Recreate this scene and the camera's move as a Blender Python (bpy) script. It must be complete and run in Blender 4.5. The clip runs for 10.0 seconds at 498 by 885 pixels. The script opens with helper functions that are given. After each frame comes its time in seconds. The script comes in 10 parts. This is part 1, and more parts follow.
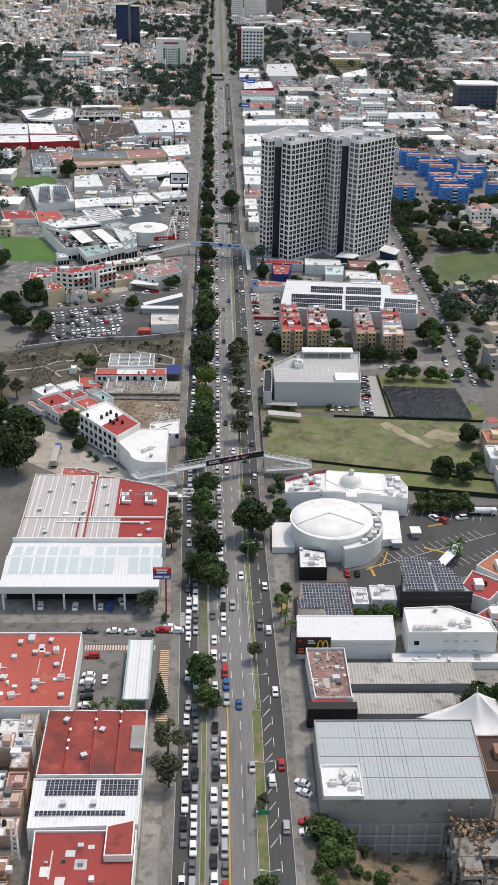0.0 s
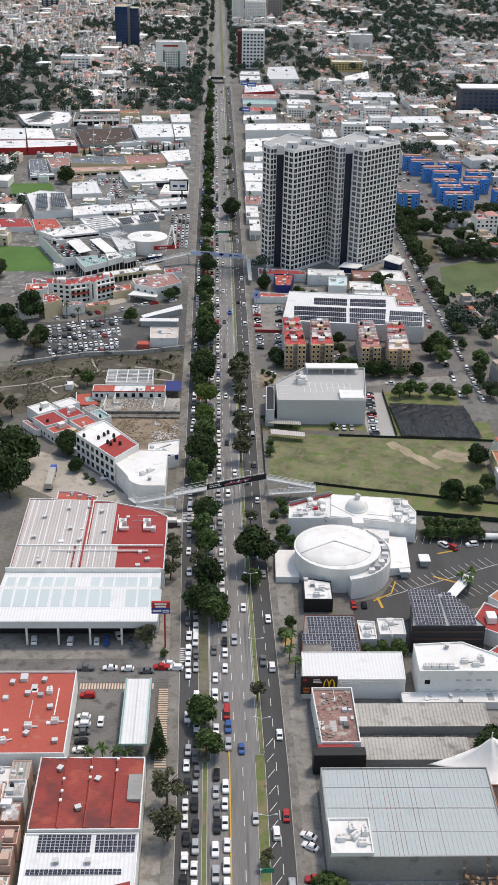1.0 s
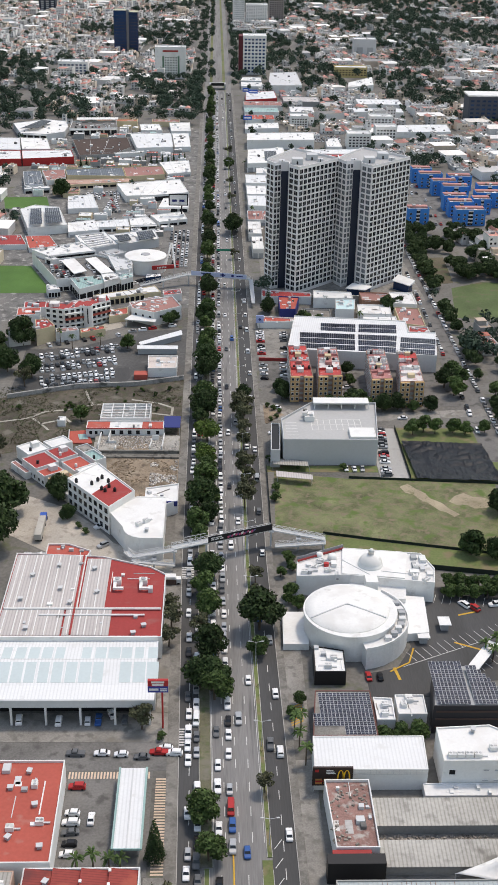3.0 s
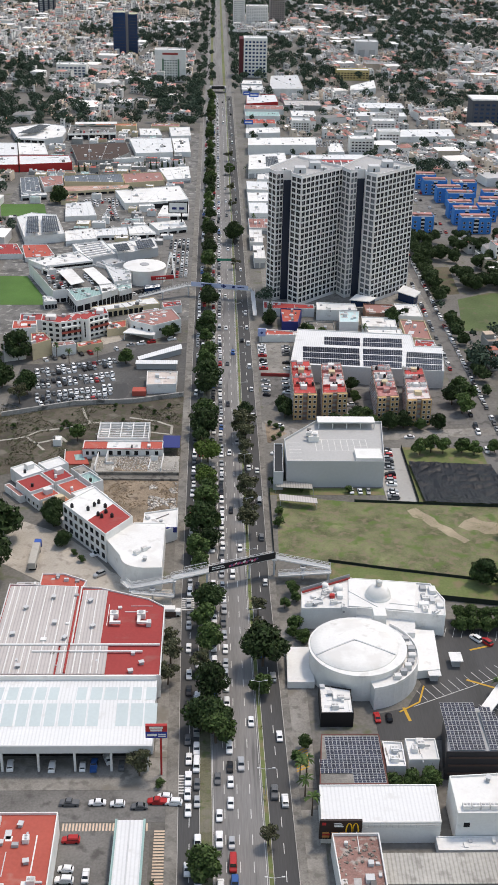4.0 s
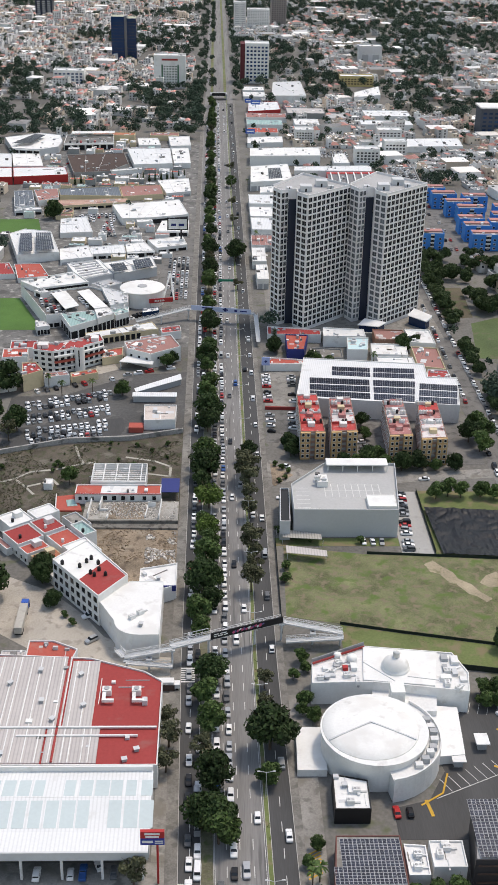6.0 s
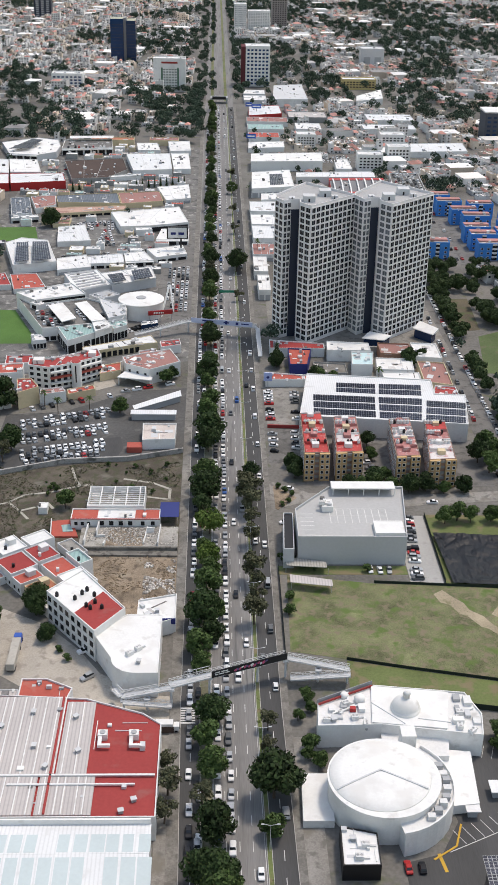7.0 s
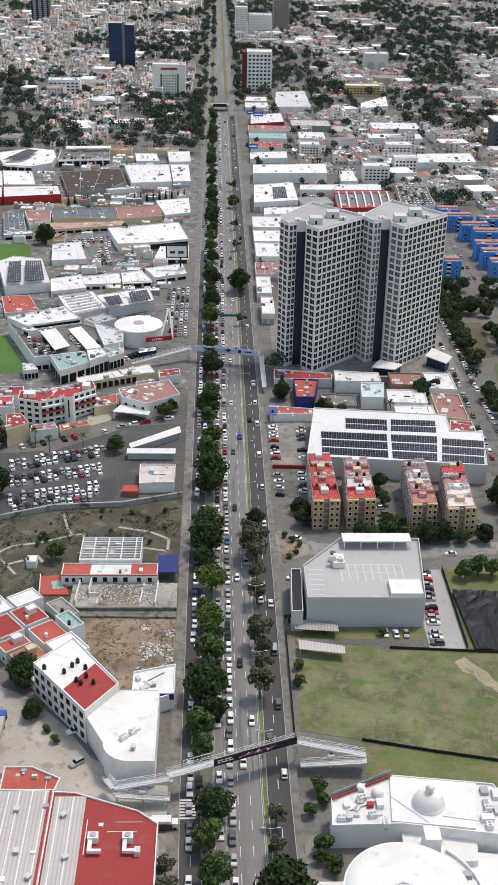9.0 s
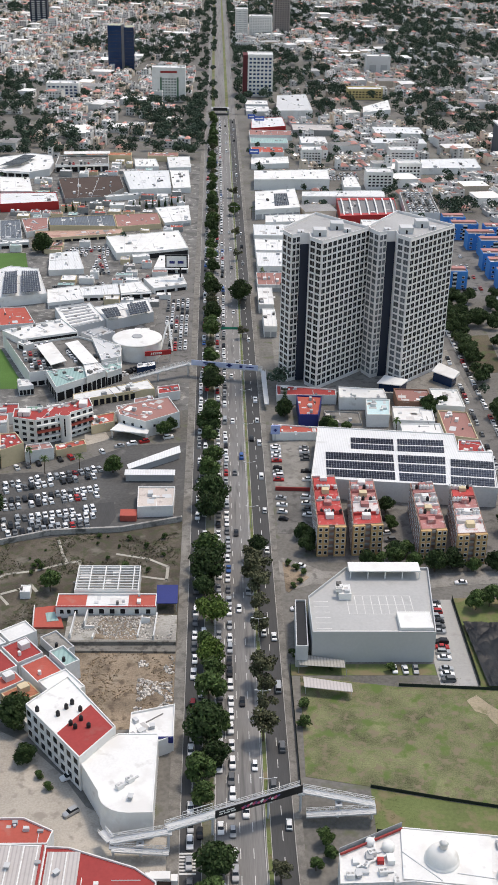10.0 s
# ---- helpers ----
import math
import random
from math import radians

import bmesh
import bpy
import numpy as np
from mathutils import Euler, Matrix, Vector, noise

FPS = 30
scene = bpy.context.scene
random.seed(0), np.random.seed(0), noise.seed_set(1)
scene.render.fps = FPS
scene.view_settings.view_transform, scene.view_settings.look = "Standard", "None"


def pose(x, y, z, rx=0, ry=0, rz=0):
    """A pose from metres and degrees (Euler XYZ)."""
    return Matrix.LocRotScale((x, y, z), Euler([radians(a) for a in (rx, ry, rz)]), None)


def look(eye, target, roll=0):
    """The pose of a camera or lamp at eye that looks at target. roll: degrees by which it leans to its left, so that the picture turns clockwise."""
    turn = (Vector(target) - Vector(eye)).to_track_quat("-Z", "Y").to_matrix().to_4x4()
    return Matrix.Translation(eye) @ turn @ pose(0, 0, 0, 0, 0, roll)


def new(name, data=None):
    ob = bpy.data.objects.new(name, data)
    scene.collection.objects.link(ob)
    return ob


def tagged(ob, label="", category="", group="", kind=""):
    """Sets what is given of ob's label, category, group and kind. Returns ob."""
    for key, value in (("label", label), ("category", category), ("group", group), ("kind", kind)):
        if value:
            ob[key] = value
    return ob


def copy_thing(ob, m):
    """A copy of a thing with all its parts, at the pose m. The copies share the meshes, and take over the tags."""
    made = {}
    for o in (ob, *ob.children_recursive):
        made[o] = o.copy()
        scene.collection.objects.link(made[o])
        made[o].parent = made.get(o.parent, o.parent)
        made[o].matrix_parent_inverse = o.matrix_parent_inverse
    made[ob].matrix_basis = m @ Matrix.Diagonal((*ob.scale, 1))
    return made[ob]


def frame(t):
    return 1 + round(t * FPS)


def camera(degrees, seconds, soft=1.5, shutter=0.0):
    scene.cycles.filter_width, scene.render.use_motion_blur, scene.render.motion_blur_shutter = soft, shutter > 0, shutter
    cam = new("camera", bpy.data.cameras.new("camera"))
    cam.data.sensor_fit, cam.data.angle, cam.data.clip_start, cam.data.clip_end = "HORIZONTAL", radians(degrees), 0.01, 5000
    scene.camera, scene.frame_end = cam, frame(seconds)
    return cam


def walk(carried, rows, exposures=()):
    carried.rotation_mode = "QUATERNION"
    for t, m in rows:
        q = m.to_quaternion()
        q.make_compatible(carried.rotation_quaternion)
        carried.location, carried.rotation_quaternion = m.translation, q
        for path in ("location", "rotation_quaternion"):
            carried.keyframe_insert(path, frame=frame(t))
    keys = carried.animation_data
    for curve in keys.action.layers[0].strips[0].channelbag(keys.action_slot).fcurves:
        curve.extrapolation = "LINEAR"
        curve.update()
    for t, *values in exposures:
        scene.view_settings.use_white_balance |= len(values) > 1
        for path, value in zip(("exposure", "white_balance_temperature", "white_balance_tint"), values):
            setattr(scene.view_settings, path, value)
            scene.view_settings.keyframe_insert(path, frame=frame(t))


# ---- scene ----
cam = camera(24.28, 10.0, soft=1.2)
EYE = 215.0
SPEED = (-0.349, 18.101, 0.687)
walk(cam, [(t, pose(SPEED[0] * t, SPEED[1] * t, EYE + SPEED[2] * t, 63.914, -1.045, -1.518))
           for t in (0.0, 1.0, 2.0, 3.0, 4.0, 5.0, 6.0, 7.0, 8.0, 9.0, 10.0)],
     exposures=[(0.0, 0.45, 7400, 14), (10.0, 0.49, 7400, 14)])

# ---- light: hazy, mostly clouded sky with a soft sun ahead and to the right ----
SUN_ELEV, SUN_AZ = 66.0, 48.0
world = bpy.data.worlds.new("sky")
scene.world = world
world.use_nodes = True
wn = world.node_tree
sky = wn.nodes.new("ShaderNodeTexSky")
sky.sky_type, sky.sun_disc = "NISHITA", False
sky.sun_elevation, sky.sun_rotation = radians(SUN_ELEV), radians(SUN_AZ)
sky.air_density, sky.dust_density, sky.ozone_density = 1.6, 1.5, 0.6
wn.links.new(sky.outputs[0], wn.nodes["Background"].inputs[0])
wn.nodes["Background"].inputs[1].default_value = 0.128
sun_data = bpy.data.lights.new("sun", "SUN")
sun_data.energy, sun_data.angle, sun_data.color = 1.45, radians(9), (1.0, 0.97, 0.92)
sun = new("sun", sun_data)
az = radians(SUN_AZ)
sun.matrix_world = look((0, 0, 300), (-math.sin(az) * 100, -math.cos(az) * 100, 300 - 100 * math.tan(radians(SUN_ELEV))))

# ---- materials ----
MATS = {}


def mat(name, base, rough=0.85, var=0.18, scale=0.35, metal=0.0, rand=0.0, island=0.0, bump=0.0, stain=None, stain_at=0.6,
        stain2=None, stain2_at=0.6, stripes=None, stripe_depth=0.25, spec=0.3, stretch=(1, 1, 1)):
    """A surface with broad and fine variation, stains, and ribs or bands where stripes = (axis, metres)."""
    if name in MATS:
        return MATS[name]
    m = bpy.data.materials.new(name)
    m.use_nodes = True
    n, l = m.node_tree.nodes, m.node_tree.links
    bsdf = n["Principled BSDF"]
    bsdf.inputs["Roughness"].default_value = rough
    bsdf.inputs["Metallic"].default_value = metal
    bsdf.inputs["Specular IOR Level"].default_value = spec
    geo = n.new("ShaderNodeNewGeometry")
    mp = n.new("ShaderNodeMapping")
    mp.inputs["Scale"].default_value = stretch
    l.new(geo.outputs["Position"], mp.inputs[0])

    def fuzz(size, detail):
        t = n.new("ShaderNodeTexNoise")
        t.inputs["Scale"].default_value, t.inputs["Detail"].default_value = size, detail
        l.new(mp.outputs[0], t.inputs["Vector"])
        return t.outputs["Fac"]

    def math_node(op, a, b):
        t = n.new("ShaderNodeMath")
        t.operation = op
        for i, v in enumerate((a, b)):
            if isinstance(v, (int, float)):
                t.inputs[i].default_value = v
            else:
                l.new(v, t.inputs[i])
        return t.outputs[0]

    value = math_node("ADD", math_node("MULTIPLY", fuzz(scale * 0.12, 4), 1.2), math_node("MULTIPLY", fuzz(scale * 3.0, 6), 0.8))
    value = math_node("MULTIPLY", math_node("SUBTRACT", value, 1.0), 2.0 * var)
    if rand:
        info = n.new("ShaderNodeObjectInfo")
        value = math_node("ADD", value, math_node("MULTIPLY", math_node("SUBTRACT", info.outputs["Random"], 0.5), 2 * rand))
    if island:
        value = math_node("ADD", value, math_node("MULTIPLY", math_node("SUBTRACT", geo.outputs["Random Per Island"], 0.5), 2 * island))
    if stripes:
        w = n.new("ShaderNodeTexWave")
        w.bands_direction = stripes[0]
        w.inputs["Scale"].default_value = 0.314 / stripes[1]
        l.new(geo.outputs["Position"], w.inputs["Vector"])
        sharp = math_node("POWER", w.outputs["Fac"], 3.0)
        value = math_node("SUBTRACT", value, math_node("MULTIPLY", sharp, stripe_depth))
    value = math_node("ADD", value, 1.0)
    col = n.new("ShaderNodeVectorMath")
    col.operation = "SCALE"
    col.inputs[0].default_value = base
    l.new(value, col.inputs["Scale"])
    out = col.outputs[0]
    for colour, start, size in ((stain, stain_at, 0.5), (stain2, stain2_at, 0.23)):
        if not colour:
            continue
        ramp = n.new("ShaderNodeMapRange")
        ramp.inputs[1].default_value, ramp.inputs[2].default_value = start, start + 0.12
        l.new(fuzz(scale * size, 8), ramp.inputs[0])
        mix = n.new("ShaderNodeMix")
        mix.data_type = "RGBA"
        l.new(ramp.outputs[0], mix.inputs[0])
        l.new(out, mix.inputs[6])
        mix.inputs[7].default_value = (*colour, 1)
        out = mix.outputs[2]
    l.new(out, bsdf.inputs["Base Color"])
    if bump:
        b = n.new("ShaderNodeBump")
        b.inputs["Strength"].default_value, b.inputs["Distance"].default_value = bump, 0.1
        l.new(fuzz(scale * 8, 5), b.inputs["Height"])
        l.new(b.outputs[0], bsdf.inputs["Normal"])
    MATS[name] = m
    return m


EARTH = mat("city_ground", (0.155, 0.148, 0.135), var=0.6, scale=0.25, stain=(0.11, 0.12, 0.07), stain_at=0.58)
ASPHALT = mat("asphalt", (0.20, 0.195, 0.19), var=0.4, scale=0.5, stretch=(2.5, 0.12, 1), stain=(0.125, 0.122, 0.12), stain_at=0.55, bump=0.2)
ASPHALT_DARK = mat("dark_asphalt", (0.07, 0.07, 0.07), var=0.3, scale=0.5, stretch=(2.0, 0.15, 1), bump=0.2)
ASPHALT_OLD = mat("worn_asphalt", (0.165, 0.16, 0.152), var=0.5, scale=0.5, stain=(0.095, 0.092, 0.087), stain_at=0.53, bump=0.2)
CONCRETE = mat("concrete_paving", (0.25, 0.238, 0.218), var=0.5, scale=0.7, stain=(0.165, 0.157, 0.143), stain_at=0.52, stain2=(0.19, 0.175, 0.15), stain2_at=0.55)
PALE_STREET = mat("pale_street_concrete", (0.41, 0.375, 0.325), var=0.4, scale=0.6, stain=(0.30, 0.272, 0.235), stain_at=0.54)
CONCRETE_WALL = mat("concrete_wall", (0.30, 0.30, 0.29), var=0.25, scale=0.4, stain=(0.17, 0.17, 0.165), stain_at=0.6)
KERB = mat("kerb_stone", (0.42, 0.41, 0.39), var=0.2)
LINE = mat("road_paint", (0.62, 0.62, 0.60), var=0.3, scale=2.0)
YELLOW = mat("yellow_paint", (0.55, 0.33, 0.05), var=0.25, scale=1.5)
GRASS = mat("grass", (0.125, 0.155, 0.055), var=0.4, scale=0.35, stain=(0.20, 0.165, 0.095), stain_at=0.5, bump=0.6)
LAWN = mat("lawn", (0.075, 0.16, 0.035), var=0.3, scale=0.5, bump=0.6)
FIELD = mat("mown_field", (0.15, 0.158, 0.078), var=0.9, scale=0.8, stain=(0.20, 0.165, 0.11), stain_at=0.51, stain2=(0.10, 0.15, 0.04), stain2_at=0.54, bump=0.8)
DIRT = mat("bare_earth", (0.25, 0.195, 0.14), var=0.8, scale=0.7, stain=(0.12, 0.09, 0.065), stain_at=0.52, stain2=(0.30, 0.25, 0.19), stain2_at=0.55, bump=0.7)
WASTE = mat("waste_ground", (0.095, 0.08, 0.062), var=0.9, scale=0.7, stain=(0.065, 0.07, 0.038), stain_at=0.5, stain2=(0.16, 0.145, 0.12), stain2_at=0.56, bump=0.7)
WHITE = mat("white_paint", (0.75, 0.75, 0.735), rough=0.7, var=0.1, scale=0.5, stain=(0.60, 0.59, 0.57), stain_at=0.6, stain2=(0.68, 0.67, 0.65), stain2_at=0.53)
WHITE_DIRTY = mat("weathered_white", (0.70, 0.70, 0.69), rough=0.8, var=0.16, scale=0.4, stain=(0.5, 0.49, 0.47), stain_at=0.6)
GREY = mat("grey_paint", (0.38, 0.39, 0.40), var=0.12)
GREY_LIGHT = mat("light_grey_paint", (0.56, 0.57, 0.58), var=0.1, stain=(0.44, 0.44, 0.44), stain_at=0.66)
CREAM = mat("cream_paint", (0.60, 0.50, 0.33), var=0.15, stain=(0.45, 0.38, 0.27), stain_at=0.66)
BRICK = mat("brick_wall", (0.30, 0.17, 0.12), var=0.25, scale=0.8)
RED_ROOF = mat("red_sealed_roof", (0.34, 0.048, 0.045), rough=0.75, var=0.22, scale=0.35, stain=(0.30, 0.085, 0.075), stain_at=0.6)
ORANGE_ROOF = mat("orange_sealed_roof", (0.43, 0.095, 0.07), rough=0.8, var=0.2, scale=0.35, stain=(0.40, 0.17, 0.14), stain_at=0.62)
DARK_RED = mat("dark_red_roof", (0.31, 0.05, 0.042), rough=0.6, var=0.25, scale=0.35, stain=(0.14, 0.035, 0.03), stain_at=0.57)
RED_SHEET = mat("red_sheet_roof", (0.27, 0.04, 0.032), rough=0.6, var=0.2, stripes=("Y", 0.75), stripe_depth=0.28, stain=(0.35, 0.07, 0.045), stain_at=0.54, stain2=(0.13, 0.028, 0.026), stain2_at=0.55)
WHITE_SHEET = mat("white_sheet_roof", (0.72, 0.73, 0.735), rough=0.5, var=0.1, scale=0.5, stripes=("X", 1.0), stripe_depth=0.12, stain=(0.62, 0.625, 0.62), stain_at=0.58)
GREY_SHEET = mat("grey_sheet_roof", (0.50, 0.465, 0.45), rough=0.6, var=0.14, stripes=("X", 1.0), stripe_depth=0.22)
BLUE_SHEET = mat("blue_grey_sheet_roof", (0.40, 0.45, 0.46), rough=0.55, var=0.08, scale=0.2, stain=(0.36, 0.41, 0.42), stain_at=0.6)
RUST = mat("rust", (0.22, 0.10, 0.06), var=0.4, scale=2)
FIBRE = mat("fibre_cement_sheet", (0.43, 0.415, 0.38), rough=0.9, var=0.35, stripes=("X", 1.0), stripe_depth=0.3, stain=(0.2, 0.19, 0.17), stain_at=0.58)
TRANSLUCENT = mat("skylight_sheet", (0.50, 0.575, 0.585), rough=0.4, var=0.1)
TEAL = mat("teal_sheet", (0.30, 0.45, 0.43), rough=0.5, var=0.12, stripes=("X", 1.5), stripe_depth=0.2)
BROWN_ROOF = mat("brown_felt_roof", (0.075, 0.05, 0.042), var=0.25)
# near-black that paints the shade inside openings and recesses
DARK = mat("interior_shade", (0.012, 0.012, 0.013), var=0.2)
BLACK = mat("black_paint", (0.018, 0.018, 0.02), rough=0.5, var=0.15)
TARP = mat("black_sheeting", (0.010, 0.011, 0.014), rough=0.38, spec=0.22, var=0.3, scale=0.5, bump=0.8)
STEEL = mat("galvanised_steel", (0.55, 0.56, 0.57), rough=0.45, var=0.12, metal=0.4)
RED_PAINT = mat("red_paint", (0.42, 0.03, 0.03), rough=0.5, var=0.12)
BLUE_PAINT = mat("blue_paint", (0.03, 0.10, 0.42), rough=0.5, var=0.12)
BLUE_WALL = mat("bright_blue_render", (0.04, 0.22, 0.58), rough=0.8, var=0.15)
TILE = mat("clay_tile_roof", (0.42, 0.17, 0.10), var=0.25, stripes=("Y", 0.7), stripe_depth=0.25)
BARK = mat("bark", (0.10, 0.075, 0.055), var=0.3, scale=3)
PALE_ROOF = mat("pale_roof", (0.66, 0.65, 0.62), var=0.12, island=0.12)


def glass(name, base, rough=0.08):
    m = mat(name, base, rough=rough, var=0.15, scale=0.5, spec=0.35, rand=0.4)
    return m


GLASS = glass("window_glass", (0.018, 0.020, 0.024), 0.2)
GLASS_BLUE = glass("blue_mirror_glass", (0.012, 0.04, 0.11))
SOLAR = mat("solar_cells", (0.03, 0.035, 0.055), rough=0.35, var=0.12, rand=0.3, spec=0.25)
LEAF = [mat("leaves_dark", (0.031, 0.055, 0.018), rough=0.7, var=0.3, scale=1.2, island=0.45, rand=0.2, spec=0.2),
        mat("leaves_mid", (0.060, 0.100, 0.030), rough=0.7, var=0.3, scale=1.2, island=0.45, rand=0.2, spec=0.2),
        mat("leaves_dry", (0.085, 0.090, 0.050), rough=0.75, var=0.3, scale=1.2, island=0.45, rand=0.2, spec=0.2)]
# haze put into the leaf colour: paler and bluer than near trees
LEAF_FAR = mat("hazed_far_leaves", (0.054, 0.082, 0.058), rough=0.8, var=0.35, scale=0.08, island=0.35, spec=0.1)

# ---- building helpers ----
rng = random.Random(7)


def origin(ob):
    v = Vector((0, 0, 0))
    while ob:
        v += ob.location
        ob = ob.parent
    return v


def finish(name, bm, material, parent=None, label="", flip=True):
    if flip:
        bmesh.ops.recalc_face_normals(bm, faces=bm.faces)
    if parent is not None:
        bmesh.ops.translate(bm, verts=bm.verts, vec=-origin(parent))
    me = bpy.data.meshes.new(name)
    bm.to_mesh(me)
    bm.free()
    for m in material if isinstance(material, (list, tuple)) else [material]:
        me.materials.append(m)
    ob = new(name, me)
    if parent is not None:
        ob.parent = parent
    if label:
        ob["label"] = label
    return ob


def part(name, bm, material, parent, label=""):
    return finish(name, bm, material, parent, label)


def shared(name, me, parent, at, rz=0.0, scale=None):
    """A piece on a mesh that alike pieces share, at a world place under its thing."""
    ob = new(name, me)
    ob.parent = parent
    ob.location = Vector(at) - origin(parent)
    ob.rotation_euler = (0, 0, rz)
    if scale:
        ob.scale = scale
    return ob


def mesh_of(name, bm, material):
    bmesh.ops.recalc_face_normals(bm, faces=bm.faces)
    me = bpy.data.meshes.new(name)
    bm.to_mesh(me)
    bm.free()
    for m in material if isinstance(material, (list, tuple)) else [material]:
        me.materials.append(m)
    return me


def thing(name, at, label, category, group="", kind="", rz=0.0):
    ob = new(name)
    ob.empty_display_size = 0.5
    ob.location = at
    ob.rotation_euler = (0, 0, rz)
    return tagged(ob, label, category, group, kind)


def box(bm, x0, y0, z0, x1, y1, z1, mi=0):
    v = [bm.verts.new(p) for p in ((x0, y0, z0), (x1, y0, z0), (x1, y1, z0), (x0, y1, z0), (x0, y0, z1), (x1, y0, z1), (x1, y1, z1), (x0, y1, z1))]
    for q in ((0, 3, 2, 1), (4, 5, 6, 7), (0, 1, 5, 4), (1, 2, 6, 5), (2, 3, 7, 6), (3, 0, 4, 7)):
        bm.faces.new([v[i] for i in q]).material_index = mi
    return v


def prism(bm, pts, z0, z1, mi=0, top=None):
    """A solid over a plan outline; top may give another height for each corner."""
    lo = [bm.verts.new((p[0], p[1], z0)) for p in pts]
    hi = [bm.verts.new((p[0], p[1], top[i] if top else z1)) for i, p in enumerate(pts)]
    n = len(pts)
    bm.faces.new(lo[::-1]).material_index = mi
    bm.faces.new(hi).material_index = mi
    for i in range(n):
        bm.faces.new((lo[i], lo[(i + 1) % n], hi[(i + 1) % n], hi[i])).material_index = mi


def tube(bm, cx, cy, z0, z1, r0, r1=None, n=16, mi=0):
    r1 = r0 if r1 is None else r1
    lo = [bm.verts.new((cx + r0 * math.cos(a), cy + r0 * math.sin(a), z0)) for a in (2 * math.pi * i / n for i in range(n))]
    hi = [bm.verts.new((cx + r1 * math.cos(a), cy + r1 * math.sin(a), z1)) for a in (2 * math.pi * i / n for i in range(n))]
    bm.faces.new(lo[::-1]).material_index = mi
    bm.faces.new(hi).material_index = mi
    for i in range(n):
        bm.faces.new((lo[i], lo[(i + 1) % n], hi[(i + 1) % n], hi[i])).material_index = mi


def revolve(bm, cx, cy, profile, n=48, mi=0):
    """One connected skin turned round an upright axis; profile: (radius, height) from the rim to the top."""
    rings = [[bm.verts.new((cx + r * math.cos(2 * math.pi * i / n), cy + r * math.sin(2 * math.pi * i / n), z)) for i in range(n)] for r, z in profile]
    for a, b in zip(rings, rings[1:]):
        for i in range(n):
            f = bm.faces.new((a[i], a[(i + 1) % n], b[(i + 1) % n], b[i]))
            f.material_index, f.smooth = mi, True
    bm.faces.new(rings[-1]).material_index = mi
    bm.faces.new(rings[0][::-1]).material_index = mi


def beam(bm, a, b, w, h=None, mi=0):
    """A bar of square section between two points."""
    a, b = Vector(a), Vector(b)
    d = (b - a).normalized()
    s = d.cross(Vector((0, 0, 1)))
    s = Vector((1, 0, 0)) if s.length < 1e-4 else s.normalized()
    u = s.cross(d)
    h = w if h is None else h
    v = [bm.verts.new(p + s * i * w / 2 + u * j * h / 2) for p in (a, b) for i, j in ((-1, -1), (1, -1), (1, 1), (-1, 1))]
    for q in ((0, 1, 2, 3), (7, 6, 5, 4), (0, 4, 5, 1), (1, 5, 6, 2), (2, 6, 7, 3), (3, 7, 4, 0)):
        bm.faces.new([v[i] for i in q]).material_index = mi


def rect(x0, y0, x1, y1):
    return [(x0, y0), (x1, y0), (x1, y1), (x0, y1)]


def inset(pts, d):
    """The outline moved inwards by d; the corners run anticlockwise."""
    out = []
    n = len(pts)
    for i in range(n):
        p, q, r = Vector(pts[i - 1]).to_2d(), Vector(pts[i]).to_2d(), Vector(pts[(i + 1) % n]).to_2d()
        a, b = (q - p).normalized(), (r - q).normalized()
        na, nb = Vector((-a.y, a.x)), Vector((-b.y, b.x))
        m = na + nb
        m = m * (d / max(0.35, 1 + na.dot(nb)))
        out.append((q.x + m.x, q.y + m.y))
    return out


def centre(pts):
    return (sum(p[0] for p in pts) / len(pts), sum(p[1] for p in pts) / len(pts))


def shell(bm, pts, z0, z1, z_roof, thick=0.3, mi=0):
    """Outer walls with a parapet of real thickness that stands over the roof."""
    ins = inset(pts, thick)
    n = len(pts)
    lo = [bm.verts.new((*p, z0)) for p in pts]
    hi = [bm.verts.new((*p, z1)) for p in pts]
    ih = [bm.verts.new((*p, z1)) for p in ins]
    il = [bm.verts.new((*p, z_roof - 0.3)) for p in ins]
    for i in range(n):
        j = (i + 1) % n
        for q in ((lo[i], lo[j], hi[j], hi[i]), (hi[i], hi[j], ih[j], ih[i]), (ih[i], ih[j], il[j], il[i])):
            bm.faces.new(q).material_index = mi
    return ins


WINDOW_MESH = {}


def window_mesh(w, h, frame_mat=None, pane_mat=None):
    key = (round(w, 2), round(h, 2), frame_mat.name if frame_mat else "", pane_mat.name if pane_mat else "")
    if key not in WINDOW_MESH:
        bm = bmesh.new()
        f = 0.09
        box(bm, -w / 2, -0.03, 0, w / 2, 0.03, h, 1)
        for x0, x1, z0, z1 in ((-w / 2 - f, w / 2 + f, -f, 0), (-w / 2 - f, w / 2 + f, h, h + f), (-w / 2 - f, -w / 2, 0, h), (w / 2, w / 2 + f, 0, h)):
            box(bm, x0, -0.14, z0, x1, 0.06, z1, 0)
        WINDOW_MESH[key] = mesh_of("window", bm, [frame_mat or WHITE_DIRTY, pane_mat or GLASS])
    return WINDOW_MESH[key]


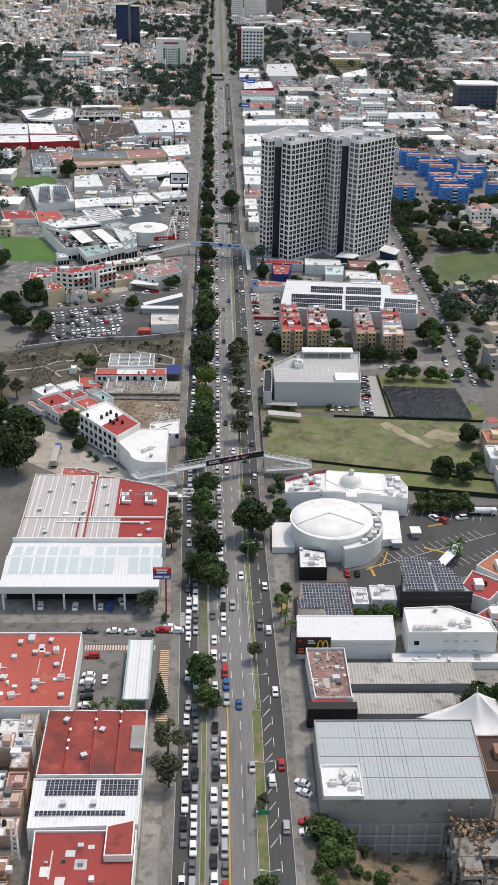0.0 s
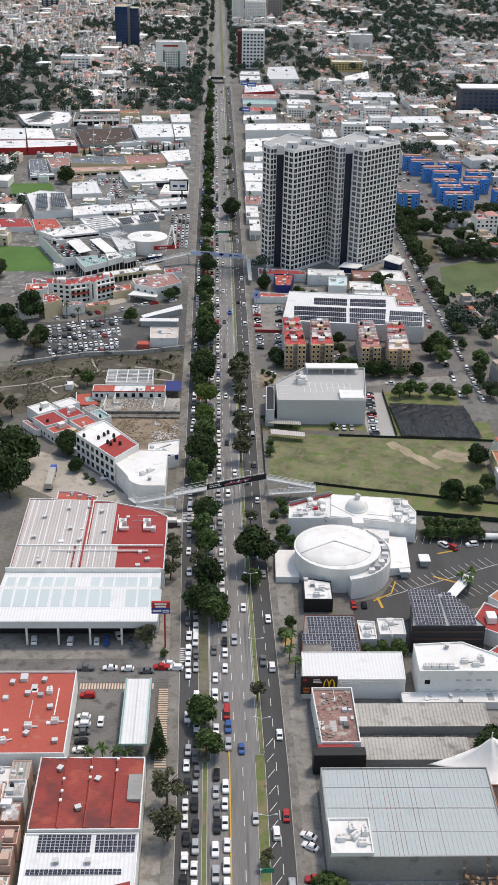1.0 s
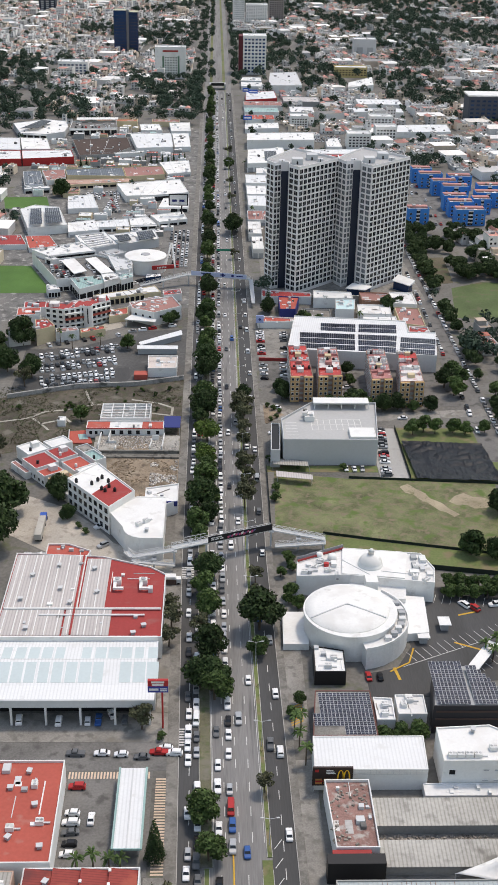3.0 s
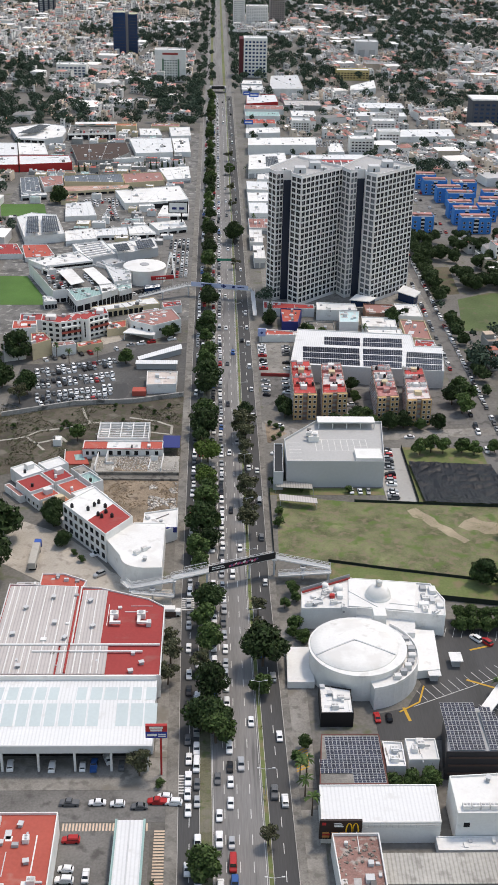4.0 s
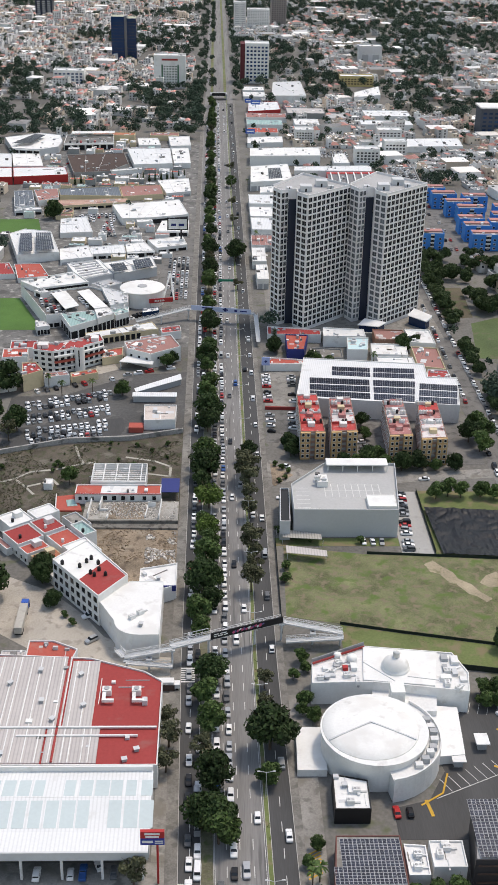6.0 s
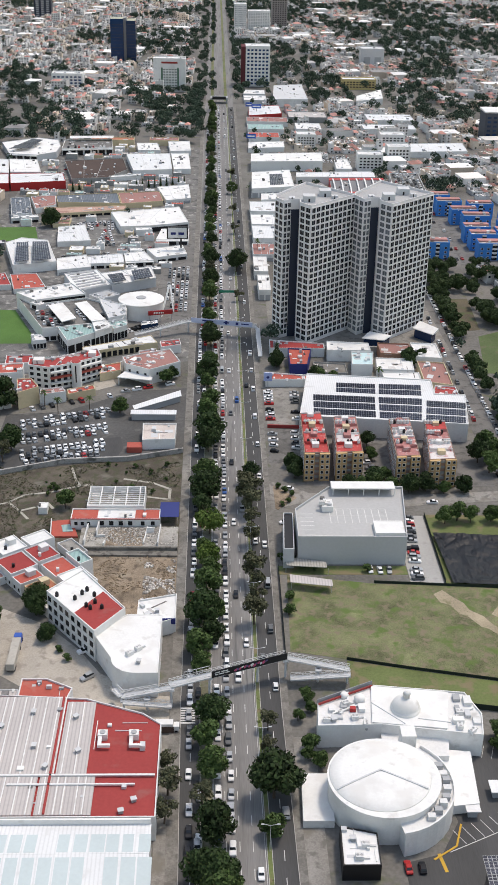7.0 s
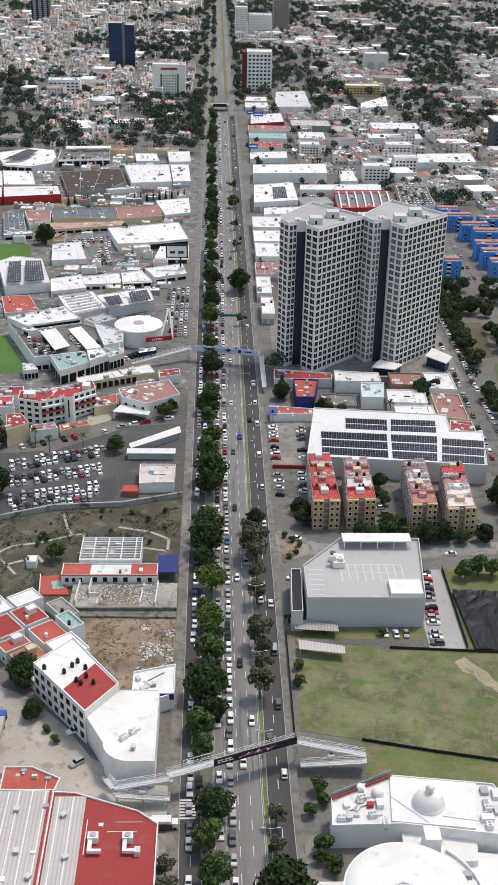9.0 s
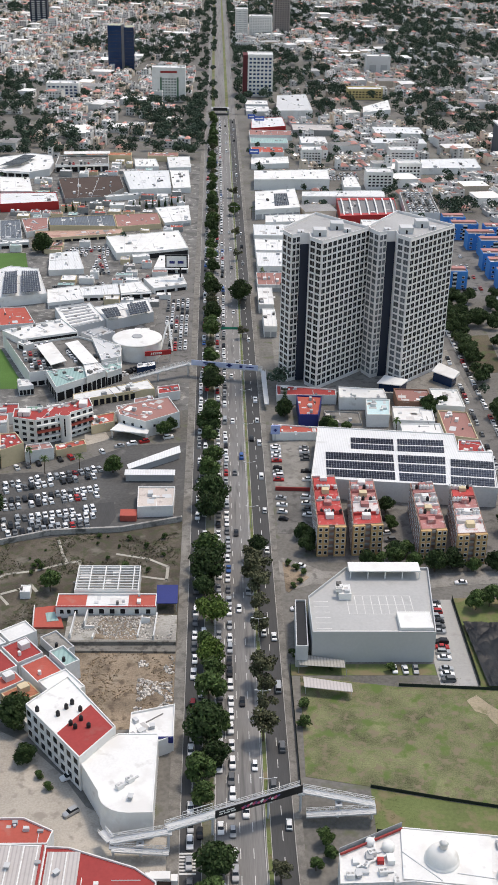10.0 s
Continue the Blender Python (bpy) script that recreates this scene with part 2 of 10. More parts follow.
def windows(parent, p0, p1, z0, floors, storey, n, w=1.4, h=1.3, frame_mat=None, pane_mat=None, name="window"):
    """Rows of windows along the wall from p0 to p1 (its outside lies to the right of that way)."""
    me = window_mesh(w, h, frame_mat, pane_mat)
    a, b = Vector((*p0, 0)), Vector((*p1, 0))
    d = b - a
    rz = math.atan2(d.y, d.x)
    for k in range(floors):
        for i in range(n):
            p = a + d * ((i + 0.5) / n)
            shared(name, me, parent, (p.x, p.y, z0 + k * storey), rz)


def block(name, pts, h, wall, roof, label, category="building", parapet=0.6, group="", base=0.0, thick=0.3):
    """A building with walls, parapet and a flat roof of its own."""
    c = centre(pts)
    TAKEN.append((min(p[0] for p in pts) - 3, min(p[1] for p in pts) - 4, max(p[0] for p in pts) + 3, max(p[1] for p in pts) + 4))
    t = thing(name, (c[0], c[1], base), label, category, group)
    bm = bmesh.new()
    ins = shell(bm, pts, base, base + h + parapet, base + h, thick)
    part("wall", bm, wall, t)
    bm = bmesh.new()
    prism(bm, inset(pts, thick + 0.004), base + h - 0.25, base + h)
    part("roof", bm, roof, t)
    ROOFS.append((pts, base + h, name))
    if group == "commercial buildings":
        dress_roof(t, pts, base + h)
    return t


DRESS = random.Random(77)
ROOFS = []
CYPRESS = []


def dress_roof(t, pts, z):
    """Skylight strips, vents and plant boxes on a large flat roof."""
    a, b, c, d = [Vector((*p, 0)) for p in (pts + pts[-1:])[:4]]
    for k in range(DRESS.randint(4, 8)):
        u, v = DRESS.uniform(0.12, 0.88), DRESS.uniform(0.12, 0.88)
        p = a.lerp(b, u).lerp(d.lerp(c, u), v)
        bm = bmesh.new()
        if DRESS.random() < 0.5:
            w, l, hh = 0.9, DRESS.uniform(4, 9), 0.15
            box(bm, p.x - w, p.y - l / 2, z, p.x + w, p.y + l / 2, z + hh)
            part("skylight", bm, DRESS.choice((TRANSLUCENT, GREY, GREY_SHEET)), t, "long roof light strip")
        else:
            w, l, hh = DRESS.uniform(0.7, 1.8), DRESS.uniform(0.7, 1.8), DRESS.uniform(0.7, 1.6)
            box(bm, p.x - w, p.y - l, z, p.x + w, p.y + l, z + hh)
            part("plant_box", bm, DRESS.choice((GREY, WHITE_DIRTY, GREY_LIGHT)), t, "rooftop plant box")


TAKEN = [(28, 684, 121, 765), (-26, 100, 26, 3200), (-60, 680, -20, 760), (-140, 1684, -88, 1710)]


def is_free(x, y, r=5.0):
    return not any(a - r < x < c + r and b - r < y < d + r for a, b, c, d in TAKEN)


def in_sight(x, y):
    """Inside the strip of the western yards that the avenue view takes in."""
    return x > -0.2 * (y - 180) - 8


def patch(name, pts, z, material, label, category="ground", thick=0.0):
    """A piece of ground: a slab that stands proud of the soil."""
    bm = bmesh.new()
    prism(bm, pts, -0.4, z)
    return tagged(finish(name, bm, material), label, category, kind="structure")

# ---- ground, roads and plots ----
def shift(y):
    """How far the avenue bends aside along its way."""
    return 2.2 * min(1.0, max(0.0, (400 - y) / 140))


def strip(name, xl, xr, y0, y1, z, material, label, category="road", zlow=-0.4):
    ys = sorted({y0, y1, *[y for y in (260, 280, 300, 320, 340, 360, 380, 400) if y0 < y < y1]})
    pts = [(xr + shift(y), y) for y in ys] + [(xl + shift(y), y) for y in ys[::-1]]
    bm = bmesh.new()
    prism(bm, pts, zlow, z)
    return tagged(finish(name, bm, material), label, category, kind="structure")


PIT = (25.5, 150.0, 92.0, 219.3)
bm = bmesh.new()
xs, ys = (-4500, PIT[0], PIT[2], 4500), (-1500, PIT[1], PIT[3], 4900)
for i in range(3):
    for j in range(3):
        if (i, j) != (1, 1):
            bm.faces.new([bm.verts.new((x, y, 0)) for x, y in rect(xs[i], ys[j], xs[i + 1], ys[j + 1])])
bmesh.ops.remove_doubles(bm, verts=bm.verts, dist=0.01)
tagged(finish("ground", bm, EARTH), "dusty grey-brown city ground with patches of weeds", "ground", kind="structure")

strip("road", -11.3, 18.3, 120, 3000, 0.05, ASPHALT, "wide grey asphalt avenue with several lanes", "road")
strip("road_right", 12.15, 18.28, 121, 1380, 0.062, ASPHALT_DARK, "dark asphalt side lanes beside the planted median", "road")
strip("road_left", -11.28, -5.75, 121, 900, 0.062, ASPHALT_DARK, "dark asphalt side lanes under the street trees", "road")
WORN_PAVING = mat("worn_pavement", (0.20, 0.19, 0.172), var=0.6, scale=0.8, stain=(0.14, 0.133, 0.12), stain_at=0.5)
strip("pavement_left", -14.6, -11.3, 120, 1400, 0.2, WORN_PAVING, "worn concrete pavement along the avenue", "pavement")
strip("pavement_right", 18.3, 20.6, 120, 1400, 0.2, WORN_PAVING, "worn concrete pavement along the avenue", "pavement")
strip("median", 11.0, 12.1, 265, 1400, 0.24, GRASS, "narrow raised median with thin grass", "median")
strip("median_grass", 9.6, 12.1, 120, 264, 0.24, GRASS, "raised median with patchy grass", "median")
strip("tree_strip", -5.7, -2.6, 262, 1400, 0.24, mat("verge", (0.135, 0.13, 0.085), var=0.7, scale=0.8, stain=(0.09, 0.115, 0.045), stain_at=0.54, stain2=(0.18, 0.165, 0.135), stain2_at=0.54, bump=0.6), "raised planted strip under street trees", "median")
strip("median_far", -5.7, -2.6, 1415, 3000, 0.24, GRASS, "planted strip along the far avenue", "median")
strip("median_far", 9.0, 12.1, 1415, 3000, 0.24, GRASS, "planted strip along the far avenue", "median")
strip("tree_strip_narrow", -4.6, -3.5, 120, 261.5, 0.24, GRASS, "narrow raised strip between the lanes", "median")
for xl in (-5.85, -2.6, 10.85, 12.1):
    strip("kerb", xl, xl + 0.15, 262 if xl < 0 else 265, 1380, 0.26, KERB, "pale concrete kerb of the planted strip", "kerb")
for xl in (-4.75, -3.5, 9.45, 12.1):
    strip("kerb", xl, xl + 0.15, 120, 261, 0.26, KERB, "pale concrete kerb of the planted strip", "kerb")
for xl in (-11.45, 18.3):
    strip("kerb", xl, xl + 0.15, 120, 1380, 0.23, KERB, "pale concrete kerb of the pavement", "kerb")
strip("median_divider", 2.35, 2.75, 120, 268, 0.30, YELLOW, "low yellow-painted concrete lane divider", "divider")

bm = bmesh.new()
for x, y0, y1 in ((0.75, 270, 1380), (4.15, 270, 1380), (7.5, 270, 1380), (6.1, 130, 270), (15.2, 150, 1380), (-8.5, 150, 900), (-0.4, 130, 262)):
    y = y0
    while y < y1:
        s = shift(y)
        box(bm, x + s - 0.09, y, 0.04, x + s + 0.09, y + 3.5, 0.072)
        y += 9.0
for x in (-2.2, 10.5):
    for y in range(270, 1380, 10):
        s0, s1 = shift(y), shift(y + 10)
        prism(bm, [(x + s0 - 0.06, y), (x + s0 + 0.06, y), (x + s1 + 0.06, y + 10), (x + s1 - 0.06, y + 10)], 0.04, 0.07)
for i in range(10):
    y = 212 + i * 6.2
    prism(bm, [(14.8, y), (15.0, y), (17.0, y + 3.2), (16.8, y + 3.2)], 0.05, 0.075)
for x0, x1, y in ((-13.6 + 2, -9.0 + 2, 391), (-13.6 + 2, -9.0 + 2, 306)):
    for k in range(7):
        box(bm, x0, y + k * 1.1, 0.05, x1, y + k * 1.1 + 0.55, 0.078)
tagged(finish("road_marking", bm, LINE), "worn white lane dashes, edge lines and crossings on the asphalt", "road marking", kind="structure")

# side streets and plots
patch("street_curving", [(-120, 478), (-56, 440), (-44, 426.5), (-36.4, 414.5), (-27, 408.5), (-21, 404), (-11.4, 403), (-11.4, 387), (-20, 388.2), (-30.3, 393.5),
                         (-42.9, 400.4), (-60.2, 408.5), (-85, 428), (-120, 452)][::-1], 0.055, PALE_STREET, "pale worn side street that curves into the avenue", "road")
patch("planted_triangle", [(22.0, 536.3), (22.2, 517.2), (23.2, 516.4), (31.0, 525.9)], 0.16, DIRT, "triangular planted bed of bare earth", "planting bed")
patch("street_west", rect(-150, 296, -9.3, 307.5), 0.055, ASPHALT_OLD, "worn grey side street", "road")
patch("street_cross", [(18.3, 514), (32, 522), (70, 519), (135, 527), (135, 534.5), (72, 528), (36, 530), (30, 535), (18.3, 541)], 0.056, CONCRETE, "pale concrete side street", "road")
patch("street_east", [(113, 480), (125, 480), (126, 600), (125, 640), (125.5, 760), (128, 1150), (118, 1150), (116.5, 760), (115.5, 650), (113, 600)], 0.055, ASPHALT_OLD, "narrow grey side street lined with parked cars", "road")
patch("store_forecourt", rect(-75, 307.6, -12.5, 320), 0.06, CONCRETE, "stained concrete forecourt with parking bays", "paving")
patch("car_park_west", rect(-39, 259, -16.6, 295.8), 0.06, ASPHALT_OLD, "grey asphalt car park", "paving")
patch("yard_west", rect(-17.2, 150, -9.1, 258.8), 0.07, CONCRETE, "stained concrete strip beside the avenue", "paving")
patch("side_yard", rect(-16.8, 320.2, -12.6, 386), 0.06, CONCRETE, "worn concrete strip beside the avenue", "paving")
patch("club_car_park", [(46, 327), (64, 327), (66, 331), (112, 340), (112, 385), (70, 386), (58, 372), (62, 352), (56, 341), (46, 338)], 0.06, ASPHALT_DARK,
      "dark asphalt car park with white bays", "paving")
patch("field", [(22.6, 425.5), (40, 421.5), (60, 416.5), (112, 405), (112, 461.5), (70, 464), (54, 464.5), (24, 470)], 0.07, FIELD, "empty plot of patchy mown grass", "field")
patch("field_edge", [(39.5, 404.5), (112, 391), (112, 404.3), (60, 415.9), (40, 420.8)], 0.06, GRASS, "rough grass verge behind a fence", "field")
patch("field_path", [(73.5, 458), (77, 460.5), (80, 456), (83, 452.5), (84, 448.5), (88, 445), (90, 440.5), (93.5, 436), (91, 434), (88.5, 437.5), (86, 439), (83, 444.5), (80.5, 446), (78, 451.5), (75, 453)][::-1], 0.085, mat("pale_earth", (0.34, 0.285, 0.20), var=0.45, scale=0.5, stain=(0.21, 0.19, 0.11), stain_at=0.56), "pale bare trodden earth across the grass", "field")
patch("field_bare", [(91, 446), (94, 443), (97.5, 443.5), (100, 440.5), (105, 441), (108, 445), (106, 449), (101, 450), (98, 453), (94, 450.5)], 0.085, mat("pale_earth", (0.34, 0.285, 0.20)), "pale bare patch in the grass", "field")
patch("grey_car_park", rect(66.9, 465, 78.5, 512), 0.06, mat("light_concrete", (0.37, 0.365, 0.35), var=0.2, scale=0.4, stain=(0.28, 0.275, 0.26), stain_at=0.6), "pale concrete parking strip", "paving")
patch("grey_apron", rect(21, 470.3, 66.7, 475.9), 0.05, GRASS, "narrow weedy strip in front of the grey building", "ground")
patch("tarp_plot", [(79.2, 464.6), (122, 459), (122, 512), (79.2, 513)], 0.05, GRASS, "grassy plot round a sheeted pit", "ground")
patch("lot_north", [(22.1, 591.5), (36, 592.5), (38.4, 636.5), (21.4, 633.5)], 0.06, CONCRETE, "pale concrete car park", "paving")
patch("lot_south", [(21.4, 556.4), (38, 554.4), (35.5, 589), (22.1, 589.7)], 0.06, ASPHALT_OLD, "grey asphalt car park", "paving")
patch("apartment_yard", rect(38.5, 536, 112, 579), 0.05, ASPHALT_OLD, "grey asphalt yard between apartment blocks", "paving")
patch("dealer_lot_west", [(-95, 545), (-63.6, 556.5), (-37.4, 558.8), (-14.7, 566), (-14.7, 634), (-40, 630), (-70, 606), (-95, 603)], 0.05, mat("storage_asphalt", (0.085, 0.084, 0.082), var=0.55, scale=0.3, stain=(0.15, 0.145, 0.14), stain_at=0.57), "worn grey asphalt car storage yard", "paving")
patch("storage_dark", [(-92, 546), (-61, 553.4), (-43.2, 558), (-40.2, 569), (-42, 580.5), (-92, 568)], 0.062, ASPHALT_DARK, "dark asphalt car storage bays", "paving")
patch("waste_plot", [(-110, 478), (-70, 492), (-14.7, 494), (-14.7, 565), (-37.4, 557.5), (-63.6, 555.2), (-110, 538)], 0.04, WASTE, "overgrown waste ground with weeds and rubble", "ground")
patch("dirt_plot", [(-46, 455), (-34, 445), (-14.7, 446), (-14.7, 484), (-47.5, 483)], 0.05, DIRT, "bare earth plot strewn with rubble", "ground")
patch("tower_plaza", [(28, 684), (121, 684), (119, 760), (28, 770)], 0.06, CONCRETE, "pale concrete forecourt of the towers", "paving")
patch("sports_field", [(133, 655), (185, 650), (188, 716), (160, 718), (140, 706)], 0.05, mat("dull_lawn", (0.085, 0.12, 0.045), var=0.5, scale=0.3, stain=(0.13, 0.115, 0.07), stain_at=0.55, bump=0.6), "green sports field", "field")
patch("ball_infield", [(160, 652), (186, 651), (188, 675), (170, 672)], 0.07, DIRT, "reddish earth corner of the sports field", "field")
patch("pitch_west", [(-150, 876), (-118.3, 878), (-124.6, 911), (-156, 909)], 0.05, LAWN, "green football pitch", "field")
patch("pitch_small", [(-125, 690), (-92.6, 691), (-112.5, 742), (-140, 742)], 0.05, LAWN, "green artificial turf pitch", "field")
patch("commercial_yards", [(-130, 640), (-14.7, 668), (-14.7, 1172), (-150, 1172), (-152, 925), (-130, 860)], 0.03, mat("yard_asphalt", (0.16, 0.157, 0.15), var=0.6, scale=0.5, stain=(0.33, 0.32, 0.30), stain_at=0.54, stain2=(0.09, 0.088, 0.085), stain2_at=0.52), "worn dark asphalt yards between commercial buildings", "paving")
patch("dealer_forecourt", [(-62, 690), (-14.7, 700), (-14.7, 890), (-34, 890), (-34, 800), (-36, 756), (-62, 730)], 0.055, ASPHALT_OLD, "worn asphalt forecourt crowded with cars", "paving")
patch("shed_yard", rect(37, 252.5, 90, 284), 0.05, CONCRETE, "grey yard between low sheds", "paving")
patch("service_apron", rect(20.7, 215, 27.5, 300), 0.06, CONCRETE, "broken concrete apron with parked cars", "paving")
patch("club_front", rect(20.7, 308, 27, 385), 0.06, CONCRETE, "worn concrete forecourt with yellow hatching", "paving")

# ---- buildings along the west side ----
def slope_roof(name, x0, x1, y0, y1, z0, z1, thick, material, parent, label=""):
    bm = bmesh.new()
    v = [bm.verts.new(p) for p in ((x0, y0, z0 - thick), (x1, y0, z0 - thick), (x1, y1, z1 - thick), (x0, y1, z1 - thick),
                                   (x0, y0, z0), (x1, y0, z0), (x1, y1, z1), (x0, y1, z1))]
    for q in ((0, 3, 2, 1), (4, 5, 6, 7), (0, 1, 5, 4), (1, 2, 6, 5), (2, 3, 7, 6), (3, 0, 4, 7)):
        bm.faces.new([v[i] for i in q])
    return part(name, bm, material, parent, label)


# workshop with a red sheet roof, a white bay with solar panels and a red flat roof
t = thing("workshop", (-31, 225, 0), "long white workshop with a faded red corrugated roof", "building")
bm = bmesh.new()
shell(bm, rect(-44.6, 228.9, -17.4, 254.5), 0, 8.2, 7.6, 0.35)
part("wall", bm, WHITE_DIRTY, t)
for k in range(4):
    xa = -44.2 + k * 6.6
    bm = bmesh.new()
    v = [bm.verts.new(p) for p in ((xa, 229.3, 7.4), (xa + 6.55, 229.3, 7.4), (xa + 6.55, 254.1, 7.4), (xa, 254.1, 7.4), (xa, 229.3, 8.5), (xa + 6.55, 229.3, 7.62), (xa + 6.55, 254.1, 7.62), (xa, 254.1, 8.5))]
    for q in ((0, 3, 2, 1), (4, 5, 6, 7), (0, 1, 5, 4), (1, 2, 6, 5), (2, 3, 7, 6), (3, 0, 4, 7)):
        bm.faces.new([v[n] for n in q])
    part("roof_bay", bm, RED_SHEET, t)
    if k:
        bm = bmesh.new()
        box(bm, xa - 0.1, 229.3, 8.4, xa + 0.14, 254.1, 8.56)
        part("ridge_cap", bm, DARK_RED, t, "dark red ridge cap")
        for yy in ((238.4, 241.6, 246.0), (246.4, 250.0), (249.0, 253.2))[k - 1]:
            bm = bmesh.new()
            box(bm, xa - 0.3, yy - 0.4, 8.4, xa + 0.35, yy + 0.4, 8.85)
            part("ridge_vent", bm, WHITE, t, "small white ridge vent")
bm = bmesh.new()
box(bm, -21.2, 238.5, 7.4, -17.8, 247.5, 8.7)
part("roof_hatch", bm, CONCRETE_WALL, t, "raw concrete roof hatch")
t = block("workshop_annex", [(-44.4, 211.5), (-17.6, 212.5), (-17.6, 228.6), (-45.0, 228.6)], 7.0, WHITE, WHITE_SHEET, "white workshop annex with rows of solar panels", parapet=0.4)
ANNEX = t
t = block("workshop_office", [(-41.5, 192), (-17.8, 192), (-17.8, 211.2), (-42.5, 211.2)], 6.4, WHITE, DARK_RED, "white workshop office with a dark red flat roof", parapet=0.5)
t = block("roof_storey", [(-25.0, 201.5), (-18.3, 201.5), (-18.3, 213), (-25.0, 211)], 1.9, WHITE, DARK_RED, "low white rooftop storey with a red roof", parapet=0.15, base=6.45)

t = block("red_roof_shop", [(-66, 256.8), (-38.9, 256.8), (-39.3, 292), (-70, 292)], 6.8, WHITE, ORANGE_ROOF, "shop with a faded red flat roof and white parapet", parapet=0.7)

# canopy in the car park
t = thing("parking_canopy", (-21.4, 278, 0), "white canopy with pale green edges over a car park", "canopy")
slope_roof("roof", -24.9, -17.9, 264.2, 292.6, 4.1, 4.1, 0.18, WHITE_SHEET, t)
bm = bmesh.new()
for xa in (-25.25, -18.2):
    box(bm, xa, 264, 3.8, xa + 0.55, 292.8, 4.32)
box(bm, -24.7, 263.9, 3.8, -18.2, 264.19, 4.32)
part("edge_trim", bm, TEAL, t, "pale green edge trim")
bm = bmesh.new()
box(bm, -21.7, 264.4, 4.12, -21.3, 292.4, 4.24)
part("ridge", bm, GREY_LIGHT, t)
for yy in (266, 274, 282, 290):
    for xx in (-24.3, -18.7):
        bm = bmesh.new()
        box(bm, xx - 0.12, yy - 0.12, 0.05, xx + 0.12, yy + 0.12, 3.95)
        part("post", bm, STEEL, t)

# big open-fronted store with a white roof
t = thing("open_store", (-42, 329, 0), "large store with a white sheet roof and an open parking front", "building")
bm = bmesh.new()
box(bm, -68.0, 321.5, 0, -17.2, 342.6, 8.2)
part("wall", bm, GREY_LIGHT, t)
# black sheet before the wall paints the shade of the open front
bm = bmesh.new()
box(bm, -67.2, 320.9, 0.08, -18.2, 321.45, 6.0)
part("back_wall", bm, DARK, t, "black sheet painted as shade behind the columns")
for x0, x1, z0, z1, y0, y1 in ((-68.3, -17.0, 8.6, 8.6, 315.2, 321.5), (-68.3, -17.0, 8.6, 9.8, 321.5, 332), (-68.0, -17.0, 9.8, 8.6, 332.05, 342.8)):
    slope_roof("roof_slope", x0, x1, y0, y1, z0 + 0.2, z1 + 0.2, 0.25, WHITE_SHEET, t)
for k in range(13):
    xa = -66.5 + k * 3.9
    if k not in (9,):
        slope_roof("skylight", xa, xa + rng.uniform(2.9, 3.5), 322.6, 331.0, 8.98, 9.94, 0.04, TRANSLUCENT, t, "pale translucent roof sheet")
    if k != 6:
        slope_roof("skylight", xa, xa + rng.uniform(2.6, 3.6), 332.6, 339.0, 9.98, 9.27, 0.04, TRANSLUCENT, t, "pale translucent roof sheet")
bm = bmesh.new()
box(bm, -68.3, 314.6, 6.4, -17.0, 315.15, 8.9)
part("fascia", bm, GREY_LIGHT, t, "long grey fascia board")
for k in range(6):
    xa = -67.4 + k * 9.75
    bm = bmesh.new()
    box(bm, xa, 314.7, 0.05, xa + 0.6, 315.5, 6.4)
    part("column", bm, WHITE_DIRTY, t)
bm = bmesh.new()
box(bm, -68.0, 342.65, 0, -17.2, 343.2, 10.4)
part("parapet", bm, WHITE, t)

# warehouse with a patchwork roof behind it
OUT = [(-67.5, 346), (-16.2, 346), (-16.2, 381.5), (-21.5, 386), (-38, 392.5), (-67.5, 394.5)]
t = block("patchwork_warehouse", OUT, 7.6, WHITE_DIRTY, RED_ROOF, "warehouse with a patchwork of striped sheets and red roofing", parapet=0.5)
for x0, x1, y0, y1 in ((-66.9, -43.5, 361.4, 393.2), (-43.0, -35.0, 361.4, 391), (-66.9, -47.4, 346.8, 360.6), (-46.8, -32.5, 346.8, 360.6)):
    slope_roof("sheet_roof", x0, x1, y0, y1, 8.0, 8.0, 0.35, GREY_SHEET, t, "pale grey ribbed roof sheets")
    x = x0 + 1.4
    while x < x1:
        bm = bmesh.new()
        beam(bm, (x, y0 + 0.2, 8.08), (x, y1 - 0.2, 8.08), 0.3, 0.2)
        part("roof_rib", bm, WHITE_DIRTY, t)
        x += rng.choice((1.9, 2.6, 3.4))
for x0, x1, y0, y1 in ((-44.6, -44.0, 347, 393), (-66.5, -17, 360.6, 361.2), (-55, -22, 357.2, 357.7)):
    bm = bmesh.new()
    box(bm, x0, y0, 8.0, x1, y1, 8.42)
    part("gutter", bm, RED_ROOF if x0 == -44.6 else WHITE_DIRTY, t)

block("small_red_house", [(-58.5, 396.5), (-44, 396.5), (-43, 401), (-51, 405.5), (-58.5, 405.5)], 4.6, WHITE_DIRTY, ORANGE_ROOF, "small house with a bright red flat roof", "house")
block("grey_lean_to", rect(-66.5, 396.6, -59, 402), 3.6, GREY_LIGHT, GREY_SHEET, "low grey shed with a sheet roof", "shed", parapet=0.2)

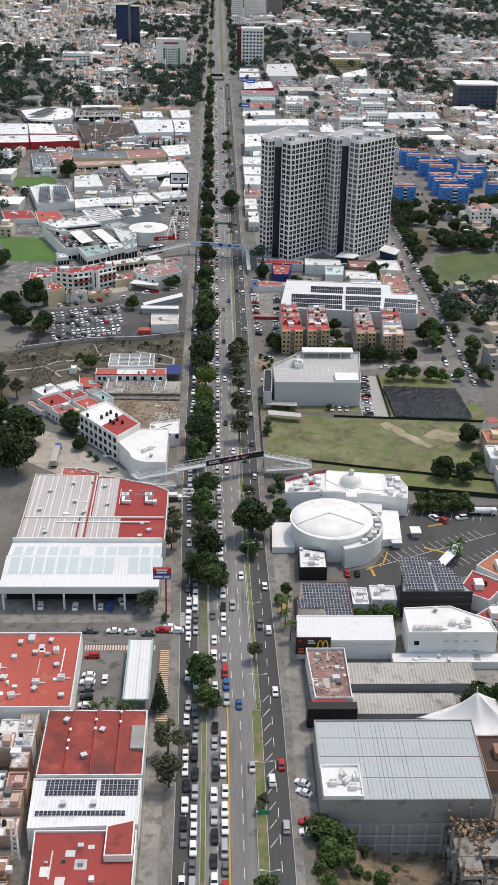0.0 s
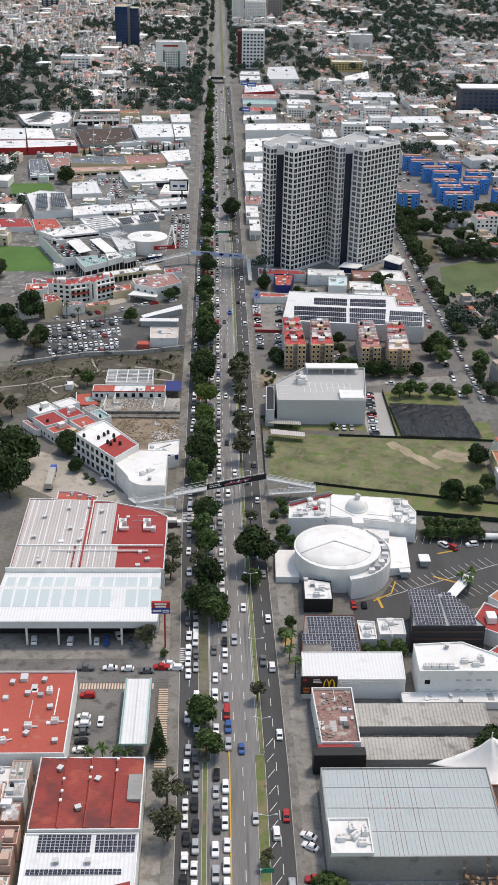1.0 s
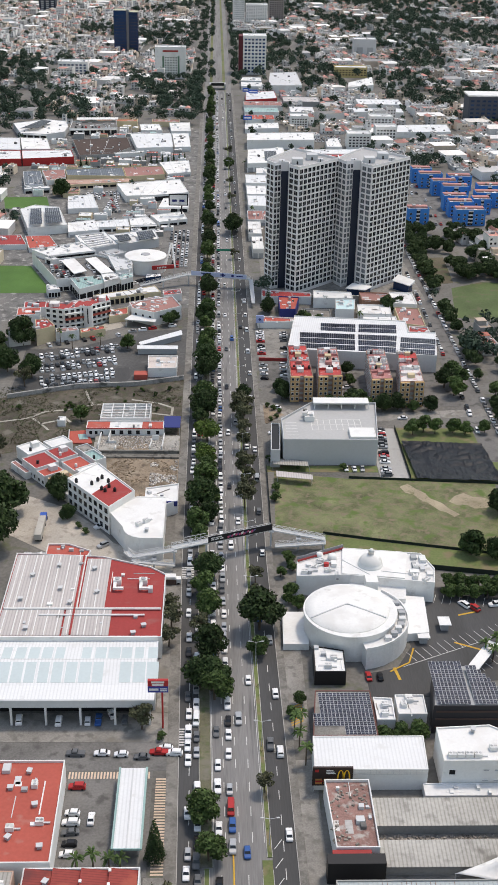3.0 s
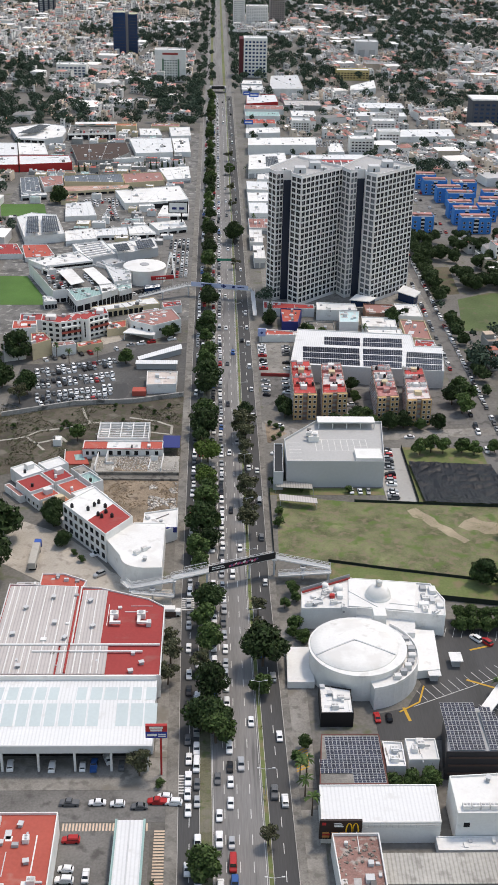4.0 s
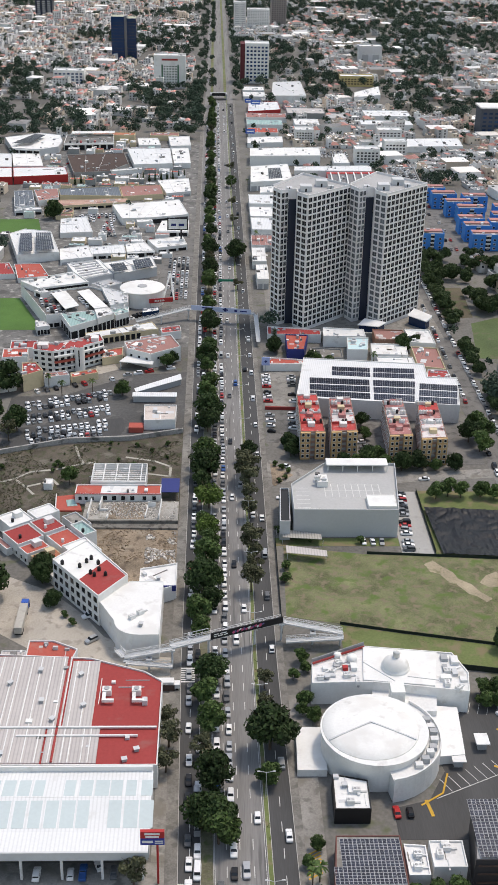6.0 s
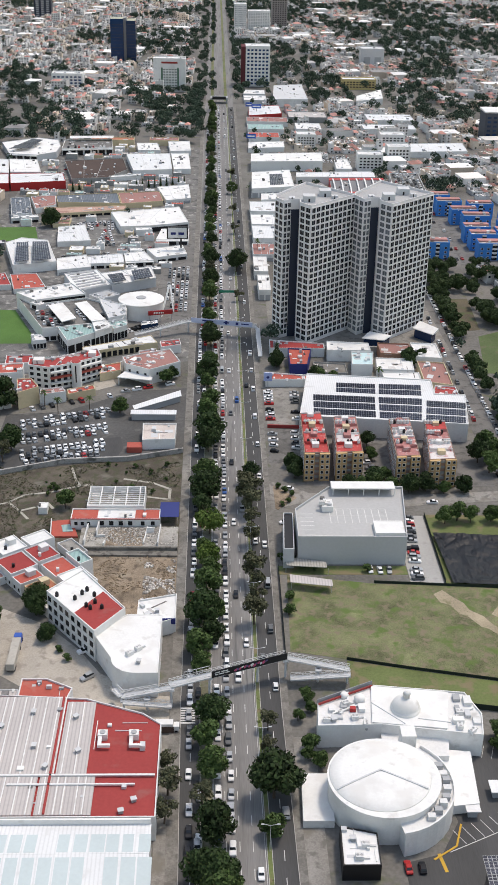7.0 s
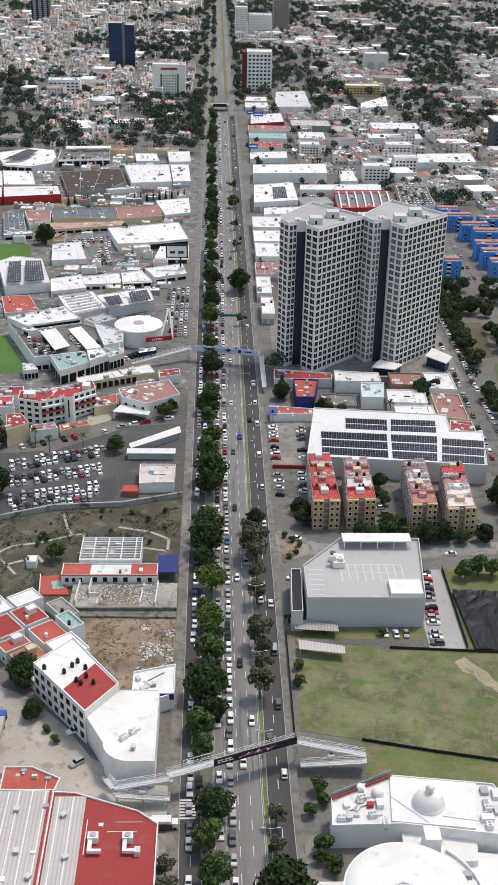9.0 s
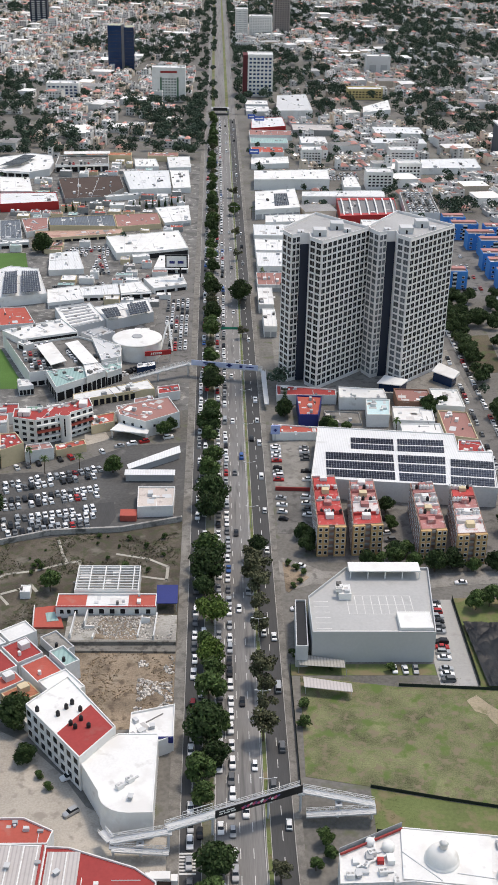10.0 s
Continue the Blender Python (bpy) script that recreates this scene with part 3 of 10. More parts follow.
# white building with a curved corner, and its neighbours
curve = [(-18.0, 433), (-29, 433), (-39, 423)] + [(-32.5 + 14.5 * (1 - math.cos(a)) * 0.55, 410.5 - 7.6 * math.sin(a)) for a in (radians(d) for d in range(0, 91, 15))] + [(-18.1, 403)]
t = block("curved_building", curve, 8.8, WHITE, WHITE, "white building with a curved corner beside the street", parapet=0.25)
APT = [(-55.6, 442.5), (-38.3, 420.3), (-29.6, 432.9), (-45.2, 455.3)]
t = block("white_apartments", APT, 11.2, WHITE, WHITE, "white three-storey apartment block with a part-red roof", parapet=0.5)
p, q = Vector((-55.6, 442.5)), Vector((-38.3, 420.3))
bm = bmesh.new()
prism(bm, [(-45.4, 430.6), (-38.1, 421.2), (-30.3, 432.7), (-37.4, 442.6)], 11.0, 11.26)
part("red_roof", bm, RED_ROOF, t, "bright red sealed roof")
windows(t, (-55.6, 442.5), (-38.3, 420.3), 1.2, 3, 3.5, 8, 2.2, 2.2, WHITE)
t = block("white_annex", [(-26.4, 436.2), (-22.5, 431.5), (-19.0, 433.2), (-13.9, 436), (-13.9, 450), (-26.4, 446.2)], 5.0, WHITE, WHITE, "low white annex with a blue-fronted porch")
bm = bmesh.new()
box(bm, -18.9, 435.2, 3.6, -14.0, 435.7, 5.6)
part("blue_fascia", bm, mat("navy", (0.02, 0.03, 0.16), rough=0.5), t, "navy blue fascia")

u, nv = Vector((0.615, -0.789)), Vector((0.789, 0.615))
corner = Vector((-56.2, 443.3))
hr = random.Random(31)
for a0, a1, b0, b1, h, pp, wm, rm, lab in (
        (0.5, 9.5, 0.6, 8.6, 3.2, 0.4, WHITE_DIRTY, WHITE_DIRTY, "low white house with a stained roof terrace"),
        (11.0, 20.5, 0.8, 11.6, 6.4, 0.5, WHITE, WHITE, "white house with a white sealed roof"),
        (1.0, 10.2, 9.2, 16.2, 4.0, 0.15, CREAM, TILE, "cream house with a clay-tiled roof"),
        (0.0, 9.0, 16.7, 22.6, 4.7, 0.2, WHITE_DIRTY, ORANGE_ROOF, "white house with a faded orange-red roof"),
        (0.0, 10.4, 23.2, 34.4, 5.4, 0.3, WHITE, RED_ROOF, "white house with a wide red sealed roof"),
        (11.4, 20.2, 12.4, 23.0, 5.0, 0.3, WHITE, ORANGE_ROOF, "white house with an orange-red roof terrace"),
        (11.0, 19.6, 23.6, 34.0, 5.8, 0.4, WHITE_DIRTY, RED_ROOF, "two-storey house with a red sealed roof"),
        (20.8, 26.0, 12.6, 22.0, 6.2, 0.8, WHITE_DIRTY, TEAL, "narrow white house with a pale green roof"),
        (-2.6, -0.3, 27.0, 39.0, 2.9, 0.1, WHITE_DIRTY, mat("mauve_roof", (0.33, 0.17, 0.15)), "low lean-to with a dull red roof"),
        (4.0, 13.8, 36.0, 46.0, 5.0, 0.5, WHITE, WHITE, "white house with a white flat roof"),
        (14.4, 24.0, 34.8, 42.0, 5.6, 0.5, WHITE, WHITE_DIRTY, "white house with a stained flat roof"),
        (25.0, 31.0, 24.0, 35.0, 2.6, 0.5, GREY_LIGHT, CONCRETE, "low walled patio house in grey concrete")):
    q = [corner + nv * a - u * b for a, b in ((a0, b0), (a1, b0), (a1, b1), (a0, b1))]
    t = block("house", [tuple(v) for v in q], h, wm, rm, lab, "house", group="houses by the curving street", parapet=pp)
    if a0 < 1.5 and h > 3.5:
        n = max(2, int((b1 - b0) / 2.6))
        windows(t, tuple(q[3]), tuple(q[0]), 1.0, 1, 3, n, 1.3, 1.5, WHITE)
    if hr.random() < 0.3:
        v = corner + nv * (a0 + (a1 - a0) * 0.65) - u * (b0 + (b1 - b0) * 0.6)
        bm = bmesh.new()
        prism(bm, [tuple(v + nv * dx + u * dy) for dx, dy in ((-1.5, -1.3), (1.5, -1.3), (1.5, 1.3), (-1.5, 1.3))][::-1], h - 0.05, h + 2.0)
        part("roof_room", bm, wm, t)
    if hr.random() < 0.6:
        v = corner + nv * (a0 + (a1 - a0) * 0.3) - u * (b0 + (b1 - b0) * 0.35)
        bm = bmesh.new()
        tube(bm, v.x, v.y, h - 0.02, h + 1.3, 0.55, n=12)
        part("water_tank", bm, BLACK if hr.random() < 0.6 else WHITE, t)
# red-paved court beside the villa
t = thing("red_court", (-57, 501, 0), "red-paved garden court with a drained green pool", "courtyard")
bm = bmesh.new()
prism(bm, [(-61.4, 495), (-51.6, 495), (-55.1, 507.6), (-62.4, 506.2)], 0, 0.7)
part("paving", bm, ORANGE_ROOF, t, "faded red paving")
bm = bmesh.new()
prism(bm, [(-57.4, 498), (-53.6, 498.6), (-55.6, 503.6), (-58.6, 503)], 0.4, 0.85)
part("pool", bm, TEAL, t, "drained pale green pool")
bm = bmesh.new()
beam(bm, (-61.6, 494.9, 0.9), (-62.6, 506.3, 0.9), 0.3, 1.8)
part("side_wall", bm, WHITE_DIRTY, t)
t = block("garden_hut", rect(-68.4, 512.4, -65.0, 516.6), 2.8, WHITE, WHITE, "small white hut on waste ground", "hut", parapet=0.15)
patch("villa_terrace", rect(-50.6, 486.0, -14.8, 500.6), 1.6, mat("pale_slab", (0.36, 0.345, 0.315), var=0.55, scale=0.6, stain=(0.19, 0.18, 0.14), stain_at=0.55), "cracked pale concrete terrace of the villa", "paving")
patch("terrace_earth", [(-41, 487), (-27.5, 486.8), (-26.5, 499.6), (-40, 500.2)], 1.63, DIRT, "bare earth court inside the ruined terrace", "ground")
t = thing("ruined_wall", (-38, 493, 1.6), "broken white wall stumps on a cracked terrace", "ruin")
for a, b, h in (((-48.6, 487.4), (-48.2, 500), 2.2), ((-44.6, 493), (-44.2, 500.4), 2.8), ((-44.6, 493), (-41.5, 493.2), 1.2), ((-27.2, 488), (-26.2, 500), 1.0), ((-22.0, 486.6), (-21.4, 500.2), 1.8), ((-26.4, 496), (-23.6, 496.2), 2.4), ((-41.6, 487.2), (-41.4, 489.8), 0.9)):
    bm = bmesh.new()
    beam(bm, (*a, 1.6 + h / 2), (*b, 1.6 + h / 2 - 0.3), 0.35, h)
    part("wall_stump", bm, WHITE_DIRTY, t)
# terrace wall and roofless villa on the waste ground
bm = bmesh.new()
prism(bm, [(-52, 482.2), (-14.8, 481.6), (-14.8, 485.0), (-52, 485.0)], 0, 0.8)
prism(bm, [(-52, 485.1), (-14.8, 485.1), (-14.8, 485.9), (-52, 485.9)], 0, 2.0)
tagged(finish("terrace_wall", bm, mat("old_stone_wall", (0.19, 0.18, 0.16), var=0.5, scale=0.9, stain=(0.09, 0.085, 0.075), stain_at=0.5, bump=0.6)), "stepped stained concrete retaining wall", "retaining wall", kind="structure")
t = block("roofless_villa", rect(-49.5, 509, -28, 524.5), 3.2, WHITE_DIRTY, CONCRETE, "abandoned white villa with an open roof frame", parapet=2.6)
for k in range(9):
    bm = bmesh.new()
    box(bm, -49.2, 510.2 + k * 1.65, 5.2, -28.3, 510.5 + k * 1.65, 5.5)
    part("roof_beam", bm, WHITE_DIRTY, t)
for k in range(4):
    bm = bmesh.new()
    box(bm, -45 + k * 4.9, 509.4, 5.5, -44.6 + k * 4.9, 524.2, 5.8)
    part("roof_beam", bm, WHITE_DIRTY, t)
t = block("villa_front", [(-54.8, 501), (-21.8, 501), (-21.8, 508.6), (-54.8, 508.6)], 4.2, WHITE_DIRTY, WHITE_DIRTY, "front wing of the abandoned villa with red coping", parapet=0.6)
for x0, x1 in ((-54.5, -45.0), (-31, -22.1)):
    bm = bmesh.new()
    box(bm, x0, 501.3, 4.2, x1, 508.3, 4.35)
    part("red_roof", bm, ORANGE_ROOF, t, "faded red roof")
bm = bmesh.new()
box(bm, -54.8, 500.7, 4.55, -21.8, 500.98, 4.9)
part("coping", bm, RED_ROOF, t, "faded red coping")
windows(t, (-45, 501), (-31, 501), 1.9, 1, 3, 4, 1.6, 1.9, WHITE, DARK, "arched_opening")
windows(t, (-54, 501), (-47, 501), 1.9, 1, 3, 3, 1.2, 1.6, WHITE, DARK)
windows(t, (-30, 501), (-22.5, 501), 1.9, 1, 3, 2, 1.4, 1.8, WHITE, DARK)
t = thing("blue_canopy", (-18, 510, 0), "navy blue tarpaulin canopy on a frame", "canopy")
slope_roof("roof", -22, -14.8, 504.5, 514.8, 3.6, 4.2, 0.15, mat("navy", (0.02, 0.03, 0.16)), t)
for xx, yy in ((-21.7, 505), (-15.2, 505), (-21.7, 514.3), (-15.2, 514.3)):
    bm = bmesh.new()
    box(bm, xx - 0.1, yy - 0.1, 0, xx + 0.1, yy + 0.1, 3.55)
    part("post", bm, STEEL, t)

# car storage yard: hut and sheds
t = block("yard_office", [(-32, 568), (-18.3, 569), (-18, 584.5), (-32.6, 584.5)], 4.2, WHITE_DIRTY, mat("pale_pink_roof", (0.55, 0.49, 0.45), var=0.3, scale=0.8, stain=(0.42, 0.36, 0.33), stain_at=0.56), "white yard office with a pale flat roof")
bm = bmesh.new()
box(bm, -38.5, 565, 0, -32.2, 570, 2.6)
part("porch", bm, ORANGE_ROOF, t, "low red-roofed porch")
for pts, lab in (([(-38.6, 606.5), (-37.5, 602.2), (-16.7, 617.8), (-17.4, 624.3)], "long white open shed with a mono-pitch roof"),
                 (rect(-39, 597.2, -18.5, 602), "low white open shed")):
    t = thing("open_shed", (*centre(pts), 0), lab, "shed", "sheds of the storage yard")
    bm = bmesh.new()
    prism(bm, pts, 3.0, 3.2)
    part("roof", bm, WHITE_SHEET, t)
    bm = bmesh.new()
    ins = inset(pts, 0.5)
    prism(bm, ins, 0.05, 2.99)
    part("wall", bm, GREY, t)

# white residential complex
def turned(pts):
    """The outline anticlockwise."""
    n = len(pts)
    area = sum(pts[i][0] * pts[(i + 1) % n][1] - pts[(i + 1) % n][0] * pts[i][1] for i in range(n))
    return list(pts) if area > 0 else list(pts)[::-1]


def along(bm, p, q, s0, s1, out, z0, z1, back=0.05, mi=0):
    """A box on the outside of the wall from p to q, between two shares of its length."""
    a, b = Vector((*p, 0)), Vector((*q, 0))
    d = (b - a).normalized()
    o = Vector((d.y, -d.x, 0))
    a0, a1 = a.lerp(b, s0), a.lerp(b, s1)
    prism(bm, [(v.x, v.y) for v in (a0 + o * out, a1 + o * out, a1 - o * back, a0 - o * back)], z0, z1, mi)


def hall(pts, h, wall, roof, label, seams=0, front="", lights=0, parapet=0.4, name="commercial_building"):
    """A low commercial hall: walls, parapet, roof with seams or roof lights, and shutters, glazing or shade-black
    panels in its front.
    """
    pts = turned(pts)
    t = block(name, pts, h, wall, roof, label, parapet=parapet, group="commercial halls")
    a, b, c, d = [Vector((*p, h)) for p in (pts[0], pts[1], pts[-2], pts[-1])]
    for k in range(1, seams):
        u = k / seams
        p, q = a.lerp(b, u), d.lerp(c, u)
        bm = bmesh.new()
        beam(bm, p.lerp(q, 0.04), p.lerp(q, 0.96), 0.22, 0.2)
        part("roof_seam", bm, GREY_LIGHT, t)
    for k in range(lights):
        u0, u1 = (k + 0.3) / lights, (k + 0.7) / lights
        bm = bmesh.new()
        q = [a.lerp(d, u0).lerp(b.lerp(c, u0), 0.12), a.lerp(d, u0).lerp(b.lerp(c, u0), 0.88), a.lerp(d, u1).lerp(b.lerp(c, u1), 0.88), a.lerp(d, u1).lerp(b.lerp(c, u1), 0.12)]
        prism(bm, [(v.x, v.y) for v in q], h - 0.05, h + 0.35)
        part("roof_light", bm, GREY, t, "grey strip roof light")
    p, q = pts[0], pts[1]
    n = max(2, int((Vector(q) - Vector(p)).length / 5.5))
    if front:
        for k in range(n):
            bm = bmesh.new()
            along(bm, p, q, (k + 0.12) / n, (k + 0.88) / n, 0.12, 0.1, h * (0.75 if front == "glazed" else 0.55))
            # "dark" fronts: black panels painted as shaded openings, on a solid wall
            part("glazing" if front == "glazed" else "shutter", bm, {"glazed": GLASS, "dark": DARK, "shutter": GREY}[front], t)
    if front == "glazed":
        bm = bmesh.new()
        along(bm, p, q, 0, 1, 1.4, h * 0.8, h * 0.95)
        part("eaves_board", bm, WHITE, t)
    return t


RES = [(-89.1, 633.6), (-79.0, 630.3), (-67.7, 636.2), (-55.8, 645.8), (-58.5, 655.0), (-71.0, 647.0), (-80.2, 641.4), (-89.6, 642.4)]
t = block("white_residence", RES, 11.2, WHITE, RED_ROOF, "white four-storey residence with red roof terraces", parapet=0.7)
for p, q, n in zip(RES, RES[1:4], (3, 4, 5)):
    windows(t, p, q, 1.2, 4, 2.75, n, 1.9, 1.5, WHITE)
for k, (z, h) in enumerate(((3.4, 0.5), (6.2, 0.5), (8.9, 0.5))):
    for p, q in zip(RES[1:3], RES[2:4]):
        bm = bmesh.new()
        along(bm, p, q, 0.04, 0.96, 1.5, z - 0.3, z + h)
        part("balcony", bm, (WHITE, ORANGE_ROOF, WHITE)[k], t)
bm = bmesh.new()
tube(bm, -66.8, 635.4, 0, 12.8, 2.5, n=28)
part("stair_tower", bm, WHITE, t, "white round stair tower")
bm = bmesh.new()
tube(bm, -66.8, 635.4, 12.8, 12.95, 2.2, n=28)
part("stair_roof", bm, RED_ROOF, t)
bm = bmesh.new()
box(bm, -67.1, 632.82, 3, -66.5, 633.0, 11.5)
part("slit_window", bm, GLASS, t)
for x0, y0, x1, y1 in ((-87, 635.5, -82, 640), (-62, 645, -58.5, 649.5)):
    bm = bmesh.new()
    box(bm, x0, y0, 11.0, x1, y1, 13.2)
    part("roof_room", bm, WHITE, t)
for pts, h, wm, rm, lab in (([(-90.4, 608.2), (-81.9, 615.6), (-86.6, 625.4), (-93.1, 624.2)], 8.0, CREAM, RED_ROOF, "cream rendered block with a red roof"),
                            ([(-81.2, 613.2), (-69.8, 617.1), (-72.1, 622.4), (-81.7, 619.6)], 5.0, WHITE_DIRTY, mat("mauve_roof", (0.33, 0.17, 0.15), var=0.2), "low white wing with a red-brown roof"),
                            ([(-68.8, 618.0), (-57.0, 624.5), (-58.4, 629.0), (-70.2, 623.6)], 3.2, CREAM, ORANGE_ROOF, "low lean-to with an orange-red roof"),
                            ([(-104, 606), (-94, 610), (-96, 626), (-106, 622)], 8.2, WHITE, RED_ROOF, "white residence wing with a red flat roof"),
                            ([(-104, 632), (-92, 634), (-93, 645), (-105, 644)], 7.4, WHITE, ORANGE_ROOF, "white residence wing with an orange-red roof"),
                            ([(-103, 650), (-90, 652), (-91, 662), (-104, 661)], 5.0, WHITE_DIRTY, RED_ROOF, "white house with a red flat roof"),
                            ([(-86.5, 650), (-79, 652), (-80, 661), (-87.5, 660)], 4.4, WHITE_DIRTY, mat("pale_green_roof", (0.20, 0.36, 0.26), var=0.25), "white house with a green sheet roof"),
                            ([(-56.5, 641.0), (-46.8, 646.0), (-47.5, 656.0), (-56.8, 651.5)], 3.8, CREAM, ORANGE_ROOF, "low ochre shop with an orange-red roof"),
                            ([(-38.5, 661.0), (-29.5, 663.5), (-31.0, 672.5), (-39.5, 669.0)], 4.6, WHITE, mat("mauve_roof", (0.33, 0.17, 0.15)), "white house with a red-brown roof"),
                            ([(-28.5, 676.0), (-18.5, 680.0), (-19.5, 688.0), (-29.5, 684.5)], 4.0, WHITE, RED_ROOF, "small white shop with a red roof"),
                            ([(-78, 655), (-69.5, 658), (-70.5, 666), (-79, 664)], 4.0, CONCRETE_WALL, WHITE_DIRTY, "small concrete house with a stained roof")):
    block("side_building", turned(pts), h, wm, rm, lab, parapet=0.5, group="buildings by the residence")
patch("residence_patio", [(-58.4, 629.8), (-48.0, 636.6), (-51.2, 645.7), (-59.5, 641.0)], 0.09, PALE_STREET, "pale paved patio", "paving")
OFF = [(-44.3, 645.8), (-32.5, 638.3), (-18.0, 649.1), (-23.6, 665.7), (-46.5, 654.8)]
t = block("white_office", OFF, 7.2, WHITE, mat("mauve_roof", (0.33, 0.17, 0.15)), "white office with a red-brown roof and white roof units", parapet=0.6)
windows(t, OFF[0], OFF[1], 3.9, 1, 3, 3, 1.4, 1.4, WHITE)
windows(t, OFF[1], OFF[2], 3.9, 1, 3, 2, 1.2, 1.4, WHITE)
for x, y in ((-38, 652), (-31, 648), (-27, 654), (-34, 656)):
    bm = bmesh.new()
    tube(bm, x, y, 7.15, 8.1, 1.1, 0.9, n=14)
    part("roof_unit", bm, WHITE, t, "white rooftop unit")
t = thing("porch_canopy", (-40, 638, 0), "white flat porch canopy on square posts", "canopy")
CAN = [(-48.0, 637.4), (-31.5, 633.8), (-31.0, 637.6), (-44.6, 645.2)]
bm = bmesh.new()
prism(bm, CAN, 3.7, 4.1)
part("roof", bm, WHITE, t)
for p in inset(CAN, 0.6):
    bm = bmesh.new()
    beam(bm, (*p, 0.05), (*p, 3.7), 0.45)
    part("post", bm, WHITE, t)
t = block("long_gallery", [(-66.9, 667.4), (-39.5, 680.1), (-30.6, 682.2), (-34.5, 693.1), (-41.4, 688.8), (-68.2, 675.1)], 4.2, CREAM, WHITE_DIRTY, "long low gallery with a pale stained roof", parapet=0.3)
# black panels on the wall paint the shade inside the bays
for k in range(10):
    bm = bmesh.new()
    along(bm, (-66.9, 667.4), (-39.5, 680.1), (k + 0.15) / 10, (k + 0.85) / 10, 0.1, 0.2, 3.0)
    part("bay_opening", bm, DARK, t)

# car dealership complex
t = block("dealer_hall", turned([(-111.6, 743.7), (-99.9, 731.1), (-72.8, 742.9), (-83.2, 762.0)]), 9.2, WHITE, WHITE, "large white car dealership hall above a parking deck", parapet=0.7)
bm = bmesh.new()
along(bm, (-99.9, 731.1), (-72.8, 742.9), 0.02, 0.98, 0.15, 7.2, 8.8)
part("window_band", bm, GLASS, t, "dark window band")
DECK = turned([(-111.0, 743.2), (-90.7, 693.3), (-66.3, 701.4), (-50.2, 709.0), (-49.0, 726.0), (-72.9, 742.5), (-99.8, 730.7)])
t = block("dealer_deck", DECK, 6.6, WHITE, ASPHALT_OLD, "white-walled roof parking deck crowded with cars", parapet=1.0)
# shade under the deck, painted as black panels
for k in range(7):
    bm = bmesh.new()
    along(bm, (-90.7, 693.3), (-66.3, 701.4), (k + 0.1) / 7, (k + 0.9) / 7, 0.1, 0.4, 2.6)
    part("deck_opening", bm, DARK, t)
t = block("deck_stair", turned([(-101.6, 727.2), (-97.0, 722.6), (-92.8, 725.6), (-97.6, 730.4)]), 3.0, WHITE, WHITE, "white stair head on a parking deck", parapet=0.3, base=6.62)
bm = bmesh.new()
along(bm, (-101.6, 727.2), (-97.0, 722.6), 0.25, 0.8, 0.08, 6.8, 8.9)
part("opening", bm, DARK, t)
for pts, z in (([(-91.5, 723.5), (-84.4, 729.0), (-74.2, 704.3), (-81.1, 698.5)], 9.0), ([(-77.7, 727.6), (-71.6, 731.7), (-58.6, 702.6), (-65.6, 699.6)], 9.0)):
    pts = turned(pts)
    t = thing("deck_canopy", (*centre(pts), 0), "flat white canopy over roof parking", "canopy", "canopies of the dealership")
    bm = bmesh.new()
    prism(bm, pts, z, z + 0.35)
    part("roof", bm, WHITE, t)
    for p in inset(pts, 0.8):
        bm = bmesh.new()
        box(bm, p[0] - 0.2, p[1] - 0.2, 6.6, p[0] + 0.2, p[1] + 0.2, z)
        part("post", bm, STEEL, t)
for pts, h, rm, lab in (([(-83.0, 695.2), (-66.6, 700.6), (-61.4, 688.6), (-75.8, 675.4)], 7.6, TEAL, "open workshop under a pale green ribbed roof"),
                        ([(-57.7, 704.3), (-47.9, 709.0), (-47.3, 701.1), (-53.8, 694.9)], 6.8, TEAL, "small workshop under a pale green ribbed roof"),
                        ([(-65.4, 699.2), (-58.4, 702.4), (-54.6, 694.4), (-62.6, 685.4)], 8.8, WHITE, "white stair block in front of a parking deck"),
                        ([(-96.5, 691.5), (-91.5, 692.0), (-87.6, 684.6), (-94.2, 682.6)], 4.6, WHITE_DIRTY, "small white yard hut")):
    pts = turned(pts)
    t = block("deck_annex", pts, h, WHITE_DIRTY, rm, lab, parapet=0.25, group="annexes of the dealership")
    # shaded bays painted as black panels on closed walls
    for k in range(4):
        for p, q in zip(pts, pts[1:] + pts[:1]):
            if q[0] - p[0] > 3:
                bm = bmesh.new()
                along(bm, p, q, (k + 0.1) / 4, (k + 0.9) / 4, 0.08, 0.3, h * 0.6)
                part("bay_opening", bm, DARK, t)
t = block("service_wing", turned([(-66.0, 741.0), (-49.8, 727.6), (-48.6, 713.0), (-57.6, 707.4)]), 8.0, WHITE, GREY_LIGHT, "white service wing with a grey roof", parapet=0.5)
block("grey_annex", turned([(-72.0, 750.4), (-62.2, 759.5), (-54.6, 751.9), (-65.0, 742.6)]), 6.2, GREY_LIGHT, GREY, "grey annex behind the showroom", parapet=0.4)
t = thing("rotunda", (-42, 737, 0), "round white showroom with a domed roof light", "building")
bm = bmesh.new()
tube(bm, -42, 737, 0, 8.4, 12.2, n=48)
part("wall", bm, WHITE, t)
bm = bmesh.new()
revolve(bm, -42, 737, [(12.7, 8.42), (12.7, 9.0), (12.2, 9.05), (3.0, 9.6)], 48)
part("roof", bm, WHITE, t)
bm = bmesh.new()
tube(bm, -42, 737, 9.5, 10.0, 2.9, 2.6, n=32)
part("roof_light", bm, GREY, t)
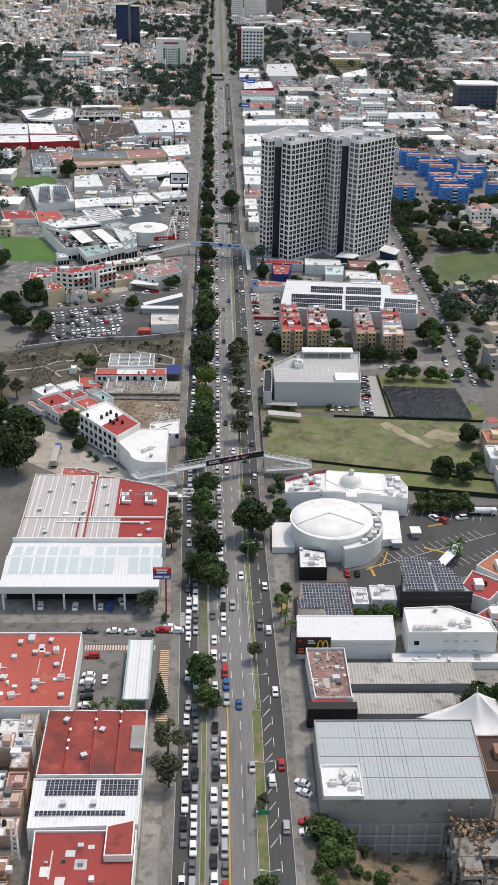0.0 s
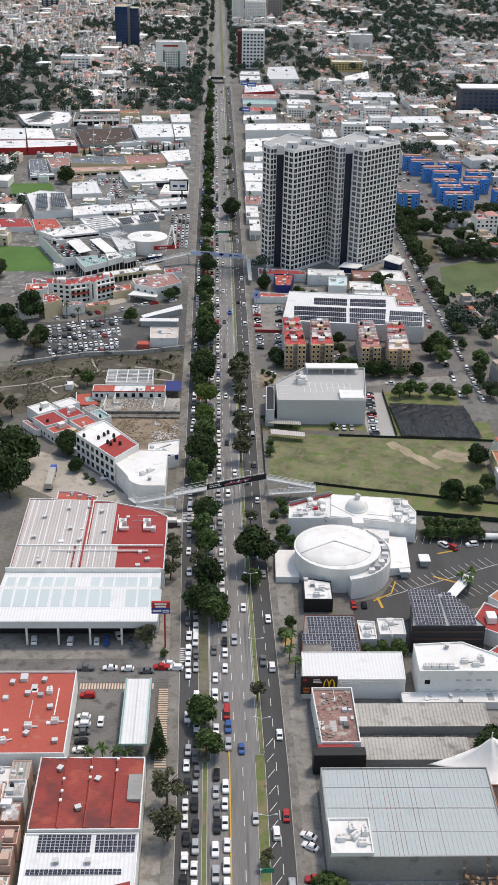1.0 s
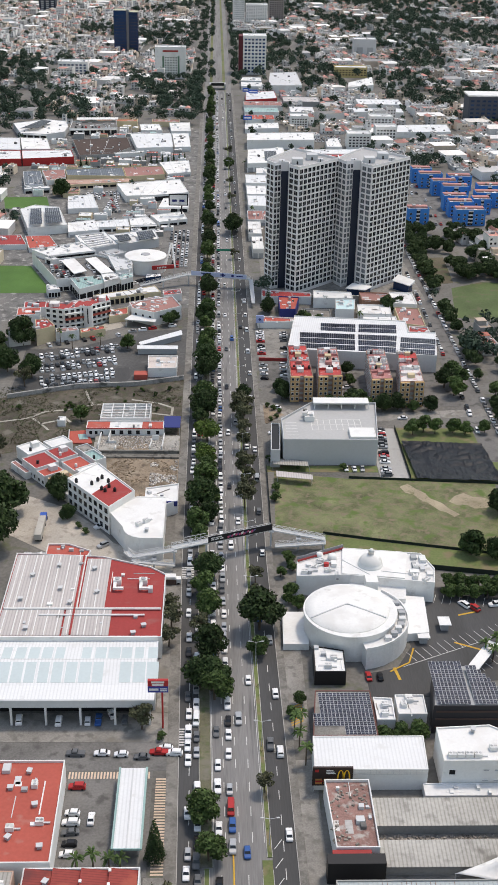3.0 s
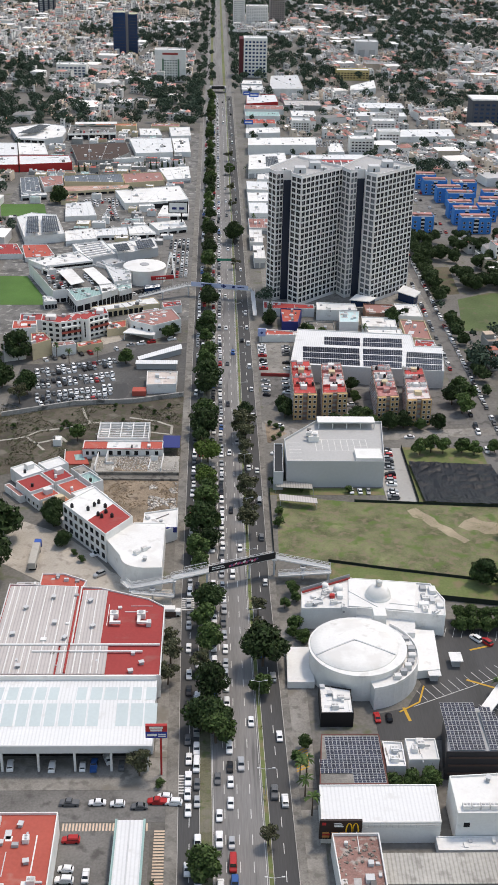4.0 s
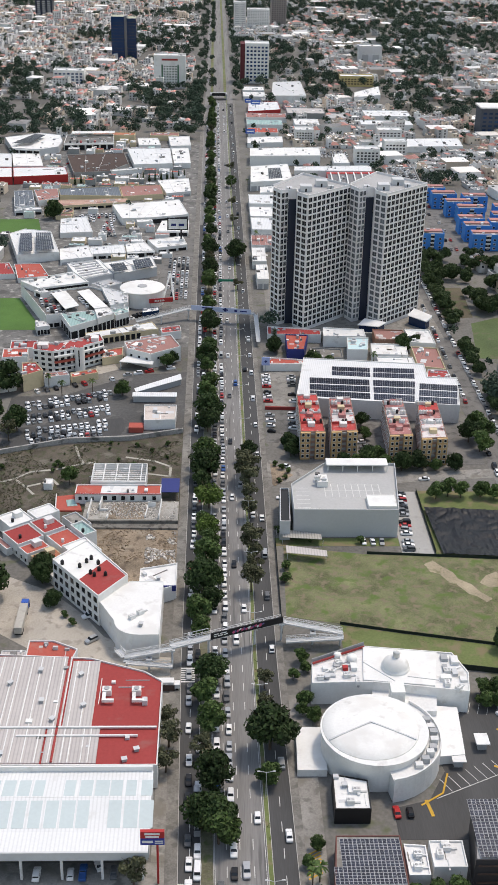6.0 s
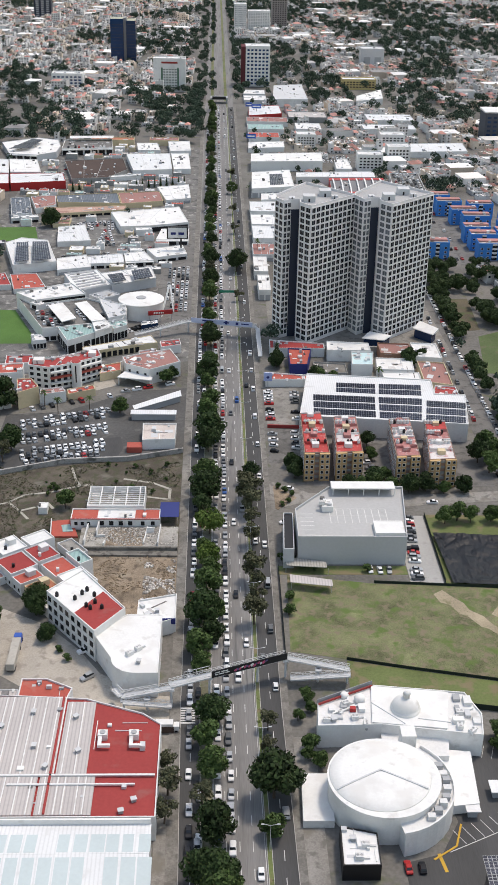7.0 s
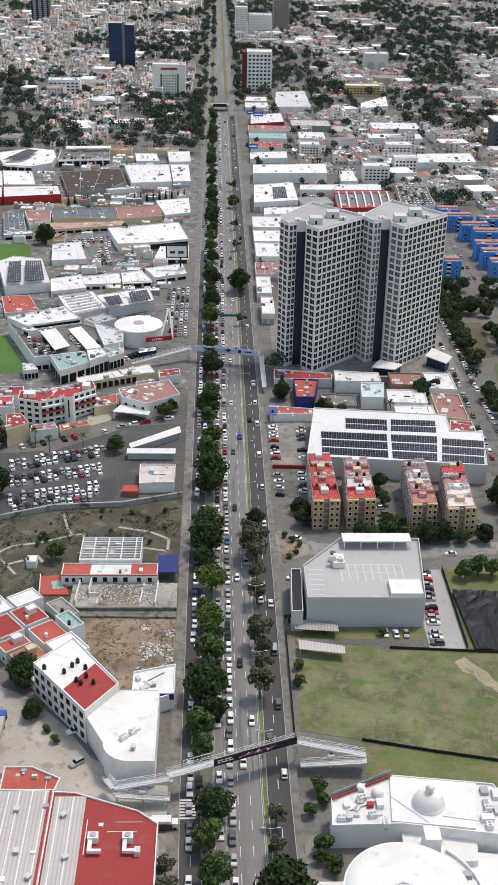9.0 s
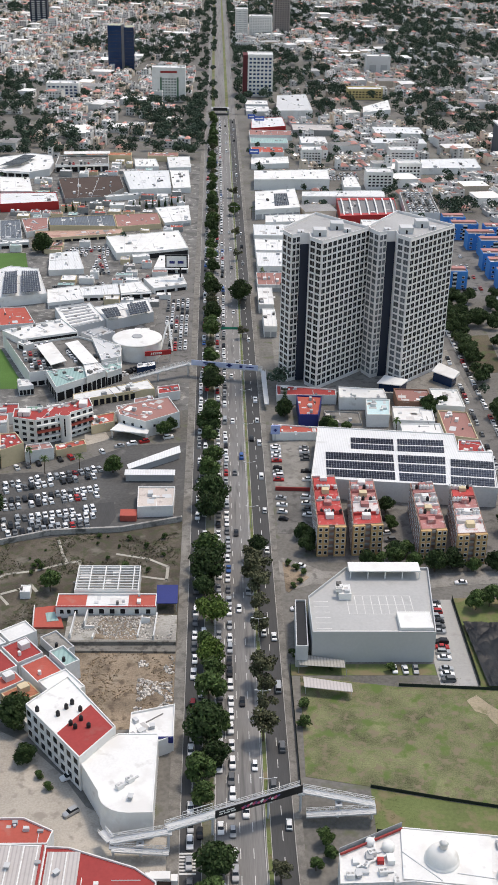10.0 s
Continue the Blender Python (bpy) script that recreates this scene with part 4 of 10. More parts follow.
for a, b in (((-30.6, 741, 0.1), (-26.8, 751, 12.5)), ((-24.4, 741, 0.1), (-26.4, 751, 12.5))):
    bm = bmesh.new()
    beam(bm, a, b, 0.8)
    part("raking_mast", bm, WHITE, t, "white raking steel mast")
t = thing("sign_fascia", (-30, 722, 0), "red fascia sign with pale lettering bars on posts", "sign")
bm = bmesh.new()
beam(bm, (-37.5, 723.8, 5.2), (-24.5, 727.2, 5.2), 0.6, 2.4)
part("panel", bm, RED_PAINT, t)
for k in range(6):
    bm = bmesh.new()
    x = -34.5 + k * 0.95
    box(bm, x, 723.75 + (x + 34.5) * 0.262, 4.8, x + 0.6, 724.0 + (x + 34.5) * 0.262, 5.7)
    part("lettering_bar", bm, WHITE, t)
bm = bmesh.new()
for xx in (-37.0, -31.0, -25.0):
    beam(bm, (xx, 724.2 + (xx + 37) * 0.262, 0.05), (xx, 724.2 + (xx + 37) * 0.262, 4.2), 0.3)
part("post", bm, STEEL, t)
t = block("glass_showroom", [(-40.5, 707.5), (-31.5, 711.5), (-32.0, 717.5), (-41.0, 713.5)], 4.0, GLASS_BLUE, WHITE, "low glazed showroom with a white roof", parapet=0.3)

# halls between the dealership and the far quarters
SLATE = mat("slate_roof", (0.10, 0.115, 0.145), rough=0.4, stripes=("X", 2.0), stripe_depth=0.35, stain=(0.15, 0.16, 0.18), stain_at=0.6)
MAUVE = mat("mauve_roof", (0.33, 0.17, 0.15))
hall([(-80.0, 758.4), (-60.9, 771.9), (-72.1, 799.9), (-90.8, 791.0)], 5.3, GREY_LIGHT, WHITE, "white workshop hall with dark strip roof lights", lights=7)
hall([(-60.5, 770.0), (-36.0, 784.9), (-40.3, 807.5), (-69.8, 792.4)], 5.3, GREY_LIGHT, WHITE, "white workshop hall with solar panels on the roof", seams=6)
hall([(-123.4, 806.3), (-98.3, 814.8), (-109.3, 861.0), (-127.1, 866.0), (-135.6, 854.4)], 5.3, WHITE, WHITE_SHEET, "white hall with large solar arrays on the roof")
hall([(-96.6, 804.1), (-76.8, 811.4), (-82.3, 836.5), (-99.7, 827.7)], 3.3, WHITE, WHITE_DIRTY, "white gabled workshop with a stained roof", seams=3, front="shutter")
hall([(-81.0, 817.9), (-57.3, 821.5), (-60.1, 841.0), (-81.6, 833.4)], 3.0, WHITE, WHITE_SHEET, "low white workshop with a folded sheet roof", seams=7, front="dark")
hall([(-56.7, 822.1), (-39.3, 825.6), (-46.7, 845.3), (-58.7, 839.6)], 3.4, WHITE, WHITE, "white showroom with a stepped roof", seams=3, front="glazed")
hall([(-37.9, 831.9), (-18.9, 840.4), (-22.4, 859.8), (-45.1, 849.8)], 3.3, WHITE, WHITE, "white showroom with a curved front canopy", seams=2, front="dark")
hall([(-117.5, 769.2), (-99.5, 773.9), (-108.4, 799.5), (-123.8, 797.2)], 2.6, WHITE_DIRTY, ORANGE_ROOF, "low building with an orange-red roof terrace")
hall([(-141.0, 774.3), (-119.9, 776.3), (-126.9, 798.5), (-147.0, 796.5)], 3.0, WHITE_DIRTY, RED_ROOF, "low building with a red roof")
hall([(-103.8, 863.8), (-82.5, 868.0), (-90.3, 905.8), (-107.5, 899.1)], 3.3, WHITE, WHITE_SHEET, "white warehouse with a sheet roof", seams=5)
hall([(-40.1, 871.4), (-18.9, 872.1), (-18.8, 899.1), (-37.5, 897.0)], 3.3, WHITE, WHITE, "white showroom with a dark glazed front", seams=3, front="glazed")
t = hall([(-65.0, 897.4), (-45.2, 900.5), (-19.4, 910.1), (-27.1, 951.0), (-74.6, 934.2)], 4.6, WHITE, WHITE, "large white showroom with a folded roof", seams=4)
bm = bmesh.new()
along(bm, (-45.2, 900.5), (-19.4, 910.1), 0.02, 0.98, 0.15, 0.3, 3.4)
part("glazing", bm, BLACK, t, "dark glazed front")
hall([(-54.1, 890.5), (-43.4, 893.0), (-44.8, 898.8), (-55.1, 896.8)], 4.0, WHITE, WHITE, "white box-shaped entrance building")
hall([(-142.3, 919.2), (-123.9, 923.8), (-125.5, 930.3), (-143.6, 925.4)], 3.3, GREY_LIGHT, WHITE_DIRTY, "long grey arcade wall with square openings", front="dark")
hall([(-143.6, 927.4), (-129.5, 930.9), (-137.9, 976.0), (-151.1, 972.6)], 4.0, WHITE_DIRTY, SLATE, "hall with a slate-grey panelled roof", seams=4)
hall([(-115.5, 962.4), (-69.8, 961.8), (-74.5, 992.0), (-119.3, 982.7)], 4.0, CREAM, SLATE, "hall with a slate-grey panelled roof", seams=5)
hall([(-128.9, 945.0), (-115.8, 956.7), (-119.7, 983.4), (-137.2, 978.9)], 3.8, WHITE_DIRTY, MAUVE, "low shop with a cluttered brown-red roof")
hall([(-69.2, 961.4), (-39.4, 970.8), (-43.3, 999.0), (-73.9, 993.2)], 3.7, CREAM, MAUVE, "low shop with a brown-red roof and ochre walls")
hall([(-120.2, 932.4), (-64.3, 948.3), (-66.1, 959.3), (-123.8, 950.5)], 3.0, CREAM, mat("tan_roof", (0.46, 0.30, 0.24), var=0.3, stain=(0.34, 0.19, 0.16), stain_at=0.55), "long low building with a tan-pink roof", front="dark")
hall([(-37.2, 973.8), (-19.2, 981.8), (-21.6, 1023.7), (-45.7, 1014.6)], 3.3, WHITE, WHITE, "white shop with a flat roof", seams=3, front="shutter")
hall([(-157.1, 1010.4), (-116.3, 1020.3), (-121.5, 1046.5), (-162.6, 1042.8)], 5.8, RED_PAINT, WHITE_SHEET, "long warehouse with red walls and a white roof")
hall([(-207.8, 1003.4), (-158.1, 1010.1), (-163.2, 1041.9), (-212.9, 1035.9)], 5.8, RED_PAINT, WHITE_SHEET, "long warehouse with red walls and a white roof")
hall([(-163.0, 1047.6), (-139.1, 1048.4), (-148.0, 1092.9), (-171.0, 1093.6)], 5.9, WHITE, WHITE, "white hall with a flat roof", seams=2)
hall([(-207.5, 1046.8), (-164.0, 1046.8), (-172.1, 1095.4), (-214.6, 1095.4)], 5.3, WHITE, WHITE_SHEET, "white hall with a sheet roof", seams=4)
hall([(-113.9, 1037.7), (-85.5, 1044.0), (-72.3, 1072.5), (-78.8, 1113.3), (-126.6, 1101.3)], 3.3, CONCRETE_WALL, BROWN_ROOF, "warehouse with a dark brown felt roof", seams=3)
hall([(-84.2, 1044.0), (-60.1, 1053.2), (-61.0, 1058.4), (-85.6, 1048.7)], 3.3, WHITE, WHITE, "low white shop wing")
hall([(-66.9, 1063.0), (-35.8, 1069.4), (-40.0, 1129.0), (-76.7, 1124.4)], 4.6, WHITE, WHITE_SHEET, "white warehouse with a ridged sheet roof", seams=3)
hall([(-34.6, 1071.5), (-21.0, 1073.9), (-23.9, 1133.0), (-38.9, 1131.2)], 4.0, WHITE, WHITE, "white warehouse with a flat roof", seams=2)
hall([(-67.9, 1142.9), (-48.4, 1143.9), (-52.6, 1173.4), (-70.7, 1172.4)], 4.0, WHITE, WHITE, "white shop with a flat roof")
hall([(-39.8, 1140.3), (-22.2, 1143.3), (-24.0, 1184.1), (-43.3, 1180.8)], 4.0, WHITE, WHITE_DIRTY, "white shop with a flat roof")
t = hall([(-174.9, 1117.3), (-150.8, 1112.7), (-136.3, 1125.4), (-135.6, 1150.1), (-140.7, 1175.6), (-159.4, 1183.4), (-188.3, 1162.2)], 5.3, GREY_LIGHT, WHITE, "white showroom with solar strips and a glazed front", front="glazed")
t = hall([(-133.2, 1137.7), (-89.9, 1144.2), (-93.1, 1178.3), (-134.5, 1173.6)], 5.3, WHITE, ASPHALT_OLD, "white building with roof parking under small vaults", parapet=1.0, front="glazed")
for k in range(11):
    bm = bmesh.new()
    x = -130 + k * 3.5
    prism(bm, [(x, 1170 + k * 0.4), (x + 3.3, 1170.4 + k * 0.4), (x + 3.3, 1176 + k * 0.35), (x, 1175.6 + k * 0.35)], 7.8, 8.6, top=[8.0, 8.0, 9.0, 9.0])
    part("vault", bm, WHITE, t, "small white canopy vault")
    bm = bmesh.new()
    beam(bm, (x + 1.6, 1173 + k * 0.4, 5.3), (x + 1.6, 1173 + k * 0.4, 7.9), 0.25)
    part("vault_post", bm, STEEL, t)
block("courtyard_shop", rect(-60, 1182, -34, 1196), 4.4, CREAM, MAUVE, "low shop with a brown-red roof among trees")
block("courtyard_shop", rect(-112, 1180, -74, 1192), 4.8, CREAM, TILE, "long low building with a tiled roof")
for x, y, n in ((-110, 1012, 4), (-62, 1022, 9)):
    for k in range(n):
        cyp = (x + k * 4.6, y + k * 1.6)
        CYPRESS.append(cyp)

TAKEN += [(-160, 872, -114, 914), (-142, 688, -92, 744), (-80, 866, -62, 905), (-102, 903, -70, 925)]
# small sheds, lean-tos and awnings in the gaps between the halls
gap = random.Random(63)
count = 0
for k in range(4000):
    x, y = gap.uniform(-150, -20), gap.uniform(745, 1180)
    w, l = gap.uniform(5, 13), gap.uniform(4, 10)
    if count >= 85 or not (in_sight(x, y) and all(is_free(x + dx, y + dy, -2.2) for dx in (0, w / 2, w) for dy in (0, l / 2, l))) or (-32 < x + w and 738 < y < 822):
        continue
    count += 1
    h = gap.uniform(2.4, 4.2)
    rm = gap.choice((WHITE, WHITE_SHEET, WHITE_DIRTY, WHITE_DIRTY, GREY_SHEET, MAUVE, ORANGE_ROOF, TEAL))
    block("small_shed", rect(x, y, x + w, y + l), h, gap.choice((WHITE, WHITE_DIRTY, CONCRETE_WALL, CREAM)), rm, "low shed between larger commercial halls", "shed", parapet=0.2, group="small sheds")

# ---- buildings along the east side ----
t = block("blue_roof_hall", [(27.9, 219.8), (70.8, 219.8), (71.6, 250.4), (28.2, 250.4)], 7.6, CONCRETE_WALL, BLUE_SHEET, "warehouse hall with a pale blue sheet roof", parapet=0.4)
for k in range(38):
    bm = bmesh.new()
    x = 28.9 + k * 1.12
    beam(bm, (x, 232.0 if x < 39 else 220.3, 7.63), (x, 250.0, 7.63), 0.07, 0.1)
    part("roof_rib", bm, RUST if k in (9, 10, 13, 14, 15, 16, 19, 20, 24) else GREY, t)
for k, (x0, x1, y) in enumerate(((39, 71, 228.2), (28.6, 71, 236.2), (28.6, 71, 243.4))):
    bm = bmesh.new()
    beam(bm, (x0, y, 7.66), (x1, y - 0.3, 7.66), 0.07, 0.12)
    part("sheet_joint", bm, RUST if k == 1 else GREY, t, "lapped roof sheet joint")
block("roof_plant_deck", [(28.3, 220.2), (38.4, 220.2), (38.4, 231.6), (28.3, 231.6)], 0.7, WHITE, WHITE, "white walled plant deck on a hall roof", parapet=0.6, base=7.62)
for y0, y1, x1, lab in ((272, 281, 78, "long shed with a corrugated fibre-cement roof"), (258.5, 266.5, 70, "long shed with a ribbed grey roof")):
    t = thing("long_shed", (58, (y0 + y1) / 2, 0), lab, "shed", "low sheds")
    bm = bmesh.new()
    box(bm, 41, y0 + 0.6, 0, x1 - 0.4, y1 - 0.3, 3.3)
    part("wall", bm, CONCRETE_WALL, t)
    slope_roof("roof", 40.4, x1, y0, y1, 3.4, 4.2, 0.12, FIBRE, t)
t = block("pink_roof_house", [(29.5, 262), (40.2, 262), (40.2, 285.5), (28.5, 285.5)], 5.6, WHITE_DIRTY, mat("pink_roof", (0.26, 0.15, 0.13), var=0.6, scale=0.8, stain=(0.40, 0.37, 0.34), stain_at=0.54), "two-storey house with a shabby pink roof terrace", "house", parapet=0.8)
t = thing("black_billboard", (35, 259, 0), "large dark billboard box with a red framed top", "billboard")
bm = bmesh.new()
box(bm, 27.0, 256.6, 0, 41.0, 259.8, 6.6)
part("panel", bm, BLACK, t)
bm = bmesh.new()
box(bm, 28.5, 259.9, 0, 38.0, 261.8, 5.8)
part("red_deck", bm, RED_ROOF, t, "red roof deck")
t = block("restaurant", [(26.2, 288.4), (56.2, 288.4), (57, 301.6), (26.7, 301.6)], 6.8, WHITE, WHITE_SHEET, "white flat-roofed restaurant with a billboard on its front", parapet=0.3)
REST = t
t = block("white_hall", [(60, 288.2), (87, 288.2), (86, 295), (75, 302.5), (60.2, 301.4)], 9.6, WHITE, WHITE, "tall white hall with a row of slit windows", parapet=0.5)
windows(t, (70, 288.2), (82, 288.2), 6.6, 1, 2, 4, 1.5, 0.5, WHITE, GREY)
windows(t, (70, 288.2), (82, 288.2), 3.2, 1, 2, 4, 1.5, 0.35, WHITE, GREY)
windows(t, (60.5, 288.2), (64.5, 288.2), 5.4, 1, 2, 1, 1.6, 1.6, WHITE, DARK)
block("low_link", [(55, 283.4), (90, 283.4), (90, 288.0), (55, 288.0)], 2.4, WHITE_DIRTY, WHITE_DIRTY, "low white wall and lean-to", parapet=0.2)
t = block("solar_office", [(61.2, 310.8), (84, 310.8), (75, 329.4), (64.0, 329.4)], 9.6, mat("dark_cladding", (0.035, 0.035, 0.04), rough=0.3, var=0.1), GREY, "dark glazed office under a roof of solar panels", parapet=0.2)
SOLAR_OFFICE = t
for z in (2.2, 5.0, 7.6):
    bm = bmesh.new()
    box(bm, 62, 310.5, z, 83.5, 310.78, z + 0.5)
    part("facade_band", bm, mat("brown_band", (0.09, 0.06, 0.05)), t, "dull brown facade band")
t = block("solar_bar", [(27, 303.2), (45, 303.2), (45, 322.8), (29, 322.8)], 5.6, mat("brown_render", (0.16, 0.07, 0.06)), CONCRETE, "low building whose flat roof carries solar panels", parapet=0.2)
SOLAR_BAR = t
block("white_cafe", [(45.6, 310.5), (50.8, 310.5), (51.0, 320), (45.6, 320.5)], 4.8, WHITE, WHITE_DIRTY, "small white building with roof equipment", parapet=0.5)
block("white_cafe", [(52, 313), (60.2, 313), (60.4, 321.5), (52, 321.5)], 4.8, WHITE, WHITE_DIRTY, "small white building with a stained roof", parapet=0.5)
block("white_wing", [(29.8, 332.6), (39.2, 332.6), (39.4, 343.2), (30.2, 345.6)], 4.8, BLACK, WHITE, "low wing with a white roof and dark front", parapet=0.3)

# round hall
cx, cy, r = 42.8, 357.0, 14.4
t = thing("round_hall", (cx, cy, 0), "round white hall with a shallow domed membrane roof", "building")
bm = bmesh.new()
tube(bm, cx, cy, 0, 10.5, r, n=72)
part("wall", bm, WHITE, t)
bm = bmesh.new()
tube(bm, cx, cy, 10.5, 11.1, r + 0.45, n=72)
part("cornice", bm, WHITE, t)
bm = bmesh.new()
revolve(bm, cx - 1.0, cy + 0.5, [(r - 1.1, 11.1), (r - 1.2, 11.3), (r * 0.7, 11.85), (r * 0.4, 12.4), (r * 0.1, 12.85)], 72)
part("roof", bm, WHITE, t)
for a0 in (205, 335):
    bm = bmesh.new()
    a = radians(a0)
    beam(bm, (cx - 1.0, cy + 0.5, 13.0), (cx - 1.0 + (r - 1.4) * math.cos(a), cy + 0.5 + (r - 1.4) * math.sin(a), 11.52), 0.45, 0.5)
    part("roof_seam", bm, GREY_LIGHT, t)
arc = [radians(a0) for a0 in range(-80, 51, 10)]
bm = bmesh.new()
prism(bm, [(cx + (r + 4.2) * math.cos(a), cy + (r + 4.2) * math.sin(a)) for a in arc] + [(cx + (r - 0.2) * math.cos(a), cy + (r - 0.2) * math.sin(a)) for a in arc[::-1]], 0, 8.6)
part("outer_ring", bm, WHITE_DIRTY, t, "lower curved wing with roof equipment")
bm = bmesh.new()
prism(bm, [(cx + (r + 4.2) * math.cos(a), cy + (r + 4.2) * math.sin(a)) for a in arc] + [(cx + (r + 3.8) * math.cos(a), cy + (r + 3.8) * math.sin(a)) for a in arc[::-1]], 8.61, 9.5)
part("ring_parapet", bm, WHITE, t)
for k in range(8):
    a = arc[k + 3]
    bm = bmesh.new()
    x0, y0 = cx + (r + 2.0) * math.cos(a), cy + (r + 2.0) * math.sin(a)
    box(bm, x0 - 1.0, y0 - 0.8, 8.6, x0 + 1.0, y0 + 0.9, 9.9 + 0.3 * (k % 3))
    part("cooling_unit", bm, GREY if k % 2 else WHITE_DIRTY, t, "grey cooling unit")
bm = bmesh.new()
prism(bm, [(21.4, 348.7), (29.5, 348.7), (29.5, 366.2), (22.0, 366.2)], 0, 4.0)
part("side_wing", bm, WHITE, t, "low white side wing")
bm = bmesh.new()
prism(bm, [(60, 353), (68, 354), (69.5, 374), (61, 375)], 0, 4.6)
part("side_wing", bm, WHITE, t, "low white side wing")
t.location += Vector((0.0, 1.4, -1.6))
t = block("domed_hall", [(26.6, 378), (44.5, 378.5), (72.2, 374), (73.6, 383), (70.4, 392.6), (44, 396), (27.2, 387.5)], 9.8, WHITE, WHITE_DIRTY, "white hall with a small ribbed dome", parapet=0.5)
DOMED = t
bm = bmesh.new()
prism(bm, [(41.8, 379.2), (62.5, 376.4), (65.6, 392.4), (43.4, 395.2)], 9.7, 10.5)
part("raised_roof", bm, WHITE, t, "raised white middle roof")
bm = bmesh.new()
beam(bm, (42.6, 387.6, 10.55), (51.0, 378.4, 10.55), 0.2, 0.25)
beam(bm, (55.0, 380.6, 10.55), (64.0, 378.8, 10.55), 0.2, 0.25)
part("roof_seam", bm, GREY_LIGHT, t)
bm = bmesh.new()
beam(bm, (27.4, 386.9, 10.5), (43.8, 395.3, 10.5), 0.3, 0.7)
part("coping", bm, RED_ROOF, t, "faded red coping")
bm = bmesh.new()
beam(bm, (27.2, 388.1, 10.2), (43.9, 396.7, 10.2), 0.15, 2.2)
part("screen", bm, GREY, t, "grey roof screen")
for x, y, rr, hh in ((35.2, 391.0, 1.2, 1.5), (39.4, 389.2, 1.6, 2.0)):
    bm = bmesh.new()
    revolve(bm, x, y, [(rr, 9.75), (rr, 9.8 + hh * 0.6), (rr * 0.8, 9.8 + hh * 0.9), (rr * 0.3, 9.8 + hh)], 20)
    part("water_tank", bm, WHITE, t)
for x0, y0, x1, y1, hh, m in ((36.2, 384.2, 37.8, 385.6, 1.2, RED_PAINT), (33.6, 385.2, 35.4, 387.4, 1.0, GREY), (30.2, 384.0, 31.8, 386.0, 0.9, WHITE_DIRTY), (38.6, 384.0, 40.4, 386.6, 1.3, WHITE), (30.6, 381.0, 33.8, 382.4, 0.8, GREY_LIGHT),
                              (66.4, 388.6, 68.4, 391.0, 1.0, GREY), (69.2, 386.8, 71.4, 390.2, 1.2, WHITE_DIRTY), (64.6, 379.0, 67.8, 381.0, 1.3, WHITE), (68.6, 381.6, 70.2, 384.4, 0.9, GREY_LIGHT), (70.4, 378.6, 72.4, 381.4, 0.8, WHITE_DIRTY), (66.2, 383.4, 67.6, 386.6, 0.7, GREY)):
    bm = bmesh.new()
    box(bm, x0, y0, 9.75, x1, y1, 9.8 + hh)
    part("roof_unit", bm, m, t)
for a, b in (((31.0, 383.0), (39.8, 387.2)), ((36.0, 388.0), (36.4, 393.0)), ((65.8, 382.0), (71.5, 385.6))):
    bm = bmesh.new()
    beam(bm, (*a, 10.2), (*b, 10.2), 0.5, 0.5)
    part("duct", bm, WHITE, t)
bm = bmesh.new()
box(bm, 48.8, 370.6, 0, 52.8, 375.2, 12.6)
part("stair_tower", bm, WHITE, t)
bm = bmesh.new()
prism(bm, [(44.0, 367.9), (62.0, 369.0), (63.0, 375.8), (44.4, 378.4)], 0, 7.2)
part("link_wing", bm, WHITE_DIRTY, t, "low white wing between the halls")
bm = bmesh.new()
revolve(bm, 52, 385, [(4.3, 9.6), (4.3, 11.2)] + [(4.0 * math.cos(k * math.pi / 18), 11.2 + 3.4 * math.sin(k * math.pi / 18)) for k in range(9)], 32)
part("dome", bm, WHITE, t, "white ribbed dome")
bm = bmesh.new()
revolve(bm, 52, 385, [(1.0, 14.4), (1.0, 15.8), (1.15, 15.82), (0.6, 16.4), (0.1, 16.7)], 16)
part("lantern", bm, WHITE, t, "small white lantern on the dome")

DOMED.location += Vector((0.8, 2.6, -2.4))

# grey flat-roofed building with roof parking
GB = [(28.0, 477), (66.6, 477), (70.2, 514.5), (42, 514.5), (28.0, 497)]
t = block("grey_building", GB, 10.6, mat("mid_grey_cladding", (0.50, 0.51, 0.52), var=0.08, stripes=("Y", 6.0), stripe_depth=0.05), mat("deck_grey", (0.43, 0.43, 0.425), var=0.15, stain=(0.37, 0.37, 0.365), stain_at=0.6), "large plain grey building with roof parking", parapet=1.0)
t2 = thing("roof_canopy", (56, 512, 10.6), "long white canopy on the roof deck", "canopy")
bm = bmesh.new()
box(bm, 42.5, 508.5, 13.4, 66.5, 514.2, 13.8)
part("roof", bm, WHITE, t2)
for k in range(5):
    bm = bmesh.new()
    box(bm, 43 + k * 5.8, 508.9, 10.6, 43.3 + k * 5.8, 509.2, 13.4)
    part("post", bm, WHITE, t2)
bm = bmesh.new()
box(bm, 42.6, 513.6, 10.6, 66.4, 514.1, 13.35)
part("back_wall", bm, GREY_LIGHT, t2)
block("roof_storey", rect(55.5, 478.2, 66.0, 487), 1.6, WHITE, WHITE, "white raised roof over the corner", parapet=0.1, base=10.62)
block("roof_hut", rect(38, 496, 42, 502), 2.2, WHITE, WHITE, "small white roof hut", parapet=0.1, base=10.62)
block("ramp_house", [(22.8, 474.5), (26.6, 474.5), (27.6, 500), (24, 500)], 7.6, GREY_LIGHT, BLACK, "narrow grey ramp tower", parapet=0.5)

